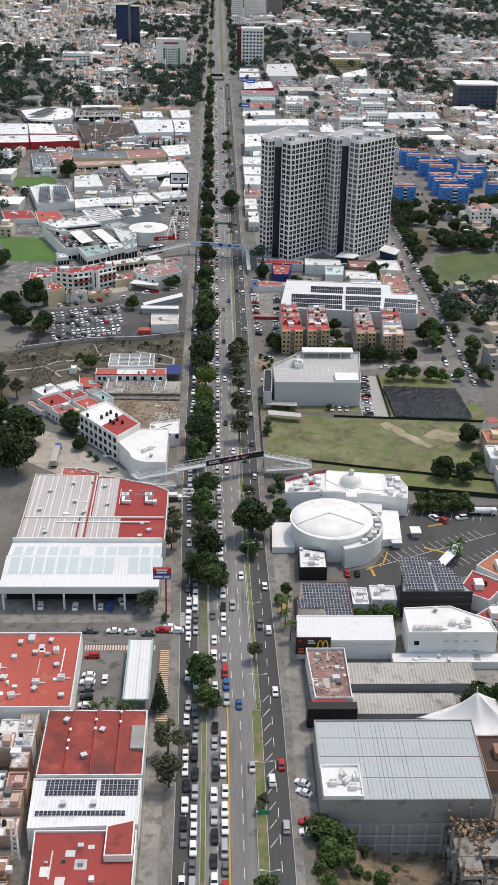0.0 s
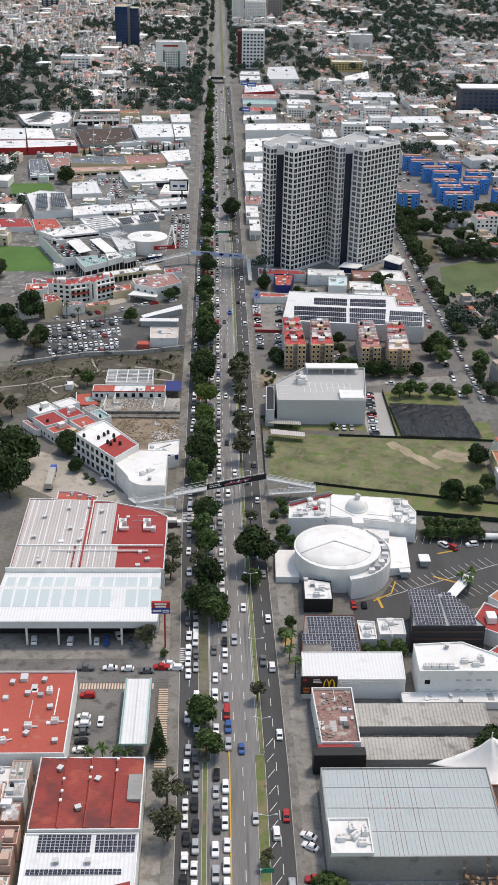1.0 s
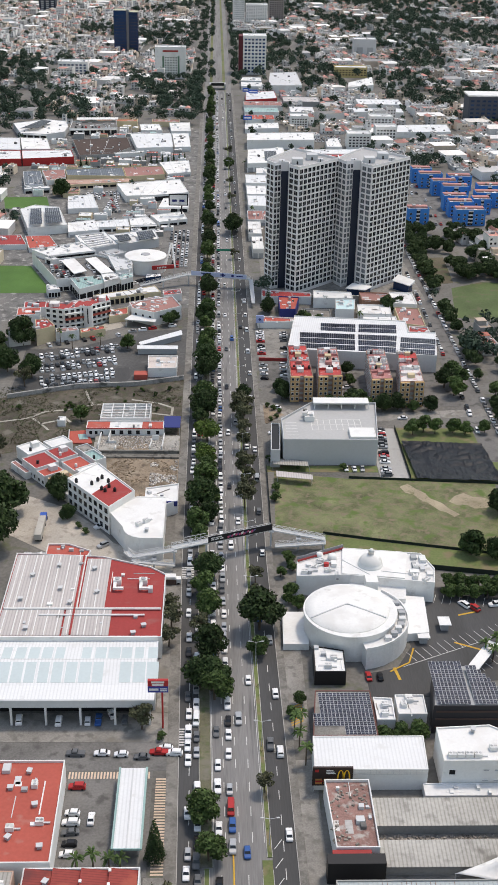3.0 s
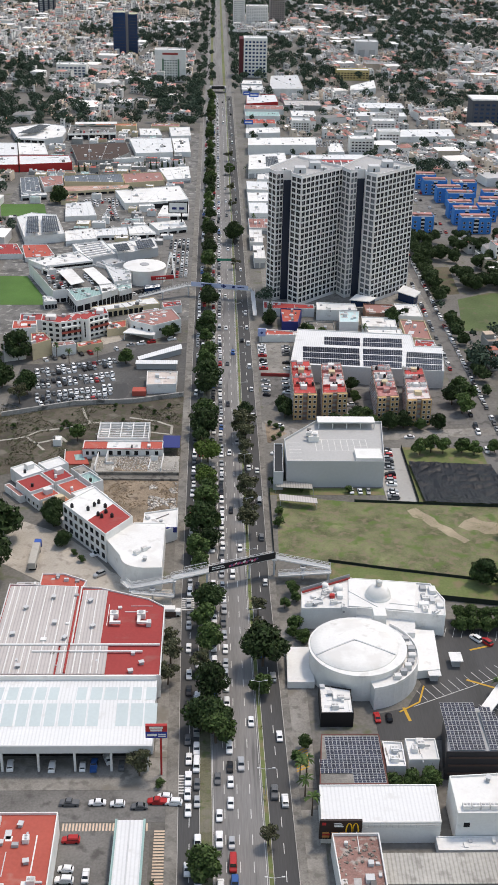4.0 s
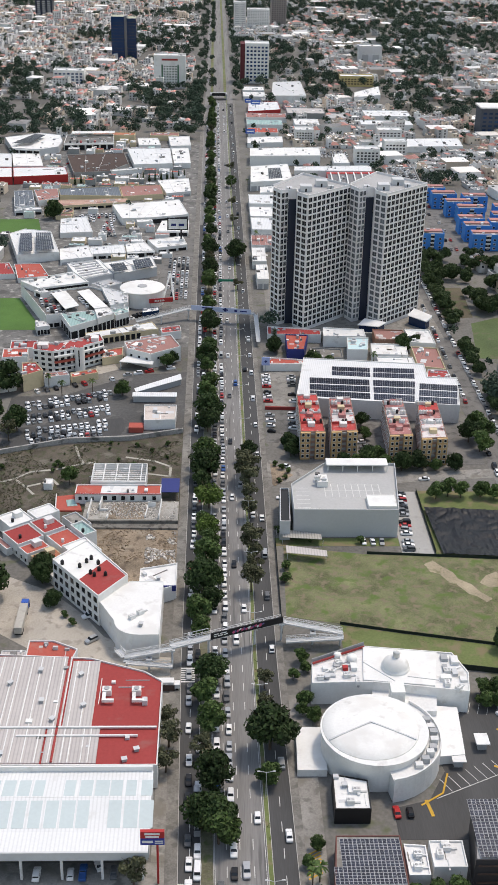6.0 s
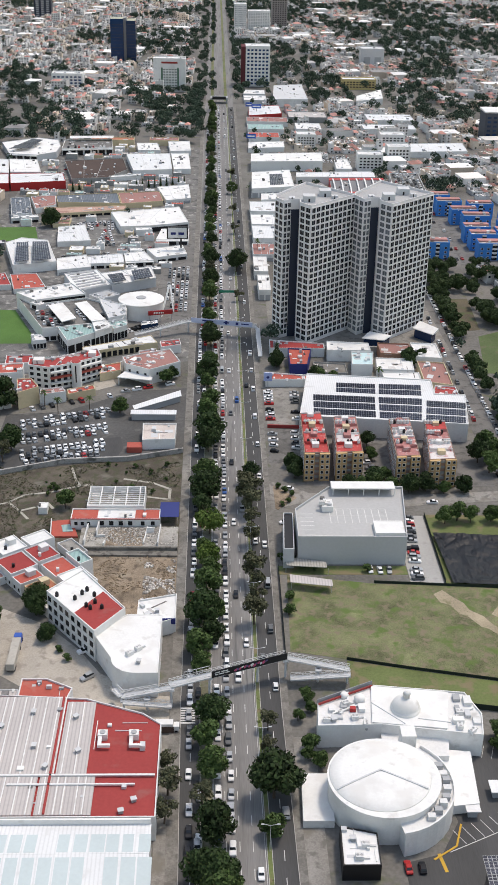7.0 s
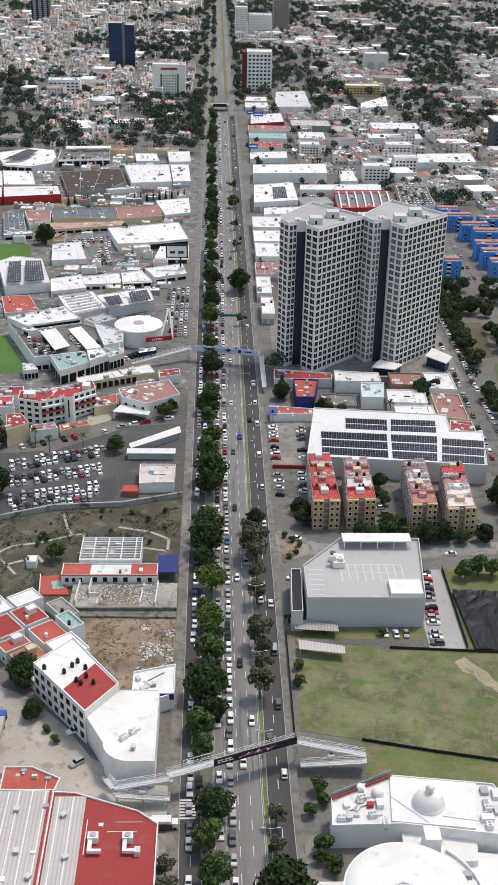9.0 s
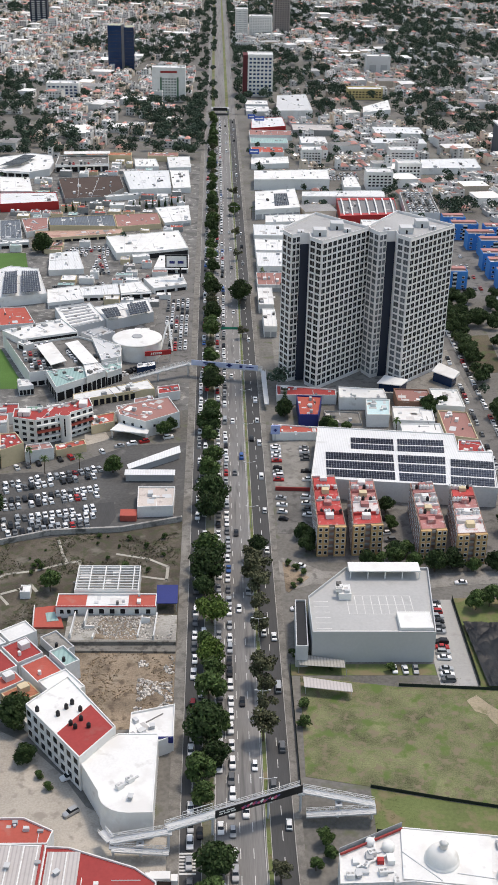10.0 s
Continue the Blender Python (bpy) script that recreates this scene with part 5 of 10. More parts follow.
# apartment blocks with red roofs
OCHRE = mat("ochre_render", (0.52, 0.34, 0.17), var=0.2, scale=0.5, stain=(0.4, 0.27, 0.16), stain_at=0.6)
BRICK_DULL = mat("dull_brick", (0.30, 0.19, 0.15), var=0.25, scale=0.8, stain=(0.36, 0.33, 0.3), stain_at=0.58)
ROOF_MIX = [mat("flaking_red_roof", (0.47, 0.07, 0.065), var=0.35, scale=0.8, stain=(0.55, 0.38, 0.36), stain_at=0.57, stain2=(0.3, 0.06, 0.055), stain2_at=0.57),
            mat("pink_worn_roof", (0.40, 0.18, 0.17), var=0.4, scale=0.8, stain=(0.55, 0.45, 0.43), stain_at=0.55), mat("patched_white_roof", (0.62, 0.58, 0.57), var=0.3, scale=0.8, stain=(0.45, 0.12, 0.11), stain_at=0.56)]


def apartment(pts, front, mix):
    """A long block of stepped roof bays between low walls, with ochre ends, window bays and rows of tanks."""
    t = block("apartment_block", pts, 12.2, BRICK_DULL, ROOF_MIX[mix[0]], "five-storey apartment block with a cluttered flaking red roof", parapet=0.35, group="red-roofed apartment blocks")
    a, b, c, d = [Vector((*p, 0)) for p in pts]
    for k, m in enumerate(mix):
        v0, v1 = (k + 0.03) / len(mix), (k + 0.8) / len(mix)
        q = [a.lerp(d, v0).lerp(b.lerp(c, v0), 0.05), a.lerp(d, v0).lerp(b.lerp(c, v0), 0.95), a.lerp(d, v1).lerp(b.lerp(c, v1), 0.95), a.lerp(d, v1).lerp(b.lerp(c, v1), 0.05)]
        bm = bmesh.new()
        prism(bm, [(p.x, p.y) for p in q], 12.0, 12.5 + 0.35 * (k % 2))
        part("roof_bay", bm, ROOF_MIX[m], t)
        bm = bmesh.new()
        beam(bm, q[3] + Vector((0, 0, 13.0)), q[2] + Vector((0, 0, 13.0)), 0.3, 1.2)
        part("fire_wall", bm, WHITE_DIRTY if k % 2 else ROOF_MIX[m], t)
        bm = bmesh.new()
        s0, s1 = q[3].lerp(q[2], 0.3), q[3].lerp(q[2], 0.62)
        box(bm, s0.x, s0.y - 3.4, 12.5, s1.x, s0.y - 0.8, 14.2)
        part("stair_head", bm, (WHITE_DIRTY, ROOF_MIX[1], CREAM)[(k + mix[0]) % 3], t)
    for s0, s1 in ((0.0, 0.40), (0.60, 1.0)):
        bm = bmesh.new()
        along(bm, pts[0], pts[1], s0, s1, 1.3, 0.1, 12.4)
        part("front_bay", bm, front, t, "ochre rendered end bay")
    e = Vector((*pts[1], 0)) - Vector((*pts[0], 0))
    o = Vector((e.y, -e.x, 0)).normalized() * 1.34
    windows(t, (pts[0][0] + o.x, pts[0][1] + o.y), (pts[0][0] + o.x + e.x * 0.4, pts[0][1] + o.y + e.y * 0.4), 1.2, 5, 2.4, 2, 1.0, 1.2, WHITE_DIRTY)
    windows(t, (pts[0][0] + o.x + e.x * 0.6, pts[0][1] + o.y + e.y * 0.6), (pts[1][0] + o.x, pts[1][1] + o.y), 1.2, 5, 2.4, 2, 1.0, 1.2, WHITE_DIRTY)
    for k in range(5):
        bm = bmesh.new()
        along(bm, pts[0], pts[1], 0.41, 0.59, 0.5, 1.3 + k * 2.4, 2.2 + k * 2.4)
        part("landing", bm, CONCRETE_WALL, t)
    windows(t, pts[3], pts[0], 1.2, 5, 2.4, 8, 1.8, 1.3, WHITE_DIRTY)
    return t


APTS = [apartment([(34.6, 541.1), (44.9, 541.3), (44.3, 580.1), (35.3, 579.1)], OCHRE, (0, 0, 0, 0)), apartment([(47.4, 541.6), (58.4, 542.7), (59.0, 576.5), (49.5, 575.5)], OCHRE, (0, 2, 1, 1)),
        apartment([(71.4, 538.3), (81.0, 539.3), (81.8, 574.8), (72.8, 573.3)], OCHRE, (1, 1, 2, 1)), apartment([(84.1, 535.4), (95.0, 536.4), (96.7, 572.1), (88.0, 571.1)], OCHRE, (2, 2, 1, 0))]

# supermarket with a solar roof
t = block("supermarket", [(35.6, 584.5), (108.3, 576.6), (113, 608.5), (99.2, 609.3), (100.1, 625.5), (42.1, 632.2)], 8.4, WHITE_DIRTY, WHITE_SHEET, "supermarket hall with a white roof covered in solar panels", parapet=0.5)
SUPER = t

for pts, h, wm, rm, lab in (
        ([(26.6, 675), (54.5, 675), (54.5, 682), (26.8, 687)], 4.2, WHITE_DIRTY, RED_ROOF, "long low shop with a red roof"),
        ([(55.2, 669.2), (77.2, 669.2), (77.2, 679.5), (56, 682)], 5.6, WHITE, WHITE, "white canopy building with a glazed front"),
        ([(35.4, 650.5), (44, 650.5), (47.2, 671), (35.5, 672)], 5.4, mat("navy", (0.02, 0.03, 0.16)), ORANGE_ROOF, "small navy building with a red roof"),
        ([(65.8, 650.5), (76, 650.5), (78.3, 667.4), (67.3, 667.4)], 5.6, WHITE, mat("pale_blue_roof", (0.5, 0.66, 0.68)), "white house with pale blue canopies"),
        ([(78, 648), (96, 647), (97, 662), (79, 663)], 4.2, WHITE, WHITE, "low white house with a flat roof"),
        ([(82, 667), (98, 665), (98, 680), (82, 681)], 5.2, BRICK, mat("mauve_roof", (0.33, 0.17, 0.15)), "brick house with a red-brown roof"),
        ([(99, 662), (112, 660), (112, 680), (99, 681)], 5.4, WHITE, WHITE_DIRTY, "white house with a flat roof"),
        ([(80, 631), (98, 630), (98, 646), (80, 646)], 3.6, WHITE, WHITE, "low white shed with a flat roof"),
        ([(98.5, 632), (111.5, 628), (112, 656), (99, 658)], 4.6, CREAM, mat("mauve_roof", (0.33, 0.17, 0.15)), "house with a red-brown roof terrace"),
        ([(99, 609), (112, 602), (112, 626), (102.5, 627)], 4.8, WHITE_DIRTY, RED_ROOF, "house with a red roof and white sheets"),
        ([(23, 636), (43, 636.5), (43, 642), (23, 645)], 3.4, WHITE, ORANGE_ROOF, "low wall-like shop with a red roof"),
        ([(48, 652), (64, 652), (64, 664), (48, 666)], 0.5, CONCRETE_WALL, CONCRETE, "raised concrete terrace beside low houses")):
    block("shop_house", pts, h, wm, rm, lab, "house", group="houses below the towers")

hall([(28.4, 1085.4), (88.2, 1090.3), (89.4, 1123.5), (29.3, 1116.3)], 8.0, WHITE, WHITE, "long white warehouse with a flat roof", seams=2)
hall([(26.5, 997.3), (59.5, 1006.5), (58.8, 1061.9), (28.2, 1051.6)], 7.0, WHITE, WHITE, "white office building with rooftop solar panels", front="shutter")
hall([(63.0, 1042.1), (125.9, 1043.6), (127.8, 1063.9), (64.2, 1057.4)], 6.0, WHITE, WHITE_SHEET, "long white shed with a sheet roof", seams=6)
t = hall([(86.7, 986.7), (129.0, 993.0), (132.2, 1040.5), (88.7, 1037.9)], 6.0, RED_PAINT, mat("vault_slate", (0.2, 0.2, 0.21), var=0.2), "hall with a slate roof, red eaves and pale ribs")
for k in range(7):
    u = (k + 0.5) / 7
    p, q = Vector((86.7, 986.7, 6)).lerp(Vector((129, 993, 6)), u), Vector((88.7, 1037.9, 6)).lerp(Vector((132.2, 1040.5, 6)), u)
    bm = bmesh.new()
    for a, b, z0, z1 in ((0.03, 0.3, 0.2, 1.3), (0.3, 0.7, 1.3, 1.5), (0.7, 0.97, 1.5, 0.3)):
        beam(bm, p.lerp(q, a) + Vector((0, 0, z0)), p.lerp(q, b) + Vector((0, 0, z1)), 1.0, 0.5)
    part("roof_rib", bm, WHITE, t, "pale roof rib")
for u0, u1 in ((0.0, 0.12), (0.88, 1.0)):
    a, b, c, d = Vector((86.7, 986.7)), Vector((129, 993)), Vector((132.2, 1040.5)), Vector((88.7, 1037.9))
    q = [a.lerp(d, u0), b.lerp(c, u0), b.lerp(c, u1), a.lerp(d, u1)]
    bm = bmesh.new()
    prism(bm, [tuple(v) for v in q], 6.0, 6.5)
    part("eaves_panel", bm, RED_PAINT, t, "red painted eaves")
hall([(32.7, 968.2), (68.4, 974.0), (70.1, 993.1), (33.5, 986.6)], 6.0, WHITE, WHITE, "white shop with a flat roof", seams=3)
hall([(135.5, 1000.9), (160.3, 1001.1), (163.3, 1062.7), (139.6, 1060.9)], 5.0, WHITE, ASPHALT_OLD, "low roof parking deck crowded with cars", parapet=0.8)
hall([(98.3, 1075.8), (111.6, 1076.4), (110.9, 1113.8), (99.7, 1109.4)], 5.0, WHITE, WHITE, "white shop with a flat roof", seams=2)
for x, y, w, l, h, rm, lab in ((22.5, 800, 8.5, 30, 5, WHITE, "small white shop by the avenue"), (24, 905, 22, 26, 5, WHITE, "white shop with a flat roof"), (24, 936, 24, 27, 6, WHITE_SHEET, "white shop with a sheet roof"), (24, 762, 7, 28, 6, WHITE, "white shop with a flat roof"),
                               (24, 868, 20, 30, 6, WHITE_SHEET, "white shop with a sheet roof"), (23, 838, 16, 24, 4, MAUVE, "low shop with a brown-red roof"), (50, 930, 22, 30, 5, WHITE_DIRTY, "white workshop with a stained roof"), (76, 950, 20, 26, 5, MAUVE, "low house with a brown-red roof"),
                               (100, 950, 22, 28, 6, WHITE, "white shop with a flat roof"), (50, 890, 24, 30, 5, GREY_SHEET, "workshop with a grey sheet roof")):
    hall(rect(x, y, x + w, y + l), h, WHITE, rm, lab, seams=3, front="shutter")
for pts, h, wm, rm, lab in (
        ([(28.2, 1156.2), (60.4, 1162.3), (60.9, 1188.6), (28.9, 1182.3)], 4, WHITE, WHITE, "shop with blue fascias and a white roof"), (rect(30, 1200, 58, 1222), 5, WHITE, ORANGE_ROOF, "white shop with a red roof terrace"),
        (rect(30, 1238, 64, 1262), 5, WHITE, TEAL, "shop with a teal roof"), (rect(30, 1275, 70, 1298), 5, WHITE_DIRTY, MAUVE, "white shop with a red-brown roof"),
        ([(32.4, 1306.1), (66.2, 1319.5), (65.3, 1366.0), (33.9, 1357.7)], 5, RED_PAINT, WHITE_SHEET, "white-roofed hall with a red front"), ([(59.9, 1383.5), (97.2, 1386.3), (96.9, 1484.5), (65.1, 1474.9)], 8, WHITE, GREY_LIGHT, "grey-roofed hall with a stepped front"),
        (rect(30, 1400, 54, 1430), 4, WHITE_DIRTY, WHITE_DIRTY, "low white shop with a stained roof"), (rect(30, 1440, 54, 1466), 4, GREY_LIGHT, WHITE, "low pale grey shop with a white roof"), ([(149.5, 1391.3), (180.4, 1409.5), (185.4, 1467.7), (153.2, 1423.7)], 6, WHITE, WHITE, "long white hall with a flat roof"),
        ([(169.0, 1145.0), (221.2, 1149.9), (223.3, 1186.0), (175.3, 1179.8)], 5, WHITE, WHITE_SHEET, "long low white market hall"), (rect(140, 1240, 190, 1262), 6, WHITE, WHITE_SHEET, "long white hall with a sheet roof"), (rect(72, 1300, 110, 1330), 5, CONCRETE_WALL, GREY_SHEET, "grey workshop hall with a sheet roof"),
        (rect(150, 1290, 196, 1322), 5, WHITE, WHITE_SHEET, "white market hall with a sheet roof"), (rect(76, 1240, 100, 1270), 5, WHITE, WHITE_DIRTY, "white workshop with a stained roof")):
    hall(pts, h, wm, rm, lab, seams=3)

# ---- the twin residential towers ----
def facade_grid(t, p0, p1, n, floors, storey, z0, panes, pw=0.76, ph=0.74, glass_mat=None, depth=0.35):
    """Piers and floor bands in front of a recessed wall, with a pane in every opening."""
    a, b = Vector((*p0, 0)), Vector((*p1, 0))
    d = b - a
    L = d.length
    u = d / L
    out = Vector((u.y, -u.x, 0))
    bm = bmesh.new()
    bay = L / n
    m = Matrix((u, -out, Vector((0, 0, 1)))).transposed().to_4x4()
    m.translation = a
    pier = bay * (1 - pw)
    top = z0 + floors * storey
    for i in range(n + 1):
        x0, x1 = max(0, i * bay - pier / 2), min(L, i * bay + pier / 2)
        box(bm, x0, -depth, z0, x1, 0, top)
    for k in range(floors + 1):
        z = z0 + k * storey
        h = storey * (1 - ph)
        for i in range(n):
            box(bm, i * bay + pier / 2 if i else pier / 2, -depth, max(z0, z - h / 2), (i + 1) * bay - pier / 2, -0.01, min(top, z + h / 2))
    bmesh.ops.transform(bm, matrix=m, verts=bm.verts)
    part("facade_grid", bm, TOWER_WHITE, t, "white rendered piers and floor bands")
    w, h = bay * pw + 0.02, storey * ph + 0.02
    pb = bmesh.new()
    box(pb, -w / 2, -0.06, -h / 2, w / 2, 0.02, h / 2, 0)
    box(pb, -0.05, -0.1, -h / 2, 0.05, -0.06, h / 2, 1)
    me = mesh_of("window", pb, [glass_mat or GLASS, GREY])
    rz = math.atan2(u.y, u.x)
    if panes:
        for k in range(floors):
            for i in range(n):
                p = a + u * ((i + 0.5) * bay) + out * 0.07
                shared("window", me, t, (p.x, p.y, z0 + (k + 0.5) * storey), rz)


TOWER_WHITE = mat("tower_render", (0.76, 0.745, 0.74), rough=0.8, var=0.07, scale=0.3)
NAVY_CLAD = mat("navy_cladding", (0.02, 0.028, 0.05), rough=0.5, var=0.1)


def tower(dx, dy, label, glass_mat):
    """Plan: two wings joined by a recessed dark stair core; the edges follow the corner walls."""
    A, B, C, X, D, E, F, G, H = [(x + dx, y + dy) for x, y in ((29.3, 709), (33.0, 701.5), (36.8, 704.3), (41.1, 704.8), (41.2, 698.6), (46.2, 692), (71.0, 716.5), (47, 742), (29.5, 714))]
    t = thing("residential_tower", (48 + dx, 716 + dy, 0), label, "tower", "twin towers")
    floors, storey, z0 = 23, 3.08, 1.6
    top = z0 + floors * storey
    bm = bmesh.new()
    outline = [A, B, C, X, D, E, F, G, H]
    prism(bm, inset(outline, 0.05), 0, top)
    part("core_wall", bm, TOWER_WHITE, t)
    for p0, p1, n, gm in ((A, B, 2, glass_mat), (B, C, 2, glass_mat), (D, E, 2, glass_mat), (E, F, 10, GLASS)):
        facade_grid(t, p0, p1, n, floors, storey, z0, True, glass_mat=gm)
    facade_grid(t, F, G, 8, floors, storey, z0, False)
    c, d = Vector(C), Vector(X)
    bm = bmesh.new()
    e = (d - c).normalized()
    o = Vector((e.y, -e.x))
    pts = [c + e * 0.1 + o * 0.35, d - e * 0.02 + o * 0.35, d - e * 0.02 - o * 0.2, c + e * 0.1 - o * 0.2]
    prism(bm, [tuple(p) for p in pts], 0.1, top - 4)
    part("dark_panel", bm, NAVY_CLAD, t, "tall navy cladding strip")
    bm = bmesh.new()
    shell(bm, outline, top - 0.05, top + 1.3, top + 0.3, 0.35)
    part("parapet", bm, TOWER_WHITE, t)
    bm = bmesh.new()
    prism(bm, inset(outline, 0.36), top, top + 0.12)
    part("roof", bm, mat("tower_roof", (0.40, 0.40, 0.40), var=0.2, stain=(0.3, 0.3, 0.3), stain_at=0.58), t)
    for x0, y0, w, l, h in ((43, 703, 6, 6, 3.0), (52, 714, 6, 6, 3.2), (58, 710, 3, 3, 1.6), (36, 706, 3, 4, 1.4)):
        bm = bmesh.new()
        box(bm, x0 + dx, y0 + dy, top + 0.1, x0 + dx + w, y0 + dy + l, top + 0.1 + h)
        box(bm, x0 + dx + w * 0.4, y0 + dy - 0.05, top + 0.1, x0 + dx + w * 0.55, y0 + dy, top + 1.9, 1)
        part("plant_room", bm, [GREY_LIGHT, DARK], t, "pale rooftop plant room")
    return t


tower(0, 0, "tall white residential tower with a grid of dark windows", GLASS)
tower(41.2, 5.5, "tall white residential tower with a grid of grey windows", glass("pale_window_glass", (0.13, 0.14, 0.155), 0.2))
t = thing("entrance_pavilion", (86, 690, 0), "low glazed entrance pavilion with a white roof", "pavilion")
bm = bmesh.new()
prism(bm, [(75, 688), (86, 685), (91, 692), (80, 698)], 5.2, 5.6)
part("roof", bm, WHITE, t)
bm = bmesh.new()
prism(bm, [(76, 688.6), (85.6, 686), (90, 692), (80.3, 697)], 0.1, 5.19)
part("glass_wall", bm, GLASS_BLUE, t)
t = thing("entrance_pavilion", (113, 700, 0), "glazed corner pavilion with a folded white roof", "pavilion")
bm = bmesh.new()
prism(bm, [(104, 704), (113, 694), (117, 700), (109, 712)], 5.0, 5.4, top=[5.4, 5.4, 6.6, 6.6])
part("roof", bm, WHITE, t)
bm = bmesh.new()
prism(bm, [(105, 704), (112.6, 695.6), (115.6, 700), (108.6, 710)], 0.1, 4.99)
part("glass_wall", bm, GLASS_BLUE, t)
bm = bmesh.new()
prism(bm, [(28, 683), (112, 680.5), (112, 682), (28, 684.5)], 0, 3.2)
tagged(finish("boundary_wall", bm, CONCRETE_WALL), "long concrete boundary wall of the towers", "wall", kind="structure")

# ---- distant landmarks ----
def slab_tower(name, x0, y0, x1, y1, h, wall, pane, floors, n, label, panes=True, w=None):
    t = block(name, rect(x0, y0, x1, y1), h, wall, WHITE_DIRTY, label, "tower", parapet=1.0)
    st = (h - 3) / floors
    bw = (x1 - x0 - 2) / n
    windows(t, (x0 + 1, y0), (x1 - 1, y0), 2.5, floors, st, n, w or bw * 0.6, st * 0.5, wall, pane)
    return t


t = block("hotel", rect(-70, 1472, -34, 1490), 35, WHITE, WHITE_DIRTY, "white hotel block with a pale green window panel", "tower", parapet=1.0)
for x0, x1 in ((-61.5, -59.5), (-43.5, -41.5)):
    bm = bmesh.new()
    box(bm, x0, 1471.7, 3, x1, 1471.98, 26)
    part("green_strip", bm, mat("dull_green", (0.10, 0.19, 0.13)), t, "dull green wall strip")
windows(t, (-59.5, 1472), (-43.5, 1472), 3.4, 8, 2.85, 5, 1.8, 1.4, WHITE, mat("green_glass", (0.10, 0.14, 0.12), rough=0.3))
bm = bmesh.new()
box(bm, -61, 1471.6, 30.4, -43, 1471.97, 32.4)
part("sign_band", bm, RED_ROOF, t, "red sign band")
t = thing("blue_glass_tower", (-112, 1695, 0), "dark blue mirror-glass office tower with a concrete spine", "tower")
for x0, x1, h in ((-134.5, -118, 54), (-114.5, -102.5, 52)):
    bm = bmesh.new()
    box(bm, x0, 1685, 0, x1, 1708, h)
    part("glass_wall", bm, GLASS_BLUE, t)
    for k in range(12):
        bm = bmesh.new()
        box(bm, x0 - 0.1, 1684.8, 3 + k * 4, x1 + 0.1, 1684.99, 3.5 + k * 4)
        part("floor_band", bm, NAVY_CLAD, t)
bm = bmesh.new()
box(bm, -117.95, 1688, 0, -114.55, 1706, 55)
part("spine", bm, CONCRETE_WALL, t, "pale concrete spine")
t = slab_tower("white_office_tower", 34, 1515, 62, 1540, 44, WHITE, GLASS_BLUE, 10, 6, "white office block with small blue windows")
bm = bmesh.new()
box(bm, 29, 1516, 0, 33.98, 1540, 44)
part("side_shaft", bm, mat("maroon", (0.12, 0.03, 0.035)), t, "maroon side shaft")
slab_tower("pale_apartment_tower", 29, 2040, 48, 2065, 40, WHITE_DIRTY, GREY, 12, 9, "pale apartment slab with rows of windows")
slab_tower("pale_apartment_tower", 50, 2040, 85, 2065, 30, WHITE_DIRTY, GREY, 12, 9, "pale apartment slab with rows of windows")
slab_tower("brown_apartment_tower", 90, 2100, 115, 2126, 60, mat("taupe", (0.3, 0.27, 0.26)), GLASS, 18, 6, "tall taupe apartment tower")
t = slab_tower("dark_office", 249, 1214, 290, 1238, 26, mat("slate_clad", (0.07, 0.08, 0.10)), GLASS_BLUE, 6, 7, "dark glazed office block with a white rooftop frame")
bm = bmesh.new()
box(bm, 248, 1213, 27.1, 291, 1239, 28.4)
part("roof_frame", bm, WHITE, t, "white rooftop frame")
slab_tower("white_box_hall", 188, 1690, 218, 1712, 21, GREY_LIGHT, GREY, 1, 2, "plain white box-shaped hall")
slab_tower("yellow_school", 145, 1502, 184, 1520, 11, mat("yellow_render", (0.6, 0.47, 0.22)), GLASS, 3, 10, "long yellow building with a red roof")
slab_tower("striped_tower", -303, 2190, -275, 2212, 42, NAVY_CLAD, GREY_LIGHT, 12, 3, "slim dark tower with pale stripes")
for x, y, w, h, f in ((72, 1176, 17, 12, 4), (117.5, 1091, 21, 13, 4), (146, 1119, 19.5, 14, 4), (148, 1180, 22, 12, 4)):
    slab_tower("white_apartment_block", x, y, x + w, y + 16, h, WHITE, GLASS, f, 6, "white apartment block with small windows")
slab_tower("white_clinic", -185, 1480, -150, 1500, 16, WHITE, GLASS_BLUE, 4, 7, "white building with glazed corner")

# bridge portal where the avenue dips under a crossing street
t = thing("road_overpass", (2, 1405, 0), "dark overpass portal with sign boards over the avenue", "bridge")
bm = bmesh.new()
box(bm, -6, 1400, 4.2, 12.5, 1412, 6.2)
part("deck", bm, GREY, t)
for x0 in (-6, 10.8):
    bm = bmesh.new()
    box(bm, x0, 1400.5, 0, x0 + 1.5, 1411, 4.2)
    part("abutment", bm, CONCRETE_WALL, t)
bm = bmesh.new()
box(bm, -4, 1399.4, 4.6, 10.5, 1399.98, 7.6)
part("sign_board", bm, BLACK, t, "dark sign board")

# ---- houses of the surrounding quarters ----
TAKEN += [(-128, 640, -14, 1175), (-125, 400, -14, 660), (14, 380, 113, 690), (110, 480, 126, 1150), (130, 640, 195, 722), (-150, 868, -116, 922), (-112, 680, -90, 720),
          (128, 828, 215, 990), (126, 690, 160, 828), (-125, 380, -60, 500), (100, 455, 125, 515)]
HOUSE_WALLS = [mat("house_white", (0.68, 0.67, 0.64), var=0.12, rand=0.1, stain=(0.5, 0.48, 0.45), stain_at=0.62),
               mat("house_cream", (0.60, 0.52, 0.40), var=0.15, rand=0.15), mat("house_pink", (0.52, 0.36, 0.29), var=0.15, rand=0.15), CONCRETE_WALL]
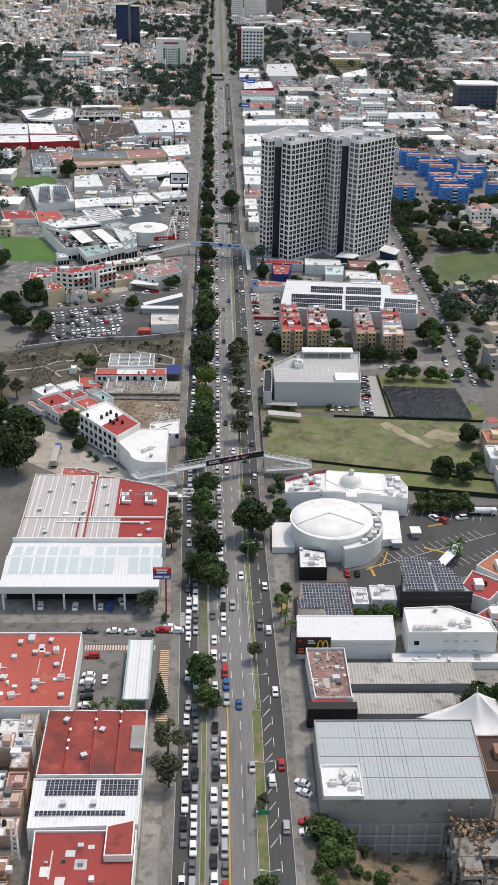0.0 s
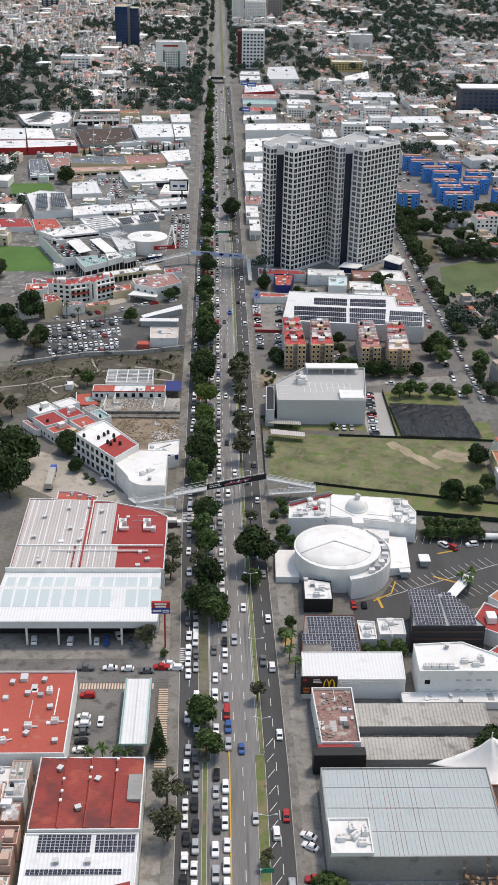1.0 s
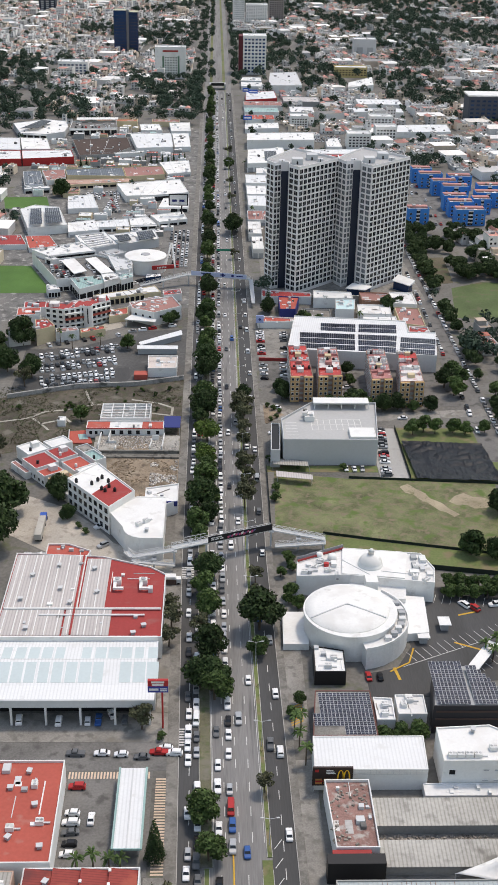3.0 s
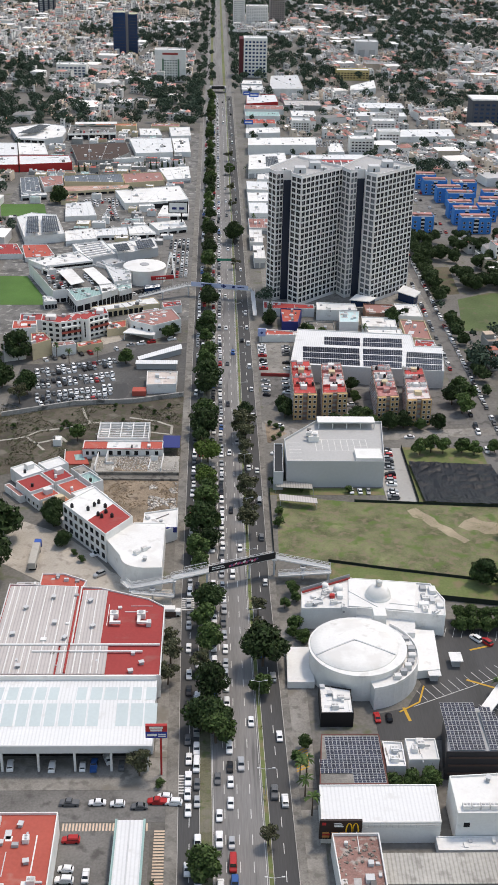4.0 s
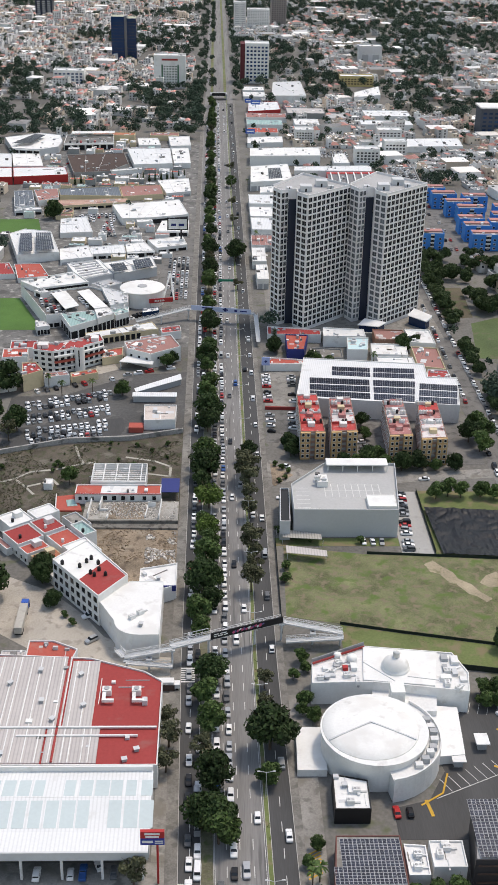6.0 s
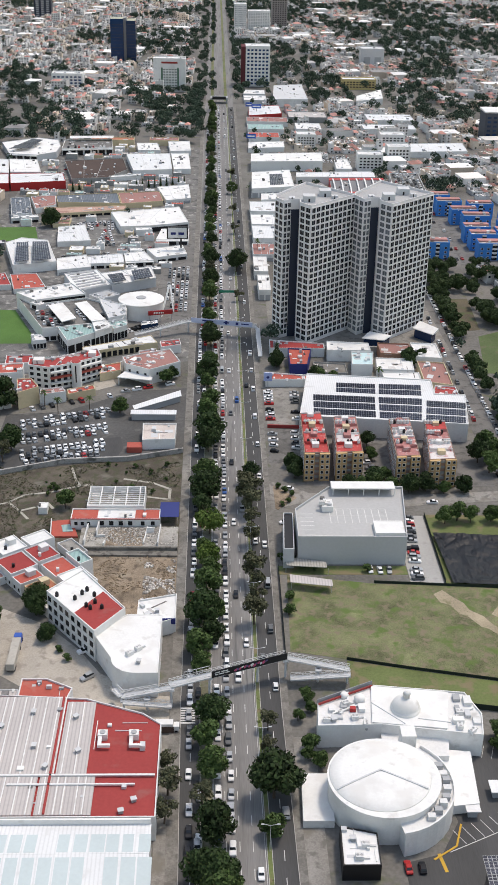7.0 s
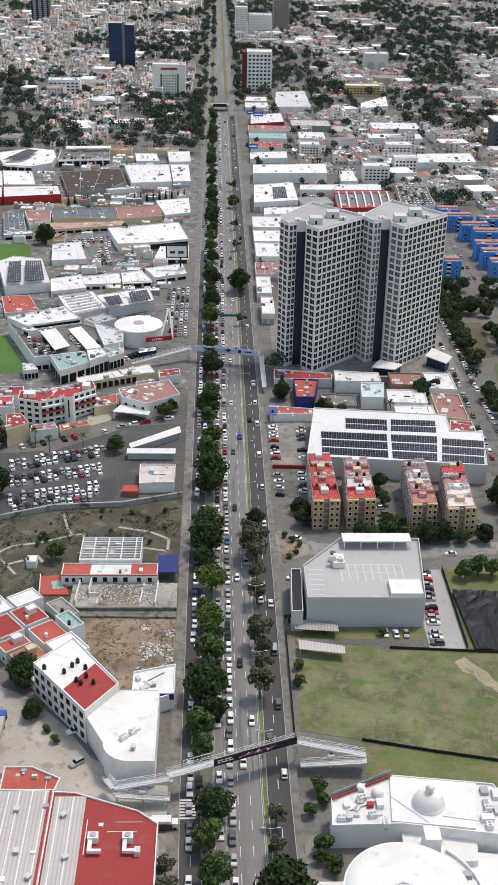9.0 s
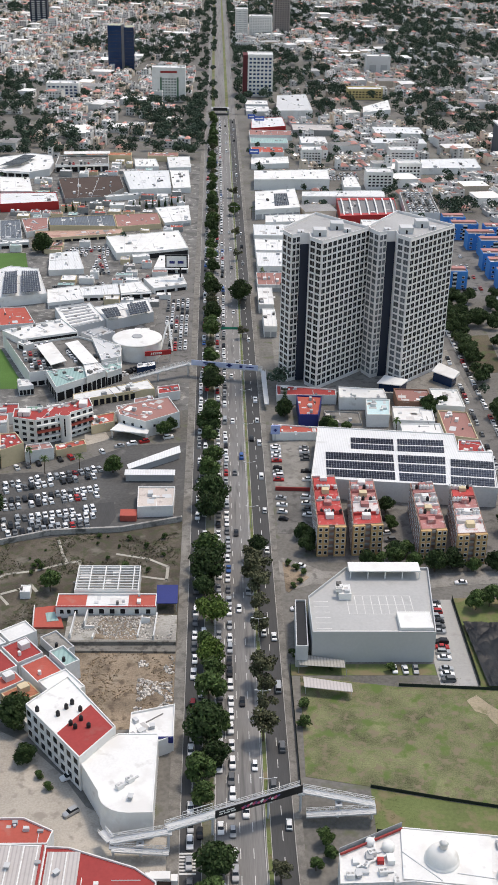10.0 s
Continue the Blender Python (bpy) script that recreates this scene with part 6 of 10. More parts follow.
HOUSE_ROOFS = [mat("house_roof_red", (0.38, 0.14, 0.10), var=0.25, rand=0.25, stain=(0.3, 0.2, 0.17), stain_at=0.58), PALE_ROOF,
               mat("house_roof_tan", (0.45, 0.36, 0.29), var=0.2, rand=0.2), mat("house_roof_grey", (0.34, 0.33, 0.32), var=0.25, rand=0.2)]


def woods(x, y):
    """Where the far quarters give way to dense trees (above 0.12)."""
    v = noise.noise(Vector((x * 0.0065, y * 0.0045, 3.1))) - 0.06
    if x > 175 and 1740 < y < 2260:
        v += 0.3
    if x > 60 and y > 2350:
        v += 0.25
    if 225 < x < 420 and 1800 < y < 2110:
        v += 0.5
    if -95 < x < -14 and 1200 < y < 1462:
        v += 0.7
    if -195 < x < -95 and 1200 < y < 1330:
        v += 0.3
    if -98 < x < -25 and 1720 < y < 1900:
        v += 0.5
    return v


def in_view(y, side):
    """Half the breadth of the city strip that the camera ever overlooks at that distance."""
    return 0.0265 * y + side * (0.222 * y + 35)


def house(m, wall, roof, label, rnd):
    """A two-storey town house: walls with parapet, set-back upper room, windows, door and a water tank stand."""
    t = thing("town_house", (0, 0, 0), label, "house", "town houses")
    w, l, h = rnd.uniform(7, 10), rnd.uniform(9, 13), rnd.uniform(5.2, 6.6)
    bm = bmesh.new()
    shell(bm, rect(-w / 2, -l / 2, w / 2, l / 2), 0, h + 0.7, h, 0.25)
    part("wall", bm, wall, t)
    bm = bmesh.new()
    prism(bm, rect(-w / 2 + 0.26, -l / 2 + 0.26, w / 2 - 0.26, l / 2 - 0.26), h - 0.2, h)
    part("roof", bm, roof, t)
    bm = bmesh.new()
    uw, ul = w * rnd.uniform(0.4, 0.7), l * rnd.uniform(0.3, 0.5)
    x0, y0 = -w / 2 + 0.3, l / 2 - 0.3 - ul
    box(bm, x0, y0, h, x0 + uw, y0 + ul, h + 2.5)
    part("roof_room", bm, wall, t)
    bm = bmesh.new()
    box(bm, x0 - 0.2, y0 - 0.3, h + 2.5, x0 + uw + 0.2, y0 + ul + 0.1, h + 2.7)
    part("roof_slab", bm, roof, t)
    me = window_mesh(1.5, 1.3)
    for x in (-w * 0.25, w * 0.25):
        shared("window", me, t, (x, -l / 2, 3.4))
    shared("window", me, t, (-w * 0.25, -l / 2, 0.9))
    bm = bmesh.new()
    box(bm, w * 0.25 - 0.6, -l / 2 - 0.08, 0, w * 0.25 + 0.6, -l / 2 + 0.02, 2.2)
    part("door", bm, BROWN_ROOF, t, "brown front door")
    bm = bmesh.new()
    tube(bm, w * 0.25, 0, h, h + 1.3, 0.6, 0.55, n=10)
    part("water_tank", bm, BLACK if rnd.random() < 0.6 else WHITE, t, "rooftop water tank")
    t.matrix_basis = m
    return t


rnd = random.Random(21)
lots = []
for side in (-1, 1):
    row, y = 0, 380.0
    while y < 3000:
        ang = radians(10 if side > 0 else -7)
        x = 20.0
        while x < 720:
            px, py = side * x, y + (x - 20) * math.sin(ang) * side * (1 if side > 0 else -1)
            if is_free(px, py) and in_view(py, -1) < px < in_view(py, 1) and rnd.random() < (0.96 if woods(px, py) < 0.12 else 0.2):
                lots.append((px + rnd.uniform(-1, 1), py + rnd.uniform(-1.2, 1.2), ang + rnd.uniform(-0.06, 0.06) + (0 if row % 2 else math.pi * 0)))
            x += rnd.uniform(9.5, 12.5) if int(x / 95) == int((x + 11) / 95) else 21
        row += 1
        y += 13.0 if row % 2 else 19.0
lots.sort(key=lambda p: p[1])
near, far = lots[:56], lots[56:]
protos = []
for k in range(12):
    wi, ri = rnd.choice((0, 0, 0, 1, 1, 2, 3)), rnd.choice((0, 0, 1, 1, 2, 3))
    lab = ("white", "cream", "dusty pink", "bare concrete")[wi] + " two-storey town house with a " + ("red", "pale", "tan", "grey")[ri] + " flat roof"
    x, y, a = near[k]
    protos.append(house(pose(x, y, 0, 0, 0, math.degrees(a)), HOUSE_WALLS[wi], HOUSE_ROOFS[ri], lab, rnd))
for x, y, a in near[12:]:
    copy_thing(rnd.choice(protos), pose(x, y, 0, 0, 0, math.degrees(a)))


class Pile:
    """Faces gathered into one mesh."""
    def __init__(self):
        self.v, self.f, self.m = [], [], []

    def brick(self, m, x0, y0, z0, x1, y1, z1, side, top):
        n = len(self.v)
        self.v += [m @ Vector(p) for p in ((x0, y0, z0), (x1, y0, z0), (x1, y1, z0), (x0, y1, z0), (x0, y0, z1), (x1, y0, z1), (x1, y1, z1), (x0, y1, z1))]
        for q, mi in (((4, 5, 6, 7), top), ((0, 1, 5, 4), side), ((1, 2, 6, 5), side), ((2, 3, 7, 6), side), ((3, 0, 4, 7), side)):
            self.f.append([n + i for i in q])
            self.m.append(mi)

    def hip(self, m, x0, y0, x1, y1, z, rise, side, top):
        """Four walls under a hipped roof with eaves."""
        self.brick(m, x0, y0, 0, x1, y1, z, side, side)
        n, e = len(self.v), 0.4
        k = min(x1 - x0, y1 - y0) * 0.42
        self.v += [m @ Vector(p) for p in ((x0 - e, y0 - e, z), (x1 + e, y0 - e, z), (x1 + e, y1 + e, z), (x0 - e, y1 + e, z), (x0 + k, y0 + k, z + rise), (x1 - k, y0 + k, z + rise), (x1 - k, y1 - k, z + rise), (x0 + k, y1 - k, z + rise))]
        for q in ((4, 5, 6, 7), (0, 1, 5, 4), (1, 2, 6, 5), (2, 3, 7, 6), (3, 0, 4, 7)):
            self.f.append([n + i for i in q])
            self.m.append(top)

    def make(self, name, mats, label, category, parent=None):
        me = bpy.data.meshes.new(name)
        me.from_pydata(self.v, [], self.f)
        for m in mats:
            me.materials.append(m)
        me.polygons.foreach_set("material_index", self.m)
        ob = new(name, me)
        return tagged(ob, label, category, kind="stuff")


FAR_MATS = [mat("far_wall_white", (0.69, 0.675, 0.655), var=0.2, island=0.3), mat("far_wall_cream", (0.64, 0.54, 0.44), var=0.2, island=0.3),
            mat("far_roof_red", (0.46, 0.235, 0.20), var=0.3, island=0.4), mat("far_roof_pale", (0.66, 0.63, 0.59), var=0.25, island=0.35),
            mat("far_roof_grey", (0.36, 0.355, 0.35), var=0.3, island=0.4), GLASS, mat("far_roof_white", (0.80, 0.79, 0.77), var=0.12, island=0.15),
            mat("far_terrace", (0.27, 0.255, 0.235), var=0.4, island=0.4)]
pile = Pile()
for x, y, a in far:
    m = pose(x, y, 0, 0, 0, math.degrees(a))
    w, l, h = rnd.uniform(7, 11.5), rnd.uniform(9, 14), rnd.choice((2.8, 3.0, 5.4, 5.8, 6.0))
    wall = rnd.choice((0, 0, 0, 1))
    if rnd.random() < 0.05:
        w, l, h = rnd.uniform(15, 28), rnd.uniform(14, 22), rnd.uniform(5, 8)
        pile.hip(m, -w / 2, -l / 2, w / 2, l / 2, h, 1.2, wall, rnd.choice((6, 6, 3, 4)))
        continue
    if rnd.random() < 0.015:
        w, l, h = rnd.uniform(12, 18), rnd.uniform(10, 14), rnd.uniform(9, 14)
    pile.brick(m, -w / 2, -l / 2, 0, w / 2, l / 2, 0.4, wall, 7)
    cut = rnd.uniform(-0.2, 0.25) * w
    for x0, x1 in ((-w / 2, cut), (cut, w / 2)):
        y0, y1 = -l / 2 + rnd.choice((0, 0, 0, 2.5)), l / 2 - rnd.choice((0, 0, 2.0, 3.5))
        hh = h + rnd.choice((0, 0, -2.6, 2.4)) * (h > 4)
        roof = rnd.choice((2, 2, 2, 3, 3, 6, 6, 4, 4))
        if roof == 2 and rnd.random() < 0.55:
            pile.hip(m, x0, y0, x1, y1, hh, rnd.uniform(1.0, 2.0), wall, 2)
        else:
            pile.brick(m, x0, y0, 0, x1, y1, hh, wall, roof)
            for e in ((x0, y0, x1, y0 + 0.3), (x0, y1 - 0.3, x1, y1), (x0, y0, x0 + 0.3, y1), (x1 - 0.3, y0, x1, y1)):
                pile.brick(m, e[0], e[1], hh - 0.1, e[2], e[3], hh + 0.6, wall, wall)
            for k in range(rnd.choice((0, 1, 2, 3))):
                bw, bl = rnd.uniform(0.8, 2.6), rnd.uniform(0.8, 3.2)
                bx, by = rnd.uniform(x0 + 0.3, max(x0 + 0.4, x1 - bw - 0.3)), rnd.uniform(y0 + 0.4, y1 - bl - 0.4)
                pile.brick(m, bx, by, hh, bx + bw, by + bl, hh + rnd.uniform(0.7, 2.4), rnd.choice((wall, wall, 4, 7)), rnd.choice((2, 3, 4, 6, 7)))
        n = max(1, int((x1 - x0) / 2.8))
        for k in range(int(max(1, hh // 2.7))):
            for i in range(n):
                if rnd.random() < 0.8:
                    cx = x0 + (i + 0.5) * (x1 - x0) / n
                    pile.brick(m, cx - 0.7, y0 - 0.06, 0.9 + 2.7 * k, cx + 0.7, y0 + 0.01, 2.2 + 2.7 * k, 5, 5)
pile.make("distant_houses", FAR_MATS, "dense far quarters of pale houses with red, grey and white roofs", "houses")

# blue housing estate
def blue_block(x, y, w, l, h):
    t = block("blue_apartment_block", rect(x, y, x + w, y + l), h, BLUE_WALL, mat("estate_roof", (0.25, 0.24, 0.25), var=0.25), "bright blue apartment block with small windows", "building", group="blue housing estate")
    windows(t, (x, y), (x + w, y), 1.3, int(h // 2.8), 2.8, max(3, int(w / 4)), 1.4, 1.2, WHITE_DIRTY)
    # stairwell shade painted as a black panel on the wall
    bm = bmesh.new()
    box(bm, x + w * 0.42, y - 0.12, 0.4, x + w * 0.58, y + 0.02, h - 0.6)
    part("stair_opening", bm, DARK, t)
    for k in range(4):
        bm = bmesh.new()
        box(bm, x + w * 0.42, y - 0.3, 1.9 + k * 2.6, x + w * 0.58, y - 0.13, 2.9 + k * 2.6)
        part("stair_rail", bm, WHITE_DIRTY, t)
    bm = bmesh.new()
    box(bm, x + 0.4, y + l * 0.5, h, x + w - 0.4, y + l - 0.5, h + 0.9)
    part("roof_wall", bm, mat("estate_pink", (0.45, 0.22, 0.2), var=0.25), t)


for x, y, w in ((156.5, 968.6, 15.5), (159.5, 950.9, 18), (165.7, 927.4, 19), (171, 911.2, 19.4), (166.5, 882.9, 17.5), (167.1, 865.2, 17.7), (168, 843.9, 20.7), (134.1, 845.4, 15.3), (186.2, 874.2, 13), (192, 893, 18), (206, 856, 18), (198, 915, 18), (181, 944, 18)):
    blue_block(x, y, w, 11.0, 10.6)
patch("estate_yard", [(132, 832), (205, 838), (205, 985), (150, 985), (150, 860), (132, 858)], 0.05, ASPHALT_OLD, "grey asphalt lanes between blue blocks", "paving")
patch("scrub_field", [(126.5, 712), (143, 716), (146, 768), (128, 766)], 0.05, mat("scrub", (0.105, 0.088, 0.058), var=0.6, scale=0.4, stain=(0.085, 0.105, 0.045), stain_at=0.52, bump=0.5), "worn brown-green field under trees", "field")

# ---- footbridges over the avenue ----
def railing(bm, a, b, h=1.1, step=1.5):
    a, b = Vector(a), Vector(b)
    n = max(2, int((b - a).length / step))
    up = Vector((0, 0, 1))
    for k in (h, h * 0.55, 0.12):
        beam(bm, a + up * k, b + up * k, 0.09)
    for i in range(n + 1):
        p = a.lerp(b, i / n)
        beam(bm, p, p + up * h, 0.07)


def span(t, a, b, width, truss=1.3):
    """Deck with side girders and rails between two points."""
    a, b = Vector(a), Vector(b)
    d = (b - a).normalized()
    s = Vector((d.y, -d.x, 0)).normalized() * width / 2
    bm = bmesh.new()
    beam(bm, a, b, width, 0.35)
    part("deck", bm, GREY_LIGHT, t)
    for k in (-1, 1):
        bm = bmesh.new()
        railing(bm, a + s * k + Vector((0, 0, 0.18)), b + s * k + Vector((0, 0, 0.18)), truss)
        n = max(2, int((b - a).length / 2.2))
        for i in range(n):
            p, q = a.lerp(b, i / n) + s * k, a.lerp(b, (i + 1) / n) + s * k
            z = Vector((0, 0, truss if i % 2 else 0.2)), Vector((0, 0, 0.2 if i % 2 else truss))
            beam(bm, p + z[0], q + z[1], 0.09)
        part("railing", bm, WHITE_DIRTY, t, "pale steel railing")


def column(t, x, y, h, r=0.35):
    bm = bmesh.new()
    tube(bm, x, y, 0, h, r, n=12)
    box(bm, x - 0.9, y - 1.0, h - 0.5, x + 0.9, y + 1.0, h)
    part("column", bm, GREY_LIGHT, t)


t = thing("footbridge", (3, 408, 0), "pale steel footbridge over the avenue with a dark advertising banner", "footbridge")
span(t, (-14.5, 399.5, 7.0), (20.5, 413.5, 7.0), 2.6)
span(t, (20.8, 412.5, 7.0), (39.5, 410.5, 4.2), 2.0)
span(t, (39.5, 408.0, 4.1), (21.5, 408.6, 2.4), 2.0)
span(t, (-14.0, 398.5, 6.9), (-28.5, 397.8, 4.4), 2.0)
span(t, (-28.5, 397.8, 4.4), (-31.0, 401.5, 4.2), 2.0)
span(t, (-28.0, 395.6, 3.9), (-13.8, 395.9, 2.3), 1.8)
for x, y, h in ((-14, 398.6, 6.8), (-2.9, 404.2, 6.8), (11.6, 410.0, 6.8), (20.2, 412.4, 6.8), (38.8, 409.6, 4.0), (30, 410.2, 4.9), (-27.8, 396.8, 4.1), (-21, 397, 4.6)):
    column(t, x, y, h)
dv = Vector((35.0, 14.0, 0)).normalized()
a = Vector((-2.8, 404.0, 7.4)) + Vector((dv.y, -dv.x, 0)) * 1.5
b = a + dv * 24.5
bm = bmesh.new()
beam(bm, a + Vector((0, 0, 1.1)), b + Vector((0, 0, 1.1)), 0.25, 2.3)
ban = part("banner", bm, BLACK, t, "black advertising banner with white and pink shapes")
pink = mat("pink_print", (0.55, 0.10, 0.20), rough=0.5, var=0.4, scale=2)
o = Vector((dv.y, -dv.x, 0)) * 0.14
for k, (s0, s1, z) in enumerate(((1.0, 2.6, 1.55), (3.0, 5.2, 1.55), (1.0, 2.0, 0.85), (2.3, 4.0, 0.85), (4.3, 5.6, 0.85))):
    bm = bmesh.new()
    beam(bm, a + dv * s0 + o + Vector((0, 0, z)), a + dv * s1 + o + Vector((0, 0, z)), 0.03, 0.38)
    part("lettering_bar", bm, WHITE, ban)
r2 = random.Random(3)
for k in range(14):
    bm = bmesh.new()
    s0 = 7.2 + k * 0.75
    z = r2.uniform(0.7, 1.5)
    beam(bm, a + dv * s0 + o + Vector((0, 0, z - 0.3)), a + dv * (s0 + r2.uniform(0.5, 1.0)) + o + Vector((0, 0, z + r2.uniform(-0.1, 0.4))), 0.03, r2.uniform(0.4, 0.9))
    part("printed_shape", bm, (pink, mat("violet_print", (0.14, 0.12, 0.28), var=0.4), pink, WHITE)[k % 4], ban)
bm = bmesh.new()
for k in range(5):
    p = Vector((-10, 401.3, 7.3)) + dv * (k * 2.0) + Vector((dv.y, -dv.x, 0)) * -1.2
    beam(bm, p, p + Vector((0, 0, 2.4)), 0.12)
beam(bm, Vector((-10, 401.3, 9.6)) + Vector((dv.y, -dv.x, 0)) * -1.2, Vector((-10, 401.3, 9.6)) + dv * 8 + Vector((dv.y, -dv.x, 0)) * -1.2, 0.14)
part("empty_frame", bm, STEEL, t, "empty banner frame")

t = thing("footbridge", (3, 705, 0), "pale steel footbridge with a long blue and white banner", "footbridge")
span(t, (-16, 709.5, 6.0), (20.5, 701.5, 6.0), 2.6)
span(t, (-16, 709.0, 6.0), (-43, 696, 3.2), 2.2)
span(t, (21, 700, 5.9), (21.5, 668, 3.0), 2.0)
for x, y, h in ((-15.5, 709, 5.8), (-3.5, 706.5, 5.8), (11.6, 703.4, 5.8), (20.6, 701, 5.8), (21.2, 680, 4), (-30, 702, 4.4)):
    column(t, x, y, h)
dv = Vector((36.5, -8.0, 0)).normalized()
o = Vector((dv.y, -dv.x, 0))
a = Vector((-13.5, 708.8, 6.4)) + o * 1.5
bm = bmesh.new()
beam(bm, a + Vector((0, 0, 1.3)), a + dv * 33 + Vector((0, 0, 1.3)), 0.2, 2.6)
ban = part("banner", bm, mat("lilac_banner", (0.50, 0.55, 0.74), rough=0.5, var=0.15), t, "pale lilac-blue banner")
for s0, s1, z, w in ((6, 12, 1.6, 0.7), (7, 11, 0.8, 0.4), (17.5, 20.5, 1.4, 0.7), (18.4, 19.6, 1.4, 2.0), (24, 25.5, 1.3, 1.4), (27, 31, 1.3, 0.6)):
    bm = bmesh.new()
    beam(bm, a + dv * s0 + o * 0.12 + Vector((0, 0, z)), a + dv * s1 + o * 0.12 + Vector((0, 0, z)), 0.03, w)
    part("lettering_bar", bm, mat("navy", (0.02, 0.03, 0.16)), ban)

# ---- trees ----
def leaf_mesh(name, clumps, count, size, material, seed, flat=0.75):
    """Many small leaves set round the clumps (x, y, z, radius) of a crown."""
    g = np.random.RandomState(seed)
    c = np.array(clumps, float)
    w = c[:, 3] ** 2
    pick = g.choice(len(c), count, p=w / w.sum())
    d = g.normal(size=(count, 3))
    d[:, 2] = d[:, 2] + 0.25
    d /= np.linalg.norm(d, axis=1)[:, None]
    rad = c[pick, 3] * g.uniform(0.72, 1.06, count)
    p = c[pick, :3] + d * rad[:, None] * np.array((1, 1, flat))
    n = d + g.normal(size=(count, 3)) * 0.55
    n /= np.linalg.norm(n, axis=1)[:, None]
    t = np.cross(n, g.normal(size=(count, 3)))
    t /= np.linalg.norm(t, axis=1)[:, None]
    b = np.cross(n, t)
    s = size * g.uniform(0.6, 1.4, count)[:, None]
    v = np.stack([p - t * s, p + b * s * 0.55, p + t * s, p - b * s * 0.55], 1).reshape(-1, 3)
    me = bpy.data.meshes.new(name)
    me.from_pydata(v.tolist(), [], np.arange(count * 4).reshape(-1, 4).tolist())
    me.materials.append(material)
    return me


def trunk_bm(h, r, limbs, spread, seed):
    g = random.Random(seed)
    bm = bmesh.new()
    pts = [Vector((0, 0, 0)), Vector((g.uniform(-.2, .2), g.uniform(-.2, .2), h * 0.3)), Vector((g.uniform(-.4, .4), g.uniform(-.4, .4), h * 0.62))]

    def limb(a, b, r0, r1):
        d = (b - a).normalized()
        s = d.orthogonal().normalized()
        u = d.cross(s)
        rings = [[bm.verts.new(p + (s * math.cos(k) + u * math.sin(k)) * rr) for k in (i * math.pi / 3 for i in range(6))] for p, rr in ((a, r0), (b, r1))]
        for i in range(6):
            bm.faces.new((rings[0][i], rings[0][(i + 1) % 6], rings[1][(i + 1) % 6], rings[1][i]))

    limb(pts[0], pts[1], r, r * 0.8)
    limb(pts[1], pts[2], r * 0.8, r * 0.5)
    for k in range(limbs):
        a = 2 * math.pi * k / limbs + g.uniform(-0.4, 0.4)
        start = pts[1].lerp(pts[2], g.uniform(0.2, 1.0))
        limb(start, Vector((math.cos(a) * spread, math.sin(a) * spread, h * g.uniform(0.6, 0.92))), r * 0.4, r * 0.1)
    return bm


def tree_kind(label, h, spread, clumps, leaves, size, material, seed, thin=False):
    g = random.Random(seed)
    t = thing("tree", (0, 0, -60), label, "tree", "street trees")
    part_trunk = finish("trunk", trunk_bm(h, 0.28, 6, spread * 0.75, seed), BARK)
    part_trunk.parent = t
    cl = []
    for k in range(clumps):
        d = Vector((g.gauss(0, 1), g.gauss(0, 1), g.gauss(0.15, 0.9))).normalized() * g.uniform(0.35, 0.72)
        cl.append((d.x * spread, d.y * spread, h * (0.55 + 0.48 * d.z), spread * g.uniform(0.26, 0.48) * (0.75 if thin else 1)))
    crown = new("crown", leaf_mesh("crown", cl, leaves, size, material, seed))
    crown.parent = t
    return t


TREES = {
    "broad": [tree_kind("broad dark green street tree with a dense crown", 9.5, 5.0, 26, 3400, 0.46, LEAF[0], 1), tree_kind("broad dark green street tree with a dense crown", 8.8, 4.6, 22, 3000, 0.46, LEAF[0], 2)],
    "fresh": [tree_kind("bright green street tree with a leafy crown", 8.2, 4.3, 20, 2500, 0.44, LEAF[1], 3), tree_kind("mid-green street tree with an uneven crown", 9.2, 4.4, 18, 2400, 0.44, LEAF[1], 4)],
    "bright": [tree_kind("bright yellow-green street tree with a full crown", 8.6, 4.6, 22, 2800, 0.42, mat("leaves_bright", (0.085, 0.135, 0.028), rough=0.7, var=0.3, scale=1.2, island=0.4, rand=0.15, spec=0.2), 9)],
    "dry": [tree_kind("sparse grey-green tree with an open crown", 10.0, 4.1, 18, 1400, 0.38, LEAF[2], 5, True), tree_kind("sparse olive tree with thin leaves", 8.8, 3.8, 16, 1200, 0.38, LEAF[2], 6, True)],
    "bush": [tree_kind("low rounded green bush", 2.6, 1.8, 9, 500, 0.26, LEAF[1], 7)],
}
PLANTED = set()


def plant(kind, x, y, s=1.0, z=0.0):
    k = rng.randrange(len(TREES[kind]))
    proto = TREES[kind][k]
    m = pose(x, y, z, 0, 0, rng.uniform(0, 360)) @ Matrix.Diagonal((s * rng.uniform(0.92, 1.08), s * rng.uniform(0.92, 1.08), s, 1))
    if (kind, k) not in PLANTED:
        PLANTED.add((kind, k))
        proto.matrix_basis = m
        return proto
    ob = proto.copy()
    scene.collection.objects.link(ob)
    ob.matrix_basis = m
    for ch in proto.children:
        c = ch.copy()
        scene.collection.objects.link(c)
        c.parent = ob
    return ob


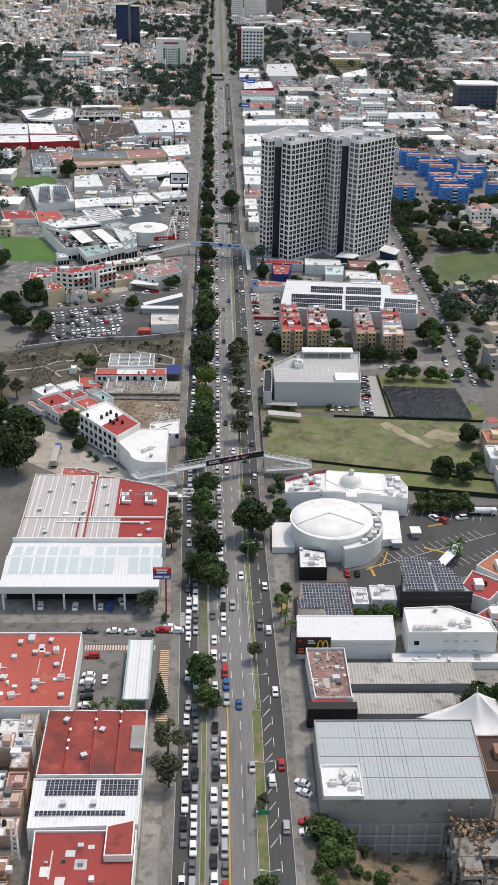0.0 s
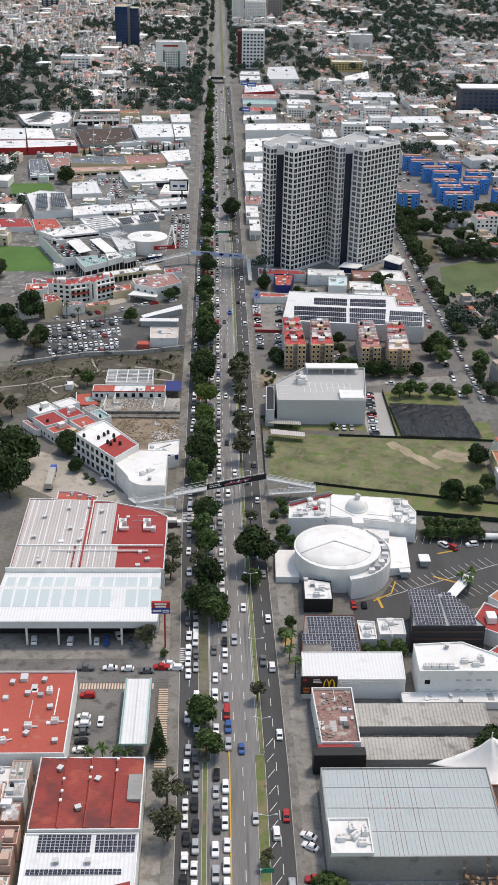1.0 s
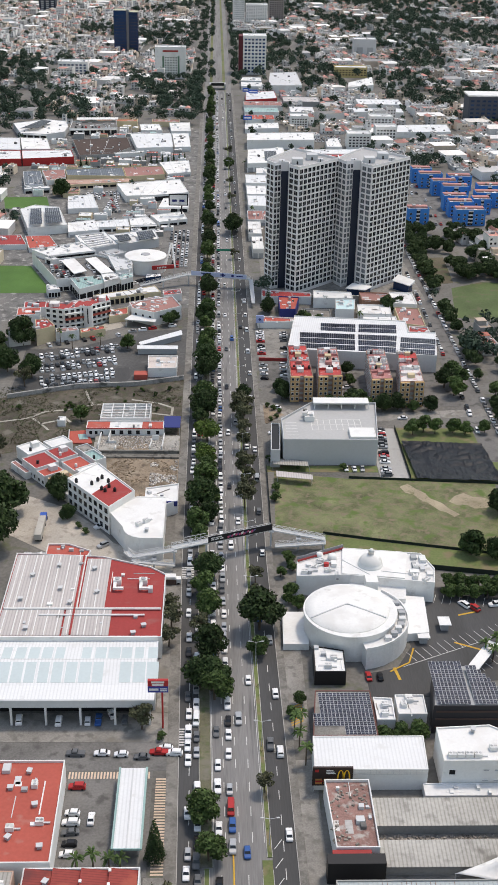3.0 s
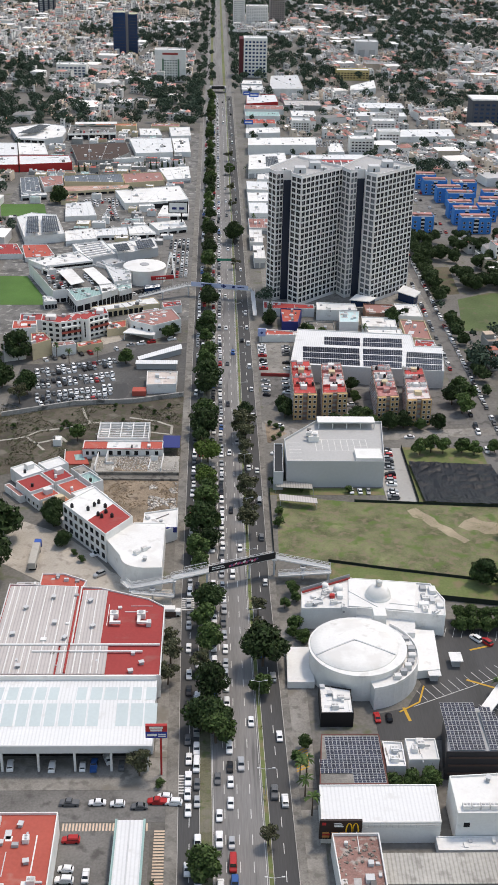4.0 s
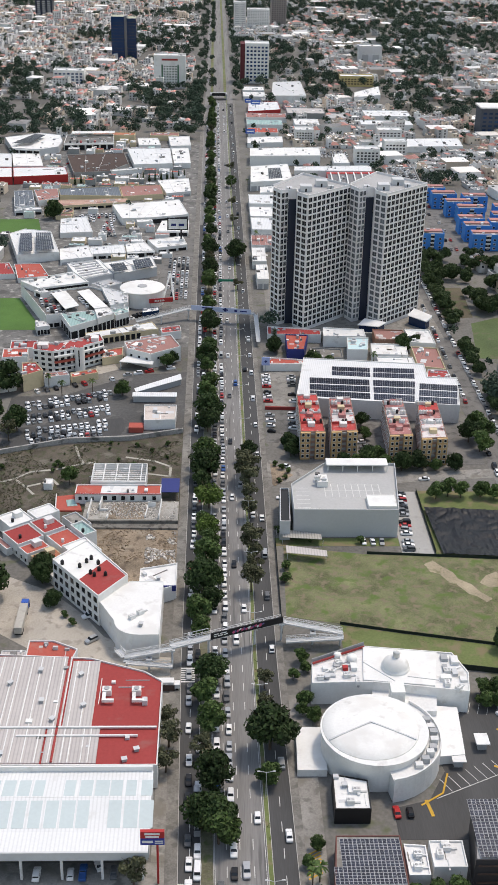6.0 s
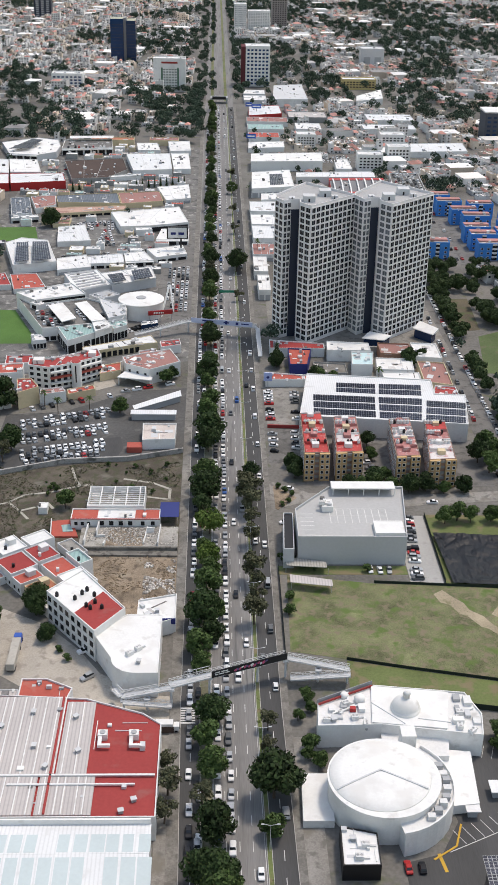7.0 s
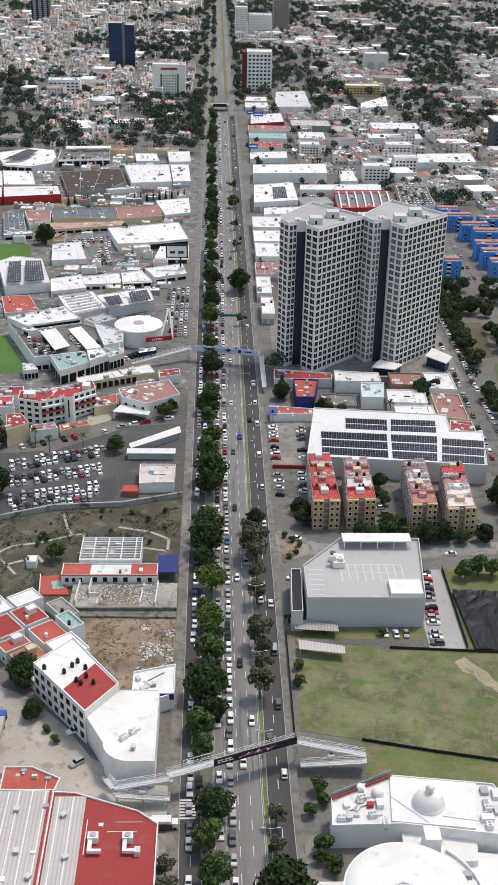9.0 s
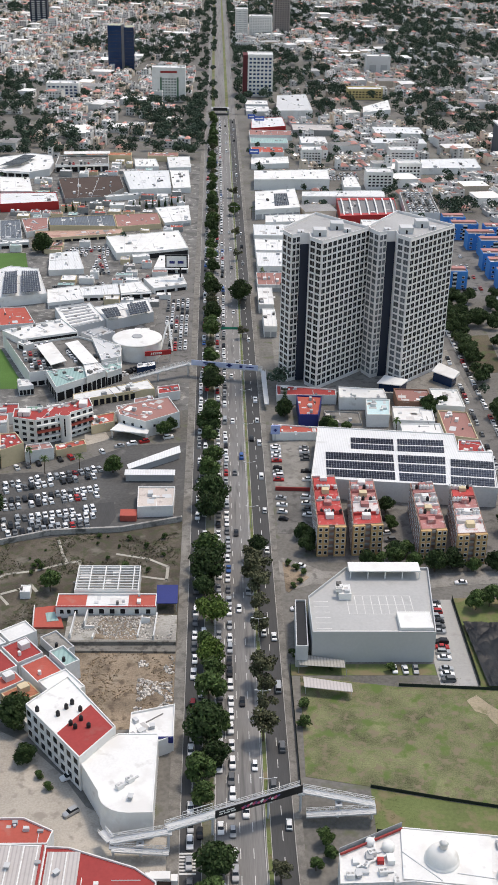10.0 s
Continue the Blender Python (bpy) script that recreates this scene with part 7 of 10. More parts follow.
# the planted strip: big uneven crowns with few gaps
for kind, x, y, k in (("fresh", -1.4, 264, 0.9), ("fresh", -2.0, 277, 0.95), ("broad", -4.3, 331, 1.05), ("fresh", 0.0, 326, 1.1), ("broad", -1.0, 346, 1.1), ("dry", -4.6, 358, 0.9), ("fresh", -1.4, 369, 1.0), ("fresh", -3.4, 380, 1.0), ("broad", -2.2, 390, 1.0),
                      ("fresh", -5.0, 415, 0.75), ("fresh", -6.2, 424, 1.1), ("broad", -2.8, 430, 0.9), ("broad", -4.6, 440, 1.2), ("fresh", -0.6, 445, 0.7), ("fresh", -4.0, 457, 1.15), ("fresh", -3.4, 468, 0.9), ("bright", -3.4, 475, 1.1), ("fresh", -5.6, 484, 0.7), ("bright", -3.2, 498, 1.2),
                      ("broad", -6.0, 514, 0.75), ("broad", -4.6, 523, 1.2), ("fresh", -4.0, 533, 1.35), ("broad", -5.6, 542, 0.9), ("broad", -4.0, 566, 1.1), ("broad", -3.2, 577, 1.25), ("fresh", -4.2, 600, 1.15), ("fresh", -3.2, 611, 1.0), ("fresh", -4.4, 634, 0.9),
                      ("broad", -4.6, 645, 1.2), ("fresh", -3.6, 660, 0.9), ("broad", -3.6, 688, 1.1), ("fresh", -4.2, 699, 1.0)):
    plant(kind, x, y, k * 1.12)
y = 705.0
while y < 1380:
    plant(rng.choice(("broad", "fresh", "fresh", "dry")), -4.2 + rng.uniform(-1, 1), y, rng.uniform(0.85, 1.3))
    y += rng.uniform(11, 26)
for k, x, y, s in (("broad", 14.4, 361, 1.55), ("fresh", 13.6, 347.5, 0.95), ("dry", 13.9, 388, 0.8), ("dry", 13.4, 378, 0.7), ("dry", 13.2, 287.5, 0.75), ("dry", 12.0, 466, 0.95), ("dry", 12.6, 452, 0.7), ("dry", 12.0, 490, 0.75), ("dry", 13.0, 460, 0.75),
                   ("dry", 11.4, 520, 1.15), ("dry", 9.6, 537, 0.7), ("broad", 13.2, 541, 0.85), ("dry", 12.6, 513, 0.95), ("dry", 11.6, 526, 0.9), ("dry", 11.5, 440, 0.9), ("dry", 13.4, 225, 0.6), ("fresh", 13.0, 196, 0.8),
                   ("broad", 12.2, 815, 1.5), ("broad", 13.0, 824, 1.2), ("dry", 12, 900, 1.0), ("dry", 12, 950, 1.0), ("fresh", 12, 1010, 1.1), ("dry", 12.2, 1060, 1.1), ("dry", 12.2, 760, 0.9),
                   ("broad", -0.9, 330, 1.25), ("fresh", -3.2, 279, 0.95), ("dry", -11.6, 245, 1.4), ("dry", -11.0, 233, 1.2), ("dry", -20.5, 313, 1.0), ("bush", -14.8, 308.5, 1.1), ("dry", -14.3, 352, 1.0), ("dry", -13.8, 362, 1.05), ("dry", -14.2, 371, 0.8),
                   ("broad", -77.5, 409, 1.9), ("broad", -78, 436, 2.0), ("broad", -84, 420, 1.7), ("broad", -60, 445.5, 0.85), ("dry", -88.4, 483, 1.2), ("broad", -97.6, 609, 1.8), ("broad", -87, 566, 1.25), ("broad", -100, 574, 1.55), ("broad", -108, 592, 1.6), ("dry", -89, 556, 1.3), ("dry", -96, 486, 1.5), ("broad", -102, 500, 1.3), ("broad", -92, 455, 1.5), ("broad", -95, 425, 1.5),
                   ("broad", -114, 912, 1.6), ("fresh", -58.6, 517, 0.95), ("broad", -60.3, 449, 1.0), ("broad", -55, 431.5, 0.75), ("fresh", -44.2, 605, 1.05), ("fresh", -24.6, 638.5, 0.9), ("broad", -22, 646, 0.8),
                   ("fresh", 27.5, 373, 0.65), ("fresh", 24.5, 376, 0.55), ("fresh", 25.5, 401, 0.6), ("dry", 12.4, 503, 0.7), ("bush", -50, 425.5, 1.0), ("bush", -47, 421, 1.1),
                   ("broad", 92, 407, 1.15), ("broad", 100, 404, 1.0), ("broad", 108.4, 438.4, 1.1), ("fresh", 107.7, 417, 0.9), ("fresh", 77.7, 531.5, 0.7), ("fresh", 112, 548, 1.2), ("fresh", 116, 560, 1.35), ("broad", 109, 557, 1.1), ("fresh", 114, 570, 1.2),
                   ("fresh", 130.7, 543.8, 1.1), ("fresh", 86, 506, 0.85), ("fresh", 91, 508, 0.95), ("fresh", 96, 507, 0.85), ("fresh", 104, 508, 0.9), ("fresh", 109, 506, 0.8), ("bush", 24, 534, 1.0), ("bush", 26.5, 531, 1.1), ("bush", 29, 528, 1.0), ("bush", 27.5, 522.5, 0.9), ("bush", 25, 519.5, 0.9), ("dry", 128.7, 506.8, 1.1), ("fresh", 118, 508, 0.7),
                   ("dry", 85.8, 293, 1.2), ("broad", 76, 263, 1.15), ("broad", 83, 262, 1.1), ("fresh", 25.3, 379, 0.7), ("fresh", 22.8, 392, 0.5), ("fresh", 27, 396, 0.5), ("fresh", 52, 306.5, 0.85), ("fresh", 47, 306, 0.75), ("fresh", 57, 308, 0.8), ("fresh", 55, 305.5, 0.7), ("fresh", 62, 534, 0.85), ("fresh", 69, 533, 0.8), ("broad", 98, 531, 0.9), ("broad", 31, 543, 0.7),
                   ("fresh", 22.3, 318, 0.5), ("fresh", 25, 324, 0.5), ("bush", 52.5, 472.5, 1.3), ("bush", 24, 455, 1.4), ("bush", 23.5, 446, 1.6), ("bush", 22.5, 480, 1.2), ("bush", 34, 473, 0.8),
                   ("broad", 62.9, 537, 0.85), ("fresh", 67.6, 541, 0.8), ("broad", 83, 532, 0.95), ("broad", 76, 530, 0.9), ("fresh", 90, 530, 0.75), ("broad", 30, 553, 0.75), ("broad", 33, 548, 0.7), ("broad", 52, 534, 0.75), ("fresh", 57, 533, 0.7),
                   ("broad", 96, 664, 1.0), ("broad", 103, 668, 0.9), ("fresh", 50, 646, 0.7), ("broad", 47, 648, 0.75), ("broad", 29.5, 661, 0.9), ("fresh", 56, 645, 0.6), ("fresh", 64, 560, 0.7), ("broad", 64, 572, 0.75)):
    plant(k, x, y, s * (1.4 if k == "dry" and 10 < x < 15 and 400 < y < 700 else 1.0))
for k in range(34):
    x, y = rng.uniform(-105, -18), rng.uniform(527, 556)
    if y < 540 + (x + 95) * 0.3:
        plant("bush", x, y, rng.uniform(0.4, 1.0))
# clipped block of trees by the club car park
for i in range(5):
    for j in range(2):
        plant("fresh", 79 + i * 4.2, 379.5 + j * 5.2 - i * 0.3, 0.72)
# wooded ground beyond the side street and behind the yards, joined
g = np.random.RandomState(12)
cl = []


def grove(x0, x1, y0, y1, n, r0, r1):
    for k in range(n):
        x, y, r = g.uniform(x0, x1), g.uniform(y0, y1), g.uniform(r0, r1)
        if is_free(x, y, -3) or (x > 126 and not (132 < x < 188 and 650 < y < 720)):
            for j in range(7):
                d = g.normal(size=3)
                d = d / np.linalg.norm(d) * r * 0.55
                cl.append((x + d[0], y + d[1], r * 1.15 + d[2] * 0.8, r * g.uniform(0.35, 0.6)))


grove(146, 240, 722, 830, 55, 3.5, 6.0)
grove(128, 148, 768, 828, 18, 3.5, 6.0)
grove(126, 134, 690, 770, 12, 3.0, 5.0)
grove(145, 200, 716, 745, 30, 3.5, 6.0)
grove(126, 240, 530, 690, 12, 3.0, 5.0)
grove(127, 131, 490, 980, 60, 2.6, 4.6)
grove(-132, -98, 400, 640, 34, 3.5, 6.0)
grove(-135, -100, 670, 780, 26, 4.0, 7.0)
ob = new("woodland", leaf_mesh("woodland", cl, len(cl) * 170, 0.6, mat("woodland_leaves", (0.042, 0.066, 0.026), rough=0.75, var=0.35, scale=0.3, island=0.4, spec=0.15), 14))
tagged(ob, "dense dark green trees along side streets and gardens", "trees", kind="stuff")
# pit vegetation
for k in range(18):
    plant("bush", rng.uniform(25.2, 33), rng.uniform(204, 218.6), rng.uniform(1.4, 2.3), z=-0.8)
for k in range(46):
    x = 26.5 + 20 * rng.random() ** 1.5
    plant("bush", x, rng.uniform(190, 218.5), rng.uniform(0.7, 1.5), z=-9.0 * min(1, (x - 25.5) / 18) ** 1.2 - 0.3)

# conical conifer
t = CONIFER = thing("conifer", (-14.6, 264.5, 0), "tall dark conical conifer", "tree")
part("trunk", trunk_bm(9, 0.2, 0, 1, 9), BARK, None).parent = t
cone = [(0.0, 0.0, 1.2 + k * 0.9, 2.7 * (1 - k / 15.5)) for k in range(15)]
ob = new("crown", leaf_mesh("crown", cone, 2200, 0.3, LEAF[0], 31, 0.9))
ob.parent = t
for x, y, h in ((29.5, 664, 9), (34, 1130, 10), (-3, 1330, 9)):
    c = copy_thing(t, pose(x, y, 0, 0, 0, 40))

# distant woods and garden trees
g = np.random.RandomState(5)
cl = []
for k in range(9000):
    y = 560 + 2450 * g.rand() ** 0.8
    x = in_view(y, -1) + g.rand() * (in_view(y, 1) - in_view(y, -1))
    wd = woods(x, y)
    if (not is_free(x, y, -1) and not (-128 < x < -20 and y > 640 and g.rand() < 0.05)) or (wd < 0.12 and g.rand() > 0.26):
        continue
    r = g.uniform(2.2, 4.6) * (1.35 if wd > 0.12 else 1)
    for j in range(3):
        cl.append((x + g.uniform(-0.6, 0.6) * r, y + g.uniform(-0.6, 0.6) * r, 2.4 + r * g.uniform(0.5, 1.3), r * g.uniform(0.5, 0.9)))
for k in range(190):
    y = 1400 + 1300 * g.rand()
    x = (-19, -13, -3.5, 23.5, 27)[k % 5] + g.uniform(-1.5, 1.5)
    r = g.uniform(2.6, 5.0)
    for j in range(3):
        cl.append((x + g.uniform(-0.5, 0.5) * r, y + g.uniform(-0.5, 0.5) * r, 3.0 + r * g.uniform(0.5, 1.3), r * g.uniform(0.6, 0.95)))
for k in range(34):
    x, y, r = g.uniform(-27, -14), g.uniform(1190, 1480), g.uniform(3.5, 5.5)
    for j in range(4):
        cl.append((x + g.uniform(-0.6, 0.6) * r, y + g.uniform(-0.6, 0.6) * r, 3.5 + r * g.uniform(0.5, 1.3), r * g.uniform(0.6, 0.9)))
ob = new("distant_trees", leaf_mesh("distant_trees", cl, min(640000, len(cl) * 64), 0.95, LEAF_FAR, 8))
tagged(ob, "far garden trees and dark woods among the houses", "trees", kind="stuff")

# ---- cars ----
PAINT = {"white": mat("car_white", (0.78, 0.78, 0.78), rough=0.3, var=0.03, spec=0.5), "silver": mat("car_silver", (0.42, 0.43, 0.44), rough=0.3, var=0.03, metal=0.4),
         "grey": mat("car_grey", (0.12, 0.125, 0.13), rough=0.3, var=0.03), "black": mat("car_black", (0.018, 0.018, 0.02), rough=0.25, var=0.03),
         "red": mat("car_red", (0.42, 0.03, 0.03), rough=0.3, var=0.03), "blue": mat("car_blue", (0.03, 0.10, 0.30), rough=0.3, var=0.03),
         "yellow": mat("car_yellow", (0.7, 0.5, 0.06), rough=0.35, var=0.03), "beige": mat("car_beige", (0.55, 0.38, 0.22), rough=0.4, var=0.05)}
CAR_GLASS = mat("car_glass", (0.02, 0.024, 0.028), rough=0.1, var=0.05, spec=0.5)
TYRE = mat("tyre", (0.02, 0.02, 0.02), rough=0.9, var=0.1)


def loft(bm, rows):
    """A closed skin through cross-sections (y, half width low, half width high, z low, z high)."""
    rings = [[bm.verts.new(p) for p in ((-a, y, z0), (a, y, z0), (a * 1.0, y, z0 + (z1 - z0) * 0.6), (b, y, z1), (-b, y, z1), (-a * 1.0, y, z0 + (z1 - z0) * 0.6))] for y, a, b, z0, z1 in rows]
    for r, s in zip(rings, rings[1:]):
        for i in range(6):
            bm.faces.new((r[i], r[(i + 1) % 6], s[(i + 1) % 6], s[i]))
    bm.faces.new(rings[0])
    bm.faces.new(rings[-1][::-1])


def pane(bm, pts, out):
    n = (Vector(pts[1]) - Vector(pts[0])).cross(Vector(pts[2]) - Vector(pts[0])).normalized()
    if n.dot(Vector(out)) < 0:
        n = -n
    lo = [bm.verts.new(Vector(p) - n * 0.02) for p in pts]
    hi = [bm.verts.new(Vector(p) + n * 0.025) for p in pts]
    bm.faces.new(hi)
    for i in range(len(pts)):
        j = (i + 1) % len(pts)
        bm.faces.new((lo[i], lo[j], hi[j], hi[i]))


# kind: length, half width, hood height, roof height, cabin stations (base front, top front, top rear, base rear)
KINDS = {"sedan": (4.5, 0.88, 0.88, 1.45, (0.95, 0.35, -0.95, -1.55)), "hatchback": (3.9, 0.85, 0.92, 1.50, (0.95, 0.40, -1.35, -1.75)),
         "suv": (4.6, 0.93, 1.05, 1.72, (1.05, 0.55, -1.75, -2.1)), "van": (5.2, 0.97, 1.15, 2.15, (1.95, 1.45, -2.45, -2.52)), "pickup": (5.3, 0.95, 1.02, 1.75, (1.25, 0.7, -0.55, -0.8))}


def car(kind, colour):
    L, w, hood, top, (bf, tf, tr, br) = KINDS[kind]
    t = thing("car" if kind not in ("van", "pickup") else kind, (0, 0, 0), f"{colour} {kind} car standing on the asphalt" if kind not in ("van", "pickup") else f"{colour} {kind} standing on the asphalt", "car", "cars")
    bm = bmesh.new()
    loft(bm, [(-L / 2, w * 0.86, w * 0.8, 0.32, hood - 0.16), (-L / 2 + 0.25, w, w * 0.9, 0.24, hood), (br, w, w * 0.92, 0.22, hood + 0.04), (bf, w, w * 0.92, 0.22, hood + 0.02), (L / 2 - 0.3, w, w * 0.88, 0.24, hood - 0.12), (L / 2, w * 0.84, w * 0.76, 0.32, hood - 0.3)])
    k = w * 0.74
    loft(bm, [(br, w * 0.9, k * 1.0, hood - 0.02, hood + 0.05), (tr, w * 0.9, k, hood - 0.02, top), (tf, w * 0.9, k, hood - 0.02, top), (bf, w * 0.9, k * 1.0, hood - 0.02, hood + 0.03)])
    if kind == "pickup":
        box(bm, -w * 0.78, -L / 2 + 0.15, hood - 0.02, w * 0.78, -0.9, hood + 0.012)
    ob = part("body", bm, PAINT[colour], t)
    a, b = w * 0.84, k * 0.93
    for nm, y0, y1, out in (("windscreen", bf - 0.06, tf + 0.04, (0, 1, 0.6)), ("rear_window", br + 0.06, tr - 0.04, (0, -1, 0.6))):
        bm = bmesh.new()
        pane(bm, [(-a, y0, hood + 0.07), (a, y0, hood + 0.07), (b, y1, top - 0.05), (-b, y1, top - 0.05)], out)
        part(nm, bm, CAR_GLASS, t)
    for s in (-1, 1):
        bm = bmesh.new()
        pane(bm, [(s * w * 0.905, bf - 0.25, hood + 0.08), (s * w * 0.905, br + 0.3, hood + 0.08), (s * k * 1.03, tr + 0.08, top - 0.1), (s * k * 1.03, tf - 0.08, top - 0.1)], (s, 0, 0.3))
        part("side_window", bm, CAR_GLASS, t)
    for sx in (-1, 1):
        for yy in (L * 0.31, -L * 0.31):
            bm = bmesh.new()
            tube(bm, 0, 0, -0.11, 0.11, 0.32, n=10)
            bmesh.ops.rotate(bm, verts=bm.verts, matrix=Matrix.Rotation(math.pi / 2, 3, "Y"))
            bmesh.ops.translate(bm, verts=bm.verts, vec=(sx * (w - 0.1), yy, 0.32))
            o2 = finish("wheel", bm, TYRE)
            o2.parent = t
    return t


def plain_car(kind, colour):
    """The same car for the far rows: skin, glass band and axles."""
    L, w, hood, top, (bf, tf, tr, br) = KINDS[kind]
    t = thing("car", (0, 0, 0), f"{colour} {kind} car standing in a row", "car", "cars")
    bm = bmesh.new()
    loft(bm, [(-L / 2, w * 0.86, w * 0.8, 0.32, hood - 0.16), (-L / 2 + 0.25, w, w * 0.9, 0.24, hood), (br, w, w * 0.92, 0.22, hood + 0.04), (bf, w, w * 0.92, 0.22, hood + 0.02), (L / 2 - 0.3, w, w * 0.88, 0.24, hood - 0.12), (L / 2, w * 0.84, w * 0.76, 0.32, hood - 0.3)])
    k = w * 0.74
    box(bm, -k * 0.98, tr, top - 0.06, k * 0.98, tf, top + 0.02)
    part("body", bm, PAINT[colour], t)
    bm = bmesh.new()
    loft(bm, [(br, w * 0.88, k, hood - 0.02, hood + 0.05), (tr, w * 0.88, k, hood - 0.02, top - 0.05), (tf, w * 0.88, k, hood - 0.02, top - 0.05), (bf, w * 0.88, k, hood - 0.02, hood + 0.03)])
    part("cabin_glass", bm, CAR_GLASS, t)
    bm = bmesh.new()
    for yy in (L * 0.31, -L * 0.31):
        box(bm, -w + 0.02, yy - 0.3, 0, w - 0.02, yy + 0.3, 0.6)
    box(bm, -w * 0.7, -L * 0.3, 0.2, w * 0.7, L * 0.3, 0.5)
    part("chassis", bm, TYRE, t)
    return t


class CarPile:
    """Far cars, too small to pick apart: joined into one mesh."""
    def __init__(self):
        self.v, self.f, self.m, self.names = [], [], [], list(PAINT) + ["glass"]

    def add(self, m, kind, colour):
        L, w, hood, top, (bf, tf, tr, br) = KINDS[kind]
        c = self.names.index(colour)
        for z0, z1, a, (y0, y1), (y2, y3), mi in ((0.1, hood, w, (-L / 2, L / 2), (-L / 2 + 0.1, L / 2 - 0.15), c), (hood, top - 0.08, w * 0.8, (br, bf), (tr, tf), len(self.names) - 1), (top - 0.08, top, w * 0.74, (tr, tf), (tr, tf), c)):
            n = len(self.v)
            self.v += [m @ Vector(p) for p in ((-a, y0, z0), (a, y0, z0), (a, y1, z0), (-a, y1, z0), (-a * 0.93, y2, z1), (a * 0.93, y2, z1), (a * 0.93, y3, z1), (-a * 0.93, y3, z1))]
            for q in ((4, 5, 6, 7), (0, 1, 5, 4), (1, 2, 6, 5), (2, 3, 7, 6), (3, 0, 4, 7)):
                self.f.append([n + i for i in q])
                self.m.append(mi)

    def make(self):
        me = bpy.data.meshes.new("distant_cars")
        me.from_pydata(self.v, [], self.f)
        for nm in self.names[:-1]:
            me.materials.append(PAINT[nm])
        me.materials.append(CAR_GLASS)
        me.polygons.foreach_set("material_index", self.m)
        tagged(new("distant_cars", me), "rows of far cars, mostly white, on lots and lanes", "cars", kind="stuff")


HEAP = CarPile()
COUNT = [0]
CARS = {}
crng = random.Random(11)


def park(x, y, turn=0.0, z=0.07, kind=None, colour=None):
    kind = kind or crng.choice(("sedan", "sedan", "sedan", "hatchback", "hatchback", "suv", "suv", "pickup"))
    colour = colour or crng.choice(("white",) * 14 + ("silver",) * 5 + ("grey",) * 3 + ("black",) * 3 + ("red",) + ("blue",))
    m = pose(x, y, z, 0, 0, turn)
    if y > 575 or (y > 540 and x < -40) or COUNT[0] > 400:
        HEAP.add(m, kind, colour)
        return None
    COUNT[0] += 1
    far = y > 400 or abs(x) > 60
    key = (kind, colour, far)
    if key not in CARS:
        CARS[key] = (plain_car if far else car)(kind, colour)
        CARS[key].matrix_basis = m
        return CARS[key]
    return copy_thing(CARS[key], m)


def queue(x, y0, y1, gap, fill, turn=180.0):
    y = y0
    while y < y1:
        if crng.random() < fill:
            k = "van" if crng.random() < 0.05 else None
            park(x + shift(y) + crng.uniform(-0.25, 0.25), y, turn + crng.uniform(-1.5, 1.5), kind=k)
        y += crng.uniform(gap * 0.86, gap * 1.25)


# standing traffic towards the camera
queue(-8.8, 193, 720, 6.3, 0.85)
queue(-6.4, 193, 345, 6.4, 0.9)
queue(-6.2, 345, 720, 14, 0.6)
queue(-1.1, 193, 262, 6.6, 0.95)
queue(-0.9, 268, 760, 6.7, 0.88)
queue(1.4, 193, 262, 6.5, 0.95)
queue(2.4, 268, 760, 6.4, 0.95)
# flowing lanes
queue(5.8, 205, 760, 52, 0.9)
queue(9.0, 240, 760, 85, 0.9)
queue(13.8, 235, 700, 60, 0.85, 0.0)
queue(16.8, 195, 700, 26, 0.8, 0.0)


def row(a, b, gap, fill, turn=None, z=0.07):
    """Cars parked side by side from a to b."""
    a, b = Vector(a), Vector(b)
    d = b - a
    n = max(1, int(d.length / gap))
    face = math.degrees(math.atan2(d.y, d.x)) if turn is None else turn
    for i in range(n):
        if crng.random() < fill:
            p = a.lerp(b, (i + 0.5) / n)
            park(p.x, p.y, face + crng.choice((0, 180)) + crng.uniform(-3, 3), z, kind=crng.choice(("sedan", "hatchback", "suv", "sedan")), colour=crng.choice(("white",) * 9 + ("silver",) * 3 + ("grey",) * 2 + ("black",) * 3 + ("red",)))


row((-86.3, 607.6), (-48.2, 624.6), 4.2, 0.6)
row((-80.5, 554.5), (-49.5, 563.0), 2.5, 0.95)
for k in range(3):
    row((-110 + 22.6 + k * 1.9, 592.8 - k * 13.6 - 0.4 * k * k), (-48.7 + k * 0.2, 607.9 - k * 16.8), 2.5, 0.95)
    row((-110 + 23.4 + k * 1.9, 588.1 - k * 13.6 - 0.4 * k * k), (-48.2 + k * 0.2, 602.4 - k * 16.8), 2.5, 0.95)
row((-46, 628), (-20, 639), 5.0, 0.8, 110)
row((23.8, 597), (23.8, 631), 3.2, 0.85, 90)
row((35.2, 597), (36.2, 630), 3.4, 0.7, 90)
row((24, 558), (24, 586), 5.0, 0.8, 80)
row((33.8, 567), (34, 586), 4.5, 0.7, 80)
row((69.6, 466), (72.4, 511), 2.75, 0.92, 90)
row((52, 472.6), (62, 472.6), 3.2, 0.9, 0)
row((114.8, 500), (117.8, 760), 6.0, 0.6, 0)
row((124.2, 500), (124.4, 900), 5.6, 0.9, 0)
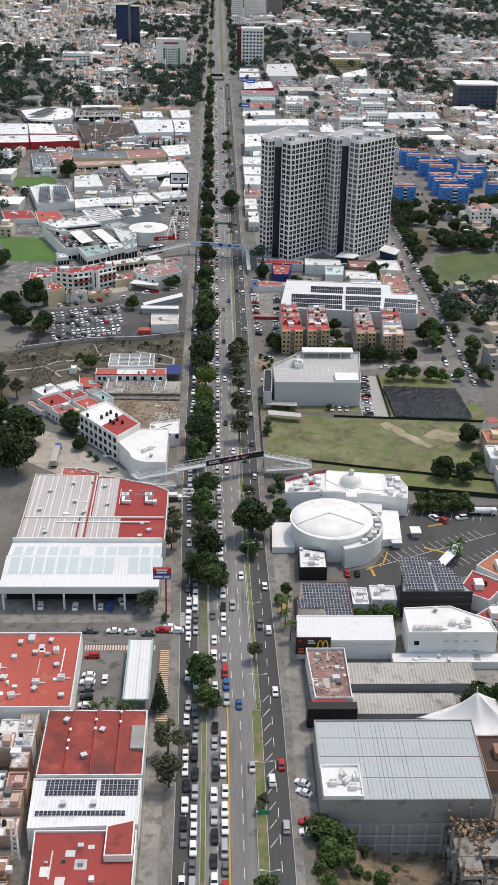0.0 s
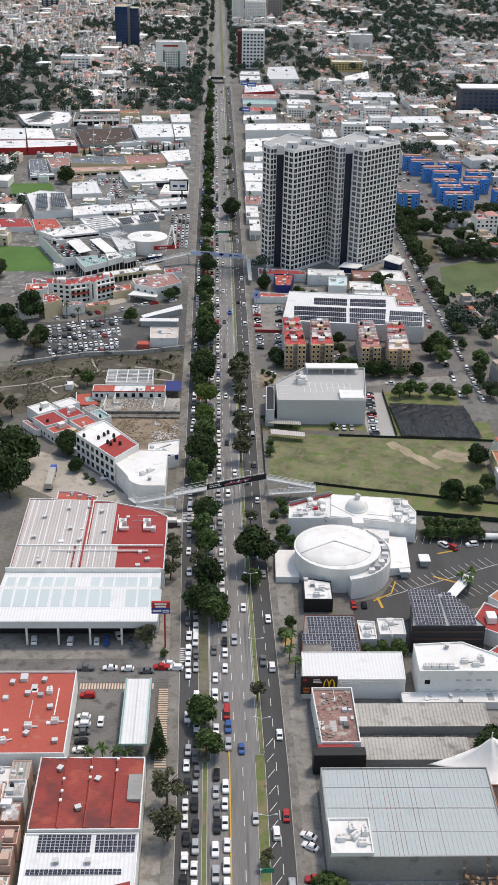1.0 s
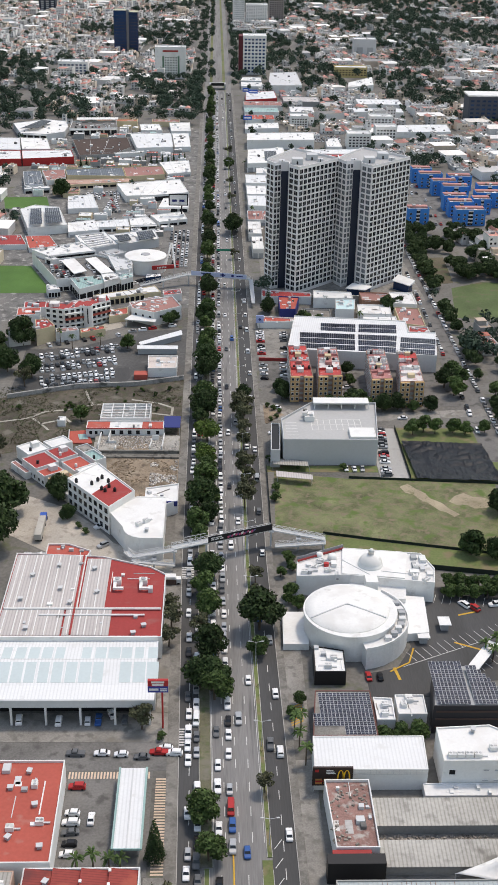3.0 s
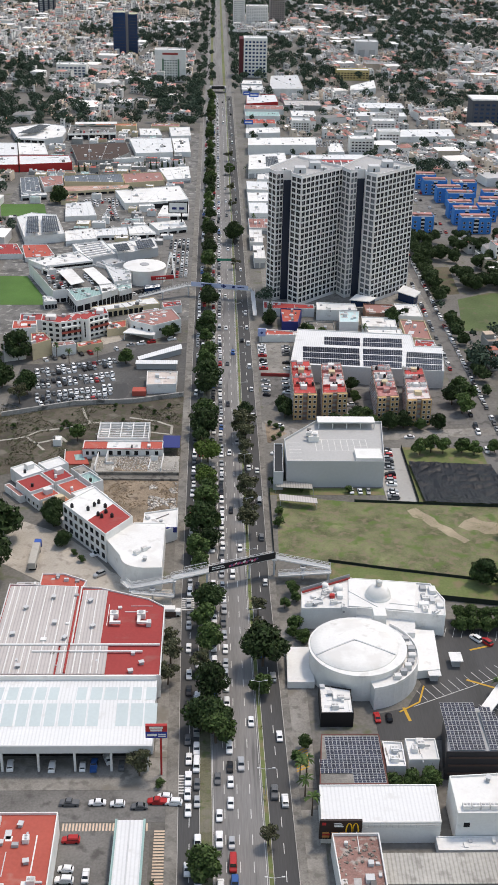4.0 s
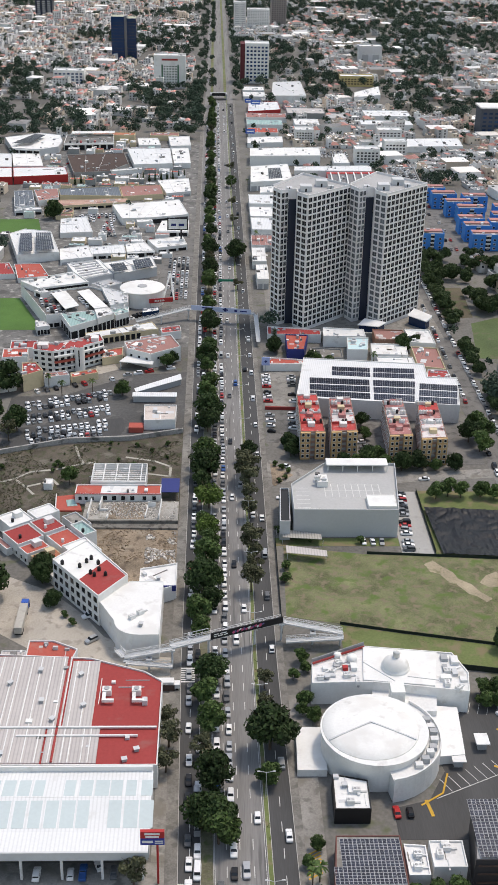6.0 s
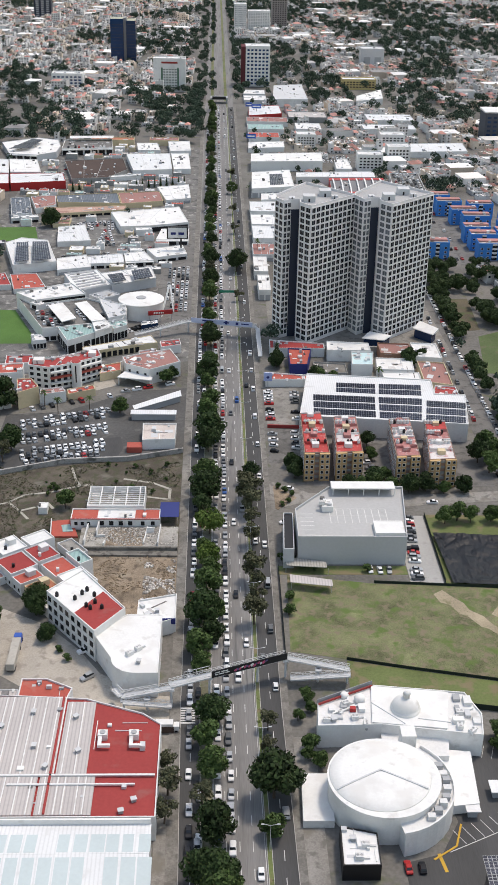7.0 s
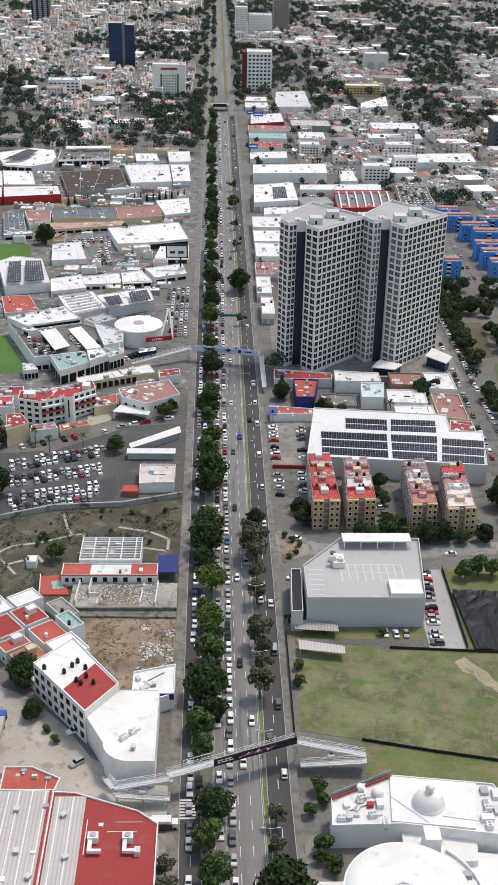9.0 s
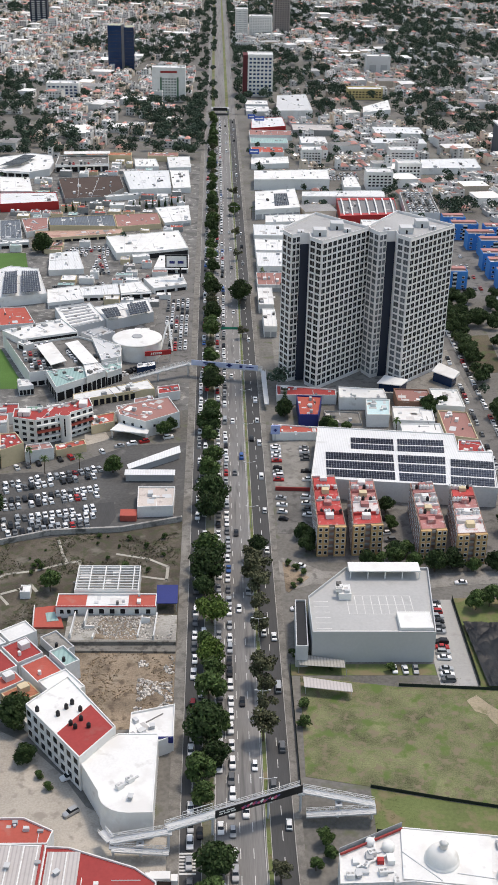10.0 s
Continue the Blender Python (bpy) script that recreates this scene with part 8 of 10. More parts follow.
for x, y, a, c in ((-55.5, 316.5, 5, "white"), (-44.2, 316.0, 0, "white"), (-36, 316.0, 2, "white"), (-33, 316.5, 0, "blue"), (-25.5, 316.5, 0, "grey"), (-29.5, 319, 20, "white"),
                   (-30.8, 302.5, 90, "white"), (-25.5, 302, 90, "white"), (-19.8, 301, 90, "grey"), (-13.4, 304.5, 85, "white"), (-11.0, 302.4, 85, "white"), (-15.2, 302.8, 88, "red"), (-38, 302.4, 88, "grey"),
                   (-36.2, 289.5, 90, "red"), (-36.4, 280, 85, "white"), (-36.4, 276.6, 88, "white"), (-36.2, 273.3, 95, "grey"), (-31.4, 278, 0, "white"), (-36, 269.5, 90, "black"), (-36.2, 266, 90, "white"),
                   (24.2, 234, 60, "white"), (24.4, 230.5, 60, "white"), (24.6, 220, 88, "red"), (24.4, 216.5, 88, "white"), (48.3, 255, -55, "white"),
                   (83, 374.5, 35, "white"), (86, 372.6, 35, "red"), (93.5, 374.6, 100, "white"), (46.5, 336.2, 3, "red"), (50, 336, 0, "black"), (100, 380, 95, "silver"), (-42, 425.5, 120, "white"), (-40, 412, 130, "silver"),
                   (-19, 389.8, 90, "white"), (28, 533, 70, "white"), (25, 506, 100, "white"), (60, 523, 90, "white"), (84, 522, 92, "white"), (62, 556, 100, "white"), (63, 551, 100, "grey"), (62.5, 566, 95, "black")):
    park(x, y, a, colour=c)
for y in (742, 749, 756, 762, 768, 775, 782, 789, 796, 803, 810, 817):
    row((-30 if y > 760 else -27, y), (-16.5, y + 3), 2.7, 0.8, 0)
for k in range(8):
    row((-101 + k * 0.6, 905 + k * 4.6), (-70 - k * 0.4, 908 + k * 4.6), 2.6, 0.8 if k < 4 else 0.0, 0)
for k in range(7):
    row((-80 + k * 0.4, 868 + k * 5.6), (-66.5 - k * 0.9, 870 + k * 5.6), 2.5, 0.85, 12)
row((-76, 846), (-44, 856), 2.7, 0.8)
row((-64, 856), (-42, 862), 2.7, 0.75)
row((-98, 840), (-86, 850), 2.8, 0.8)
row((-80, 798), (-46, 812), 2.7, 0.8)
row((-104, 756), (-92, 782), 4.5, 0.6)
row((-108, 1000), (-66, 1016), 5.5, 0.55)
row((-128, 1044), (-120, 1100), 5.0, 0.5)
for a, b in (((-98, 719), (-84, 716)), ((-96, 711), (-82, 704)), ((-92, 703), (-80, 697)), ((-76, 722), (-70, 709)), ((-66, 716), (-54, 716)), ((-96, 725), (-86, 733))):
    row(a, b, 2.6, 0.9, 12, 6.68)
row((-52, 704), (-36, 722), 3.0, 0.8)
row((-88, 668), (-72, 672), 3.0, 0.8)
row((-128, 1130), (-92, 1136), 3.0, 0.7, 5, 8.06)
for k in range(6):
    row((142, 842 + k * 22), (160, 846 + k * 22), 3.2, 0.7, 0)
for k in range(9):
    row((138.5 + k * 0.3, 1005 + k * 6.4), (159 + k * 0.3, 1005 + k * 6.4), 2.7, 0.9, 0, 5.05)
for y in (1122, 1128, 1134, 1140):
    row((91, y), (116, y + 3), 2.8, 0.8, 0)
queue(-8.0, 720, 1300, 8, 0.8)
queue(2.4, 760, 1380, 6.8, 0.9)
queue(-0.8, 760, 1380, 8, 0.8)
queue(8.0, 800, 1380, 40, 0.7)
queue(15.5, 720, 1380, 30, 0.7, 0.0)

HEAP.make()

# white box truck in the side street
t = thing("box_truck", (-13.5, 388.2, 0), "white box truck with a blue cargo box front", "truck")
bm = bmesh.new()
box(bm, -18.2, 387.0, 0.6, -13.2, 389.4, 3.1)
part("cargo_box", bm, WHITE, t)
bm = bmesh.new()
box(bm, -13.1, 387.1, 0.5, -11.4, 389.3, 2.2)
part("cab", bm, WHITE, t)
bm = bmesh.new()
box(bm, -11.45, 387.2, 1.4, -11.3, 389.2, 2.1)
part("windscreen", bm, CAR_GLASS, t)
for x in (-17, -12.3):
    bm = bmesh.new()
    box(bm, x - 0.4, 387.0, 0.05, x + 0.4, 389.4, 0.8)
    part("wheel_pair", bm, TYRE, t)
# articulated truck waiting in the side street
t = thing("trailer_truck", (-63.5, 424, 0), "pale trailer truck with a blue cab in the side street", "truck")
bm = bmesh.new()
box(bm, -64.8, 414.5, 1.1, -62.3, 428.5, 3.4)
part("trailer", bm, mat("dusty_canvas", (0.42, 0.40, 0.36), var=0.25, stain=(0.3, 0.28, 0.25), stain_at=0.58), t, "dusty canvas trailer")
bm = bmesh.new()
box(bm, -64.7, 429.3, 0.6, -62.4, 431.6, 3.0)
box(bm, -64.6, 431.6, 0.6, -62.5, 432.6, 1.8)
part("cab", bm, BLUE_PAINT, t, "blue cab")
bm = bmesh.new()
box(bm, -64.5, 431.5, 1.9, -62.6, 431.72, 2.8)
part("windscreen", bm, CAR_GLASS, t)
for y in (416, 417.4, 427, 431.4):
    bm = bmesh.new()
    box(bm, -64.8, y - 0.5, 0.05, -62.3, y + 0.5, 1.08)
    part("wheel_pair", bm, TYRE, t)
# tanker by the club car park
t = thing("tanker_truck", (103, 377, 0), "white tanker truck parked by a hedge", "truck")
bm = bmesh.new()
tube(bm, 0, 0, -4, 4, 1.15, n=16)
bmesh.ops.rotate(bm, verts=bm.verts, matrix=Matrix.Rotation(math.pi / 2, 3, "Y"))
bmesh.ops.translate(bm, verts=bm.verts, vec=(101, 378, 1.9))
part("tank", bm, WHITE, t)
bm = bmesh.new()
box(bm, 105.3, 376.9, 0.5, 107.2, 379.1, 2.6)
part("cab", bm, WHITE, t)
for x in (98.5, 101, 106.2):
    bm = bmesh.new()
    box(bm, x - 0.45, 376.9, 0.06, x + 0.45, 379.1, 0.9)
    part("wheel_pair", bm, TYRE, t)

# ---- solar panels ----
bm = bmesh.new()
box(bm, -0.5, -0.85, 0, 0.5, 0.85, 0.05, 0)
for x0, x1, y0, y1 in ((-0.5, 0.5, -0.85, -0.8), (-0.5, 0.5, 0.8, 0.85), (-0.5, -0.45, -0.8, 0.8), (0.45, 0.5, -0.8, 0.8), (-0.45, 0.45, -0.02, 0.02)):
    box(bm, x0, y0, 0.04, x1, y1, 0.065, 1)
PANEL = mesh_of("solar_panel", bm, [SOLAR, GREY_LIGHT])


def panels(parent, x0, y0, nx, ny, z, dx=1.06, dy=1.82, keep=None, tilt=0.0):
    for j in range(ny):
        for i in range(nx):
            if keep is None or keep(i, j):
                ob = shared("solar_panel", PANEL, parent, (x0 + (i + 0.5) * dx, y0 + (j + 0.5) * dy, z + tilt * j))
                ob.rotation_euler = (math.atan2(tilt, dy), 0, 0)


panels(SOLAR_OFFICE, 62.4, 311.3, 18, 10, 10.0, keep=lambda i, j: i != 9 and 62.4 + i * 1.06 < 83.4 - j * 0.93 and not (i > 9 and j > 8), tilt=0.12)
panels(SOLAR_BAR, 27.6, 303.6, 16, 10, 5.75, keep=lambda i, j: (j >= 5 and i >= 2) or 2 <= j < 5 or i >= 8)
panels(ANNEX, -41.6, 222.6, 22, 3, 7.15, keep=lambda i, j: i != 12, tilt=0.1)
panels(ANNEX, -43.2, 215.6, 21, 1, 7.15, dy=2.0, tilt=0.0)


def array(parent, corners, nx, ny, z):
    """A large far array: rows of panels over a four-cornered patch, joined."""
    a, b, c, d = [Vector((*p, z)) for p in corners]
    bm = bmesh.new()
    for j in range(ny):
        for i in range(nx):
            q = []
            for u, v in ((i + 0.06, j + 0.05), (i + 0.94, j + 0.05), (i + 0.94, j + 0.93), (i + 0.06, j + 0.93)):
                q.append(a.lerp(b, u / nx).lerp(d.lerp(c, u / nx), v / ny))
            lo = [bm.verts.new(p) for p in q]
            hi = [bm.verts.new(p + Vector((0, 0, 0.25))) for p in q]
            bm.faces.new(hi)
            for k in range(4):
                bm.faces.new((lo[k], lo[(k + 1) % 4], hi[(k + 1) % 4], hi[k]))
    ob = part("panel_field", bm, SOLAR, parent)
    ob["kind"] = "stuff"


def bands(parent, corners, nx, rows, z):
    """Bands of panels with walkways between them over a four-cornered patch."""
    a, b, c, d = [Vector((*p, 0)) for p in corners]
    for k in range(rows):
        v0, v1 = (k + 0.04) / rows, (k + 0.86) / rows
        q = [a.lerp(d, v0), b.lerp(c, v0), b.lerp(c, v1), a.lerp(d, v1)]
        array(parent, [(p.x, p.y) for p in q], nx, 3, z)


bands(SUPER, [(42.0, 586.5), (69.0, 583.4), (71.3, 606.8), (43.4, 609.2)], 26, 3, 8.45)
bands(SUPER, [(54.2, 611.2), (72.0, 609.2), (73.2, 621.0), (55.2, 622.6)], 17, 2, 8.45)
bands(SUPER, [(70.6, 582.9), (88.6, 580.6), (92.6, 605.0), (73.0, 606.6)], 18, 3, 8.45)
bands(SUPER, [(73.4, 609.0), (92.8, 607.4), (94.4, 620.4), (75.0, 621.4)], 18, 2, 8.45)
bands(SUPER, [(90.4, 580.2), (107.4, 578.0), (111.6, 600.6), (94.4, 603.0)], 17, 3, 8.45)
for ob_name, cs, nx, ny, z in (("a", [(-122, 806), (-114, 808.5), (-120, 848), (-127, 846)], 6, 12, 9.1), ("b", [(-112, 809), (-101, 812), (-108, 849), (-117.5, 848.6)], 8, 12, 9.1), ("c", [(-60, 768), (-52.5, 772), (-56, 786), (-64.5, 782)], 6, 4, 9.1),
                              ("d", [(-48, 773), (-37.5, 779.5), (-41, 796), (-51, 790)], 8, 5, 9.1), ("e", [(-176, 1124), (-160, 1128), (-152, 1162), (-162, 1166)], 8, 8, 9.1), ("f", [(41, 1010), (52, 1013), (52, 1048), (42, 1046)], 8, 9, 8.1)):
    t = thing("solar_array", (*cs[0], z), "rows of dark solar panels on a flat roof", "solar panels", "roof solar arrays")
    array(t, cs, nx, ny, z - 1.1)

# ---- roof equipment ----
t = thing("air_conditioner", (-32, 376, 8.6), "white rooftop air-conditioning unit with ducts", "air conditioner", "rooftop units")
bm = bmesh.new()
box(bm, -33.2, 375, 7.6, -30.6, 377.2, 9.6)
part("casing", bm, WHITE, t)
bm = bmesh.new()
tube(bm, -31.9, 376.1, 9.6, 9.8, 0.8, n=14)
part("fan_guard", bm, GREY, t, "grey fan guard")
bm = bmesh.new()
box(bm, -33.0, 372.0, 8.4, -32.0, 375.0, 9.2)
box(bm, -33.0, 371.2, 8.4, -29.6, 372.0, 9.2)
part("duct", bm, WHITE, t, "white bent duct")
AC = t
copy_thing(AC, pose(-23.5, 376, 8.6))
t = thing("cooling_unit", (31, 225, 8.4), "square grey-white rooftop cooling unit", "air conditioner", "rooftop units")
bm = bmesh.new()
box(bm, 30, 224.2, 8.3, 32, 225.8, 9.7)
part("casing", bm, WHITE_DIRTY, t)
for xx in (30.5, 31.5):
    bm = bmesh.new()
    tube(bm, xx, 225, 9.7, 7.42, 0.4, n=12)
    part("fan_guard", bm, GREY, t, "grey fan guard")
bm = bmesh.new()
box(bm, 32, 224.7, 8.4, 33.6, 225.2, 8.8)
part("pipe_duct", bm, STEEL, t, "steel pipe duct")
for x, y, z, a in ((34, 228, 8.33, 100), (36, 223.5, 8.33, 0), (34.6, 225.6, 8.33, 45), (37, 227, 8.33, 90), (77, 291.5, 9.62, 0), (79, 294, 9.62, 90), (74, 293, 9.62, 0), (62.5, 290.3, 9.62, 0), (64.8, 290.3, 9.62, 0), (67.1, 290.3, 9.62, 0), (69.4, 290.3, 9.62, 0),
                   (48, 313, 4.82, 0), (54, 317, 4.82, 90), (48.5, 317, 4.82, 0), (56, 319, 4.82, 0),
                   (30, 383, 7.42, 0), (34, 386, 7.42, 60), (38, 384, 7.42, 10), (41, 381, 7.42, 90), (36, 390, 7.42, 20), (68, 386, 7.42, 0), (67, 380, 7.42, 90), (70, 378, 7.42, 45), (-27, 412, 8.82, 40), (-24.5, 414.5, 8.82, 40), (38, 498, 12.95, 0),
                   (-50, 268, 6.82, 0), (-46, 283, 6.82, 90), (-62, 275, 6.82, 0), (-43, 270, 6.82, 0), (-56, 262, 6.82, 20), (34, 335, 4.82, 0), (36, 339, 4.82, 0)):
    copy_thing(t, pose(x, y, z + 0.02, 0, 0, a))
t = thing("roof_vent", (-58, 350, 8.0), "small grey roof vent box", "roof vent", "roof vents")
bm = bmesh.new()
box(bm, -58.6, 349.5, 7.9, -57.4, 350.5, 8.9)
part("casing", bm, GREY, t)
bm = bmesh.new()
box(bm, -58.8, 349.3, 8.9, -57.2, 350.7, 9.05)
part("cap", bm, GREY_LIGHT, t)
for x, y, z in ((-60, 380, 8), (-52, 386, 8), (-50, 372, 8), (-40, 384, 8), (-38, 370, 8), (-62, 366, 8), (-46, 364, 8), (-22, 352, 7.6), (-25, 348, 7.6), (-60, 270, 6.8), (-52, 282, 6.8), (-50, 265, 6.8), (-45, 276, 6.8), (-57, 287, 6.8), (-42, 262, 6.8),
                (-48, 288, 6.8), (-36.5, 219.5, 7.1), (-29, 219.5, 7.1), (-39, 250, 7.9), (-33, 236, 7.9), (-29, 246, 7.9), (32, 383, 7.6), (33, 341, 4.9), (90, 288, 2.4), (70, 300, 10), (-24, 408, 9), (-22, 436, 5.2), (-20, 440, 5.2)):
    copy_thing(t, pose(x, y, z + 0.02, 0, 0, rng.uniform(0, 90)))
t = thing("water_tank", (-52, 440, 11.2), "black rooftop water tank with a lid", "water tank", "water tanks")
bm = bmesh.new()
tube(bm, -52, 440, 11.2, 12.4, 0.62, 0.6, n=14)
tube(bm, -52, 440, 12.4, 12.7, 0.6, 0.3, n=14)
part("body", bm, BLACK, t)
bm = bmesh.new()
tube(bm, -52, 440, 12.7, 12.85, 0.3, n=12)
part("lid", bm, BLACK, t)
TANK = t
for x, y in ((-42, 434), (-40.6, 432.6), (-39.4, 436), (-44, 441), (-42.6, 443), (-37, 433), (-46, 438), (-40, 440)):
    copy_thing(TANK, pose(x, y, 11.24))
t = thing("water_tank", (40, 560, 12.6), "white rooftop water tank on a red roof", "water tank", "water tanks")
bm = bmesh.new()
tube(bm, 40, 560, 12.6, 13.9, 0.7, 0.65, n=14)
tube(bm, 40, 560, 13.9, 14.2, 0.65, 0.3, n=14)
part("body", bm, WHITE_DIRTY, t)
bm = bmesh.new()
tube(bm, 40, 560, 14.2, 14.35, 0.32, n=12)
part("lid", bm, GREY, t)
for xa, xb in ((36.0, 44.2), (49.5, 57.8), (72.6, 80.8), (86.5, 95)):
    for yy in (549.4, 559.0, 568.4):
        for k in range(6):
            if rng.random() < 0.85:
                copy_thing(rng.choice((t, t, t, TANK)), pose(xa + (xb - xa) * (k + 0.5) / 6 + rng.uniform(-.15, .15), yy + rng.uniform(-.2, .2), 12.9))

# ---- neighbouring plots ----
for pts, h, wm, rm, lab in (
        (rect(-46, 229, -45.0, 254), 3.2, BRICK, CONCRETE, "narrow brick lean-to beside the workshop"), (rect(-78, 196, -64, 220), 4.5, WHITE_DIRTY, CONCRETE, "white house with a concrete roof"), (rect(-79, 222, -64, 252), 4.5, WHITE_DIRTY, RED_ROOF, "house with a red roof"),
        ([(81, 318), (90, 312), (98, 322), (88, 330)], 5.2, WHITE, RED_ROOF, "white house with a red roof terrace"), ([(90, 333), (99, 323), (108, 331), (99, 342)], 5.4, WHITE, TILE, "white house with a clay-tiled roof"),
        ([(92, 310), (102, 303), (110, 314), (99, 321)], 5.4, WHITE, RED_ROOF, "white house with a red flat roof"), ([(84, 304), (91, 299.5), (98, 304), (91, 310)], 5.0, WHITE_DIRTY, RED_ROOF, "house with a bright red roof"),
        (rect(112, 300, 122, 318), 6, WHITE, TILE, "white house with a tiled roof"), (rect(110, 336, 122, 352), 6, WHITE, TILE, "white house with a tiled roof"), (rect(113, 395, 124, 408), 5, WHITE, RED_ROOF, "white house with a red roof"),
        (rect(112, 412, 123, 424), 6, WHITE_DIRTY, WHITE_DIRTY, "white house with a flat roof"), (rect(114, 428, 125, 440), 5.5, CREAM, TILE, "cream house with a tiled roof"), (rect(72, 232, 84, 246), 5.5, BRICK, BROWN_ROOF, "brick house with a brown roof terrace")):
    n = len(pts)
    area = sum(pts[i][0] * pts[(i + 1) % n][1] - pts[(i + 1) % n][0] * pts[i][1] for i in range(n))
    t = block("house", pts if area > 0 else pts[::-1], h, wm, rm, lab, "house", group="neighbouring houses")
    c = centre(pts)
    copy_thing(TANK, pose(c[0] + 1.5, c[1] + 1, h + 0.02))
    x0, y0 = c[0] - 2.6, c[1] - 2
    bm = bmesh.new()
    if min(abs(pts[1][0] - pts[0][0]), 9) > 4:
        box(bm, x0, y0, h, x0 + 3, y0 + 4, h + 2.2)
        part("roof_room", bm, wm, t)
    else:
        bm.free()

PATCHED = mat("patched_sheets", (0.55, 0.53, 0.52), var=0.5, scale=1.2, stain=(0.32, 0.15, 0.12), stain_at=0.54, stain2=(0.3, 0.3, 0.31), stain2_at=0.54)
shack = random.Random(17)
for i in range(3):
    for j in range(9):
        x0, y0 = -63.0 + i * 5.4, 191 + j * 7.2
        if (i, j) in ((2, 2), (1, 6)):
            continue
        wm = shack.choice((WHITE_DIRTY, WHITE_DIRTY, CONCRETE_WALL, HOUSE_WALLS[2], BRICK))
        rm = shack.choice((WHITE_DIRTY, WHITE_DIRTY, PATCHED, PATCHED, MAUVE, GREY_SHEET, FIBRE, HOUSE_ROOFS[0], WHITE))
        h = shack.uniform(3.0, 6.2)
        t = block("shack", rect(x0, y0, x0 + shack.uniform(4.6, 5.3), y0 + shack.uniform(6, 7.1)), h, wm, rm, "small crowded house with a patched flat roof", "house", parapet=shack.uniform(0.1, 0.7), group="crowded small houses")
        if shack.random() < 0.6:
            copy_thing(TANK, pose(x0 + 1.4, y0 + 4, h + 0.02))
        if shack.random() < 0.5:
            bm = bmesh.new()
            slab = rect(x0 + 2.4, y0 + 0.6, x0 + 4.4, y0 + 3.2)
            prism(bm, slab, h, h + 2.1)
            part("roof_room", bm, wm, t)

# lattice mast beside the workshop
t = thing("lattice_mast", (-46.8, 208, 0), "white lattice steel radio mast", "mast")
bm = bmesh.new()
for sx, sy in ((-1, -1), (1, -1), (1, 1), (-1, 1)):
    beam(bm, (-46.8 + sx * 0.9, 208 + sy * 0.9, 0), (-46.8 + sx * 0.5, 208 + sy * 0.5, 13), 0.14)
part("leg", bm, WHITE, t)
bm = bmesh.new()
for k in range(8):
    z0, z1 = k * 1.6, (k + 1) * 1.6
    for (ax, ay), (bx, by) in (((-1, -1), (1, -1)), ((1, -1), (1, 1)), ((1, 1), (-1, 1)), ((-1, 1), (-1, -1))):
        beam(bm, (-46.8 + ax * 0.8, 208 + ay * 0.8, z0), (-46.8 + bx * 0.75, 208 + by * 0.75, z1), 0.08)
part("bracing", bm, WHITE, t)

# ---- excavated plot and concrete frame ----
bm = bmesh.new()
n = 26
g = random.Random(4)
grid = {}
for i in range(n + 1):
    for j in range(n + 1):
        x, y = PIT[0] + (PIT[2] - PIT[0]) * i / n, PIT[1] + (PIT[3] - PIT[1]) * j / n
        d = min((x - PIT[0]) / 18.0, 1.0)
        z = -9.0 * d ** 1.2 + (g.uniform(-0.6, 0.6) if 0 < i < n and j < n else 0)
        grid[i, j] = bm.verts.new((x, y, z if i else 0))
for i in range(n):
    for j in range(n):
        bm.faces.new((grid[i, j], grid[i + 1, j], grid[i + 1, j + 1], grid[i, j + 1]))
tagged(finish("pit_floor", bm, mat("pit_earth", (0.19, 0.15, 0.105), var=0.7, scale=0.8, stain=(0.075, 0.07, 0.04), stain_at=0.52, stain2=(0.25, 0.21, 0.16), stain2_at=0.55, bump=0.8)), "earth slope of an excavated plot with weeds", "ground", kind="structure")
bm = bmesh.new()
box(bm, PIT[0], 218.9, -10, PIT[2], 219.7, 0.3)
box(bm, PIT[2] - 0.5, 150, -10, PIT[2] + 0.3, 218.8, 0.2)
wall_ob = tagged(finish("retaining_wall", bm, CONCRETE_WALL), "stained concrete retaining wall of an excavation", "retaining wall", kind="structure")
for k in range(9):
    bm = bmesh.new()
    x = 29 + k * 4.2
    box(bm, x, 218.5, -9.5, x + 0.7, 218.88, 0.2)
    part("pilaster", bm, GREY, wall_ob)
for z in (-6.2, -3.0):
    bm = bmesh.new()
    box(bm, 28, 218.35, z, 66, 218.49, z + 0.5)
    part("waler", bm, GREY, wall_ob)
RAW = mat("raw_concrete", (0.25, 0.235, 0.215), var=0.6, scale=0.9, stain=(0.09, 0.075, 0.06), stain_at=0.5, stain2=(0.36, 0.35, 0.33), stain2_at=0.56)
t = thing("concrete_frame", (74, 210, -9), "unfinished grey concrete building frame with bare rebar", "building frame")
for i in range(6):
    for j in range(4):
        x, y = 59.5 + i * 5.6, 199 + j * 6.2
        bm = bmesh.new()
        box(bm, x - 0.35, y - 0.35, -9.3, x + 0.35, y + 0.35, 6.6 + (i * 7 + j * 3) % 3 * 0.8)
        part("column", bm, RAW, t)
        bm = bmesh.new()
        for sx in (-0.25, 0, 0.25):
            for sy in (-0.25, 0.25):
                beam(bm, (x + sx, y + sy, 6.4), (x + sx * 1.3, y + sy * 1.3, 9.2 + (i + j) % 3 * 0.9), 0.06)
        part("rebar", bm, RUST, t, "rusty bare rebar")
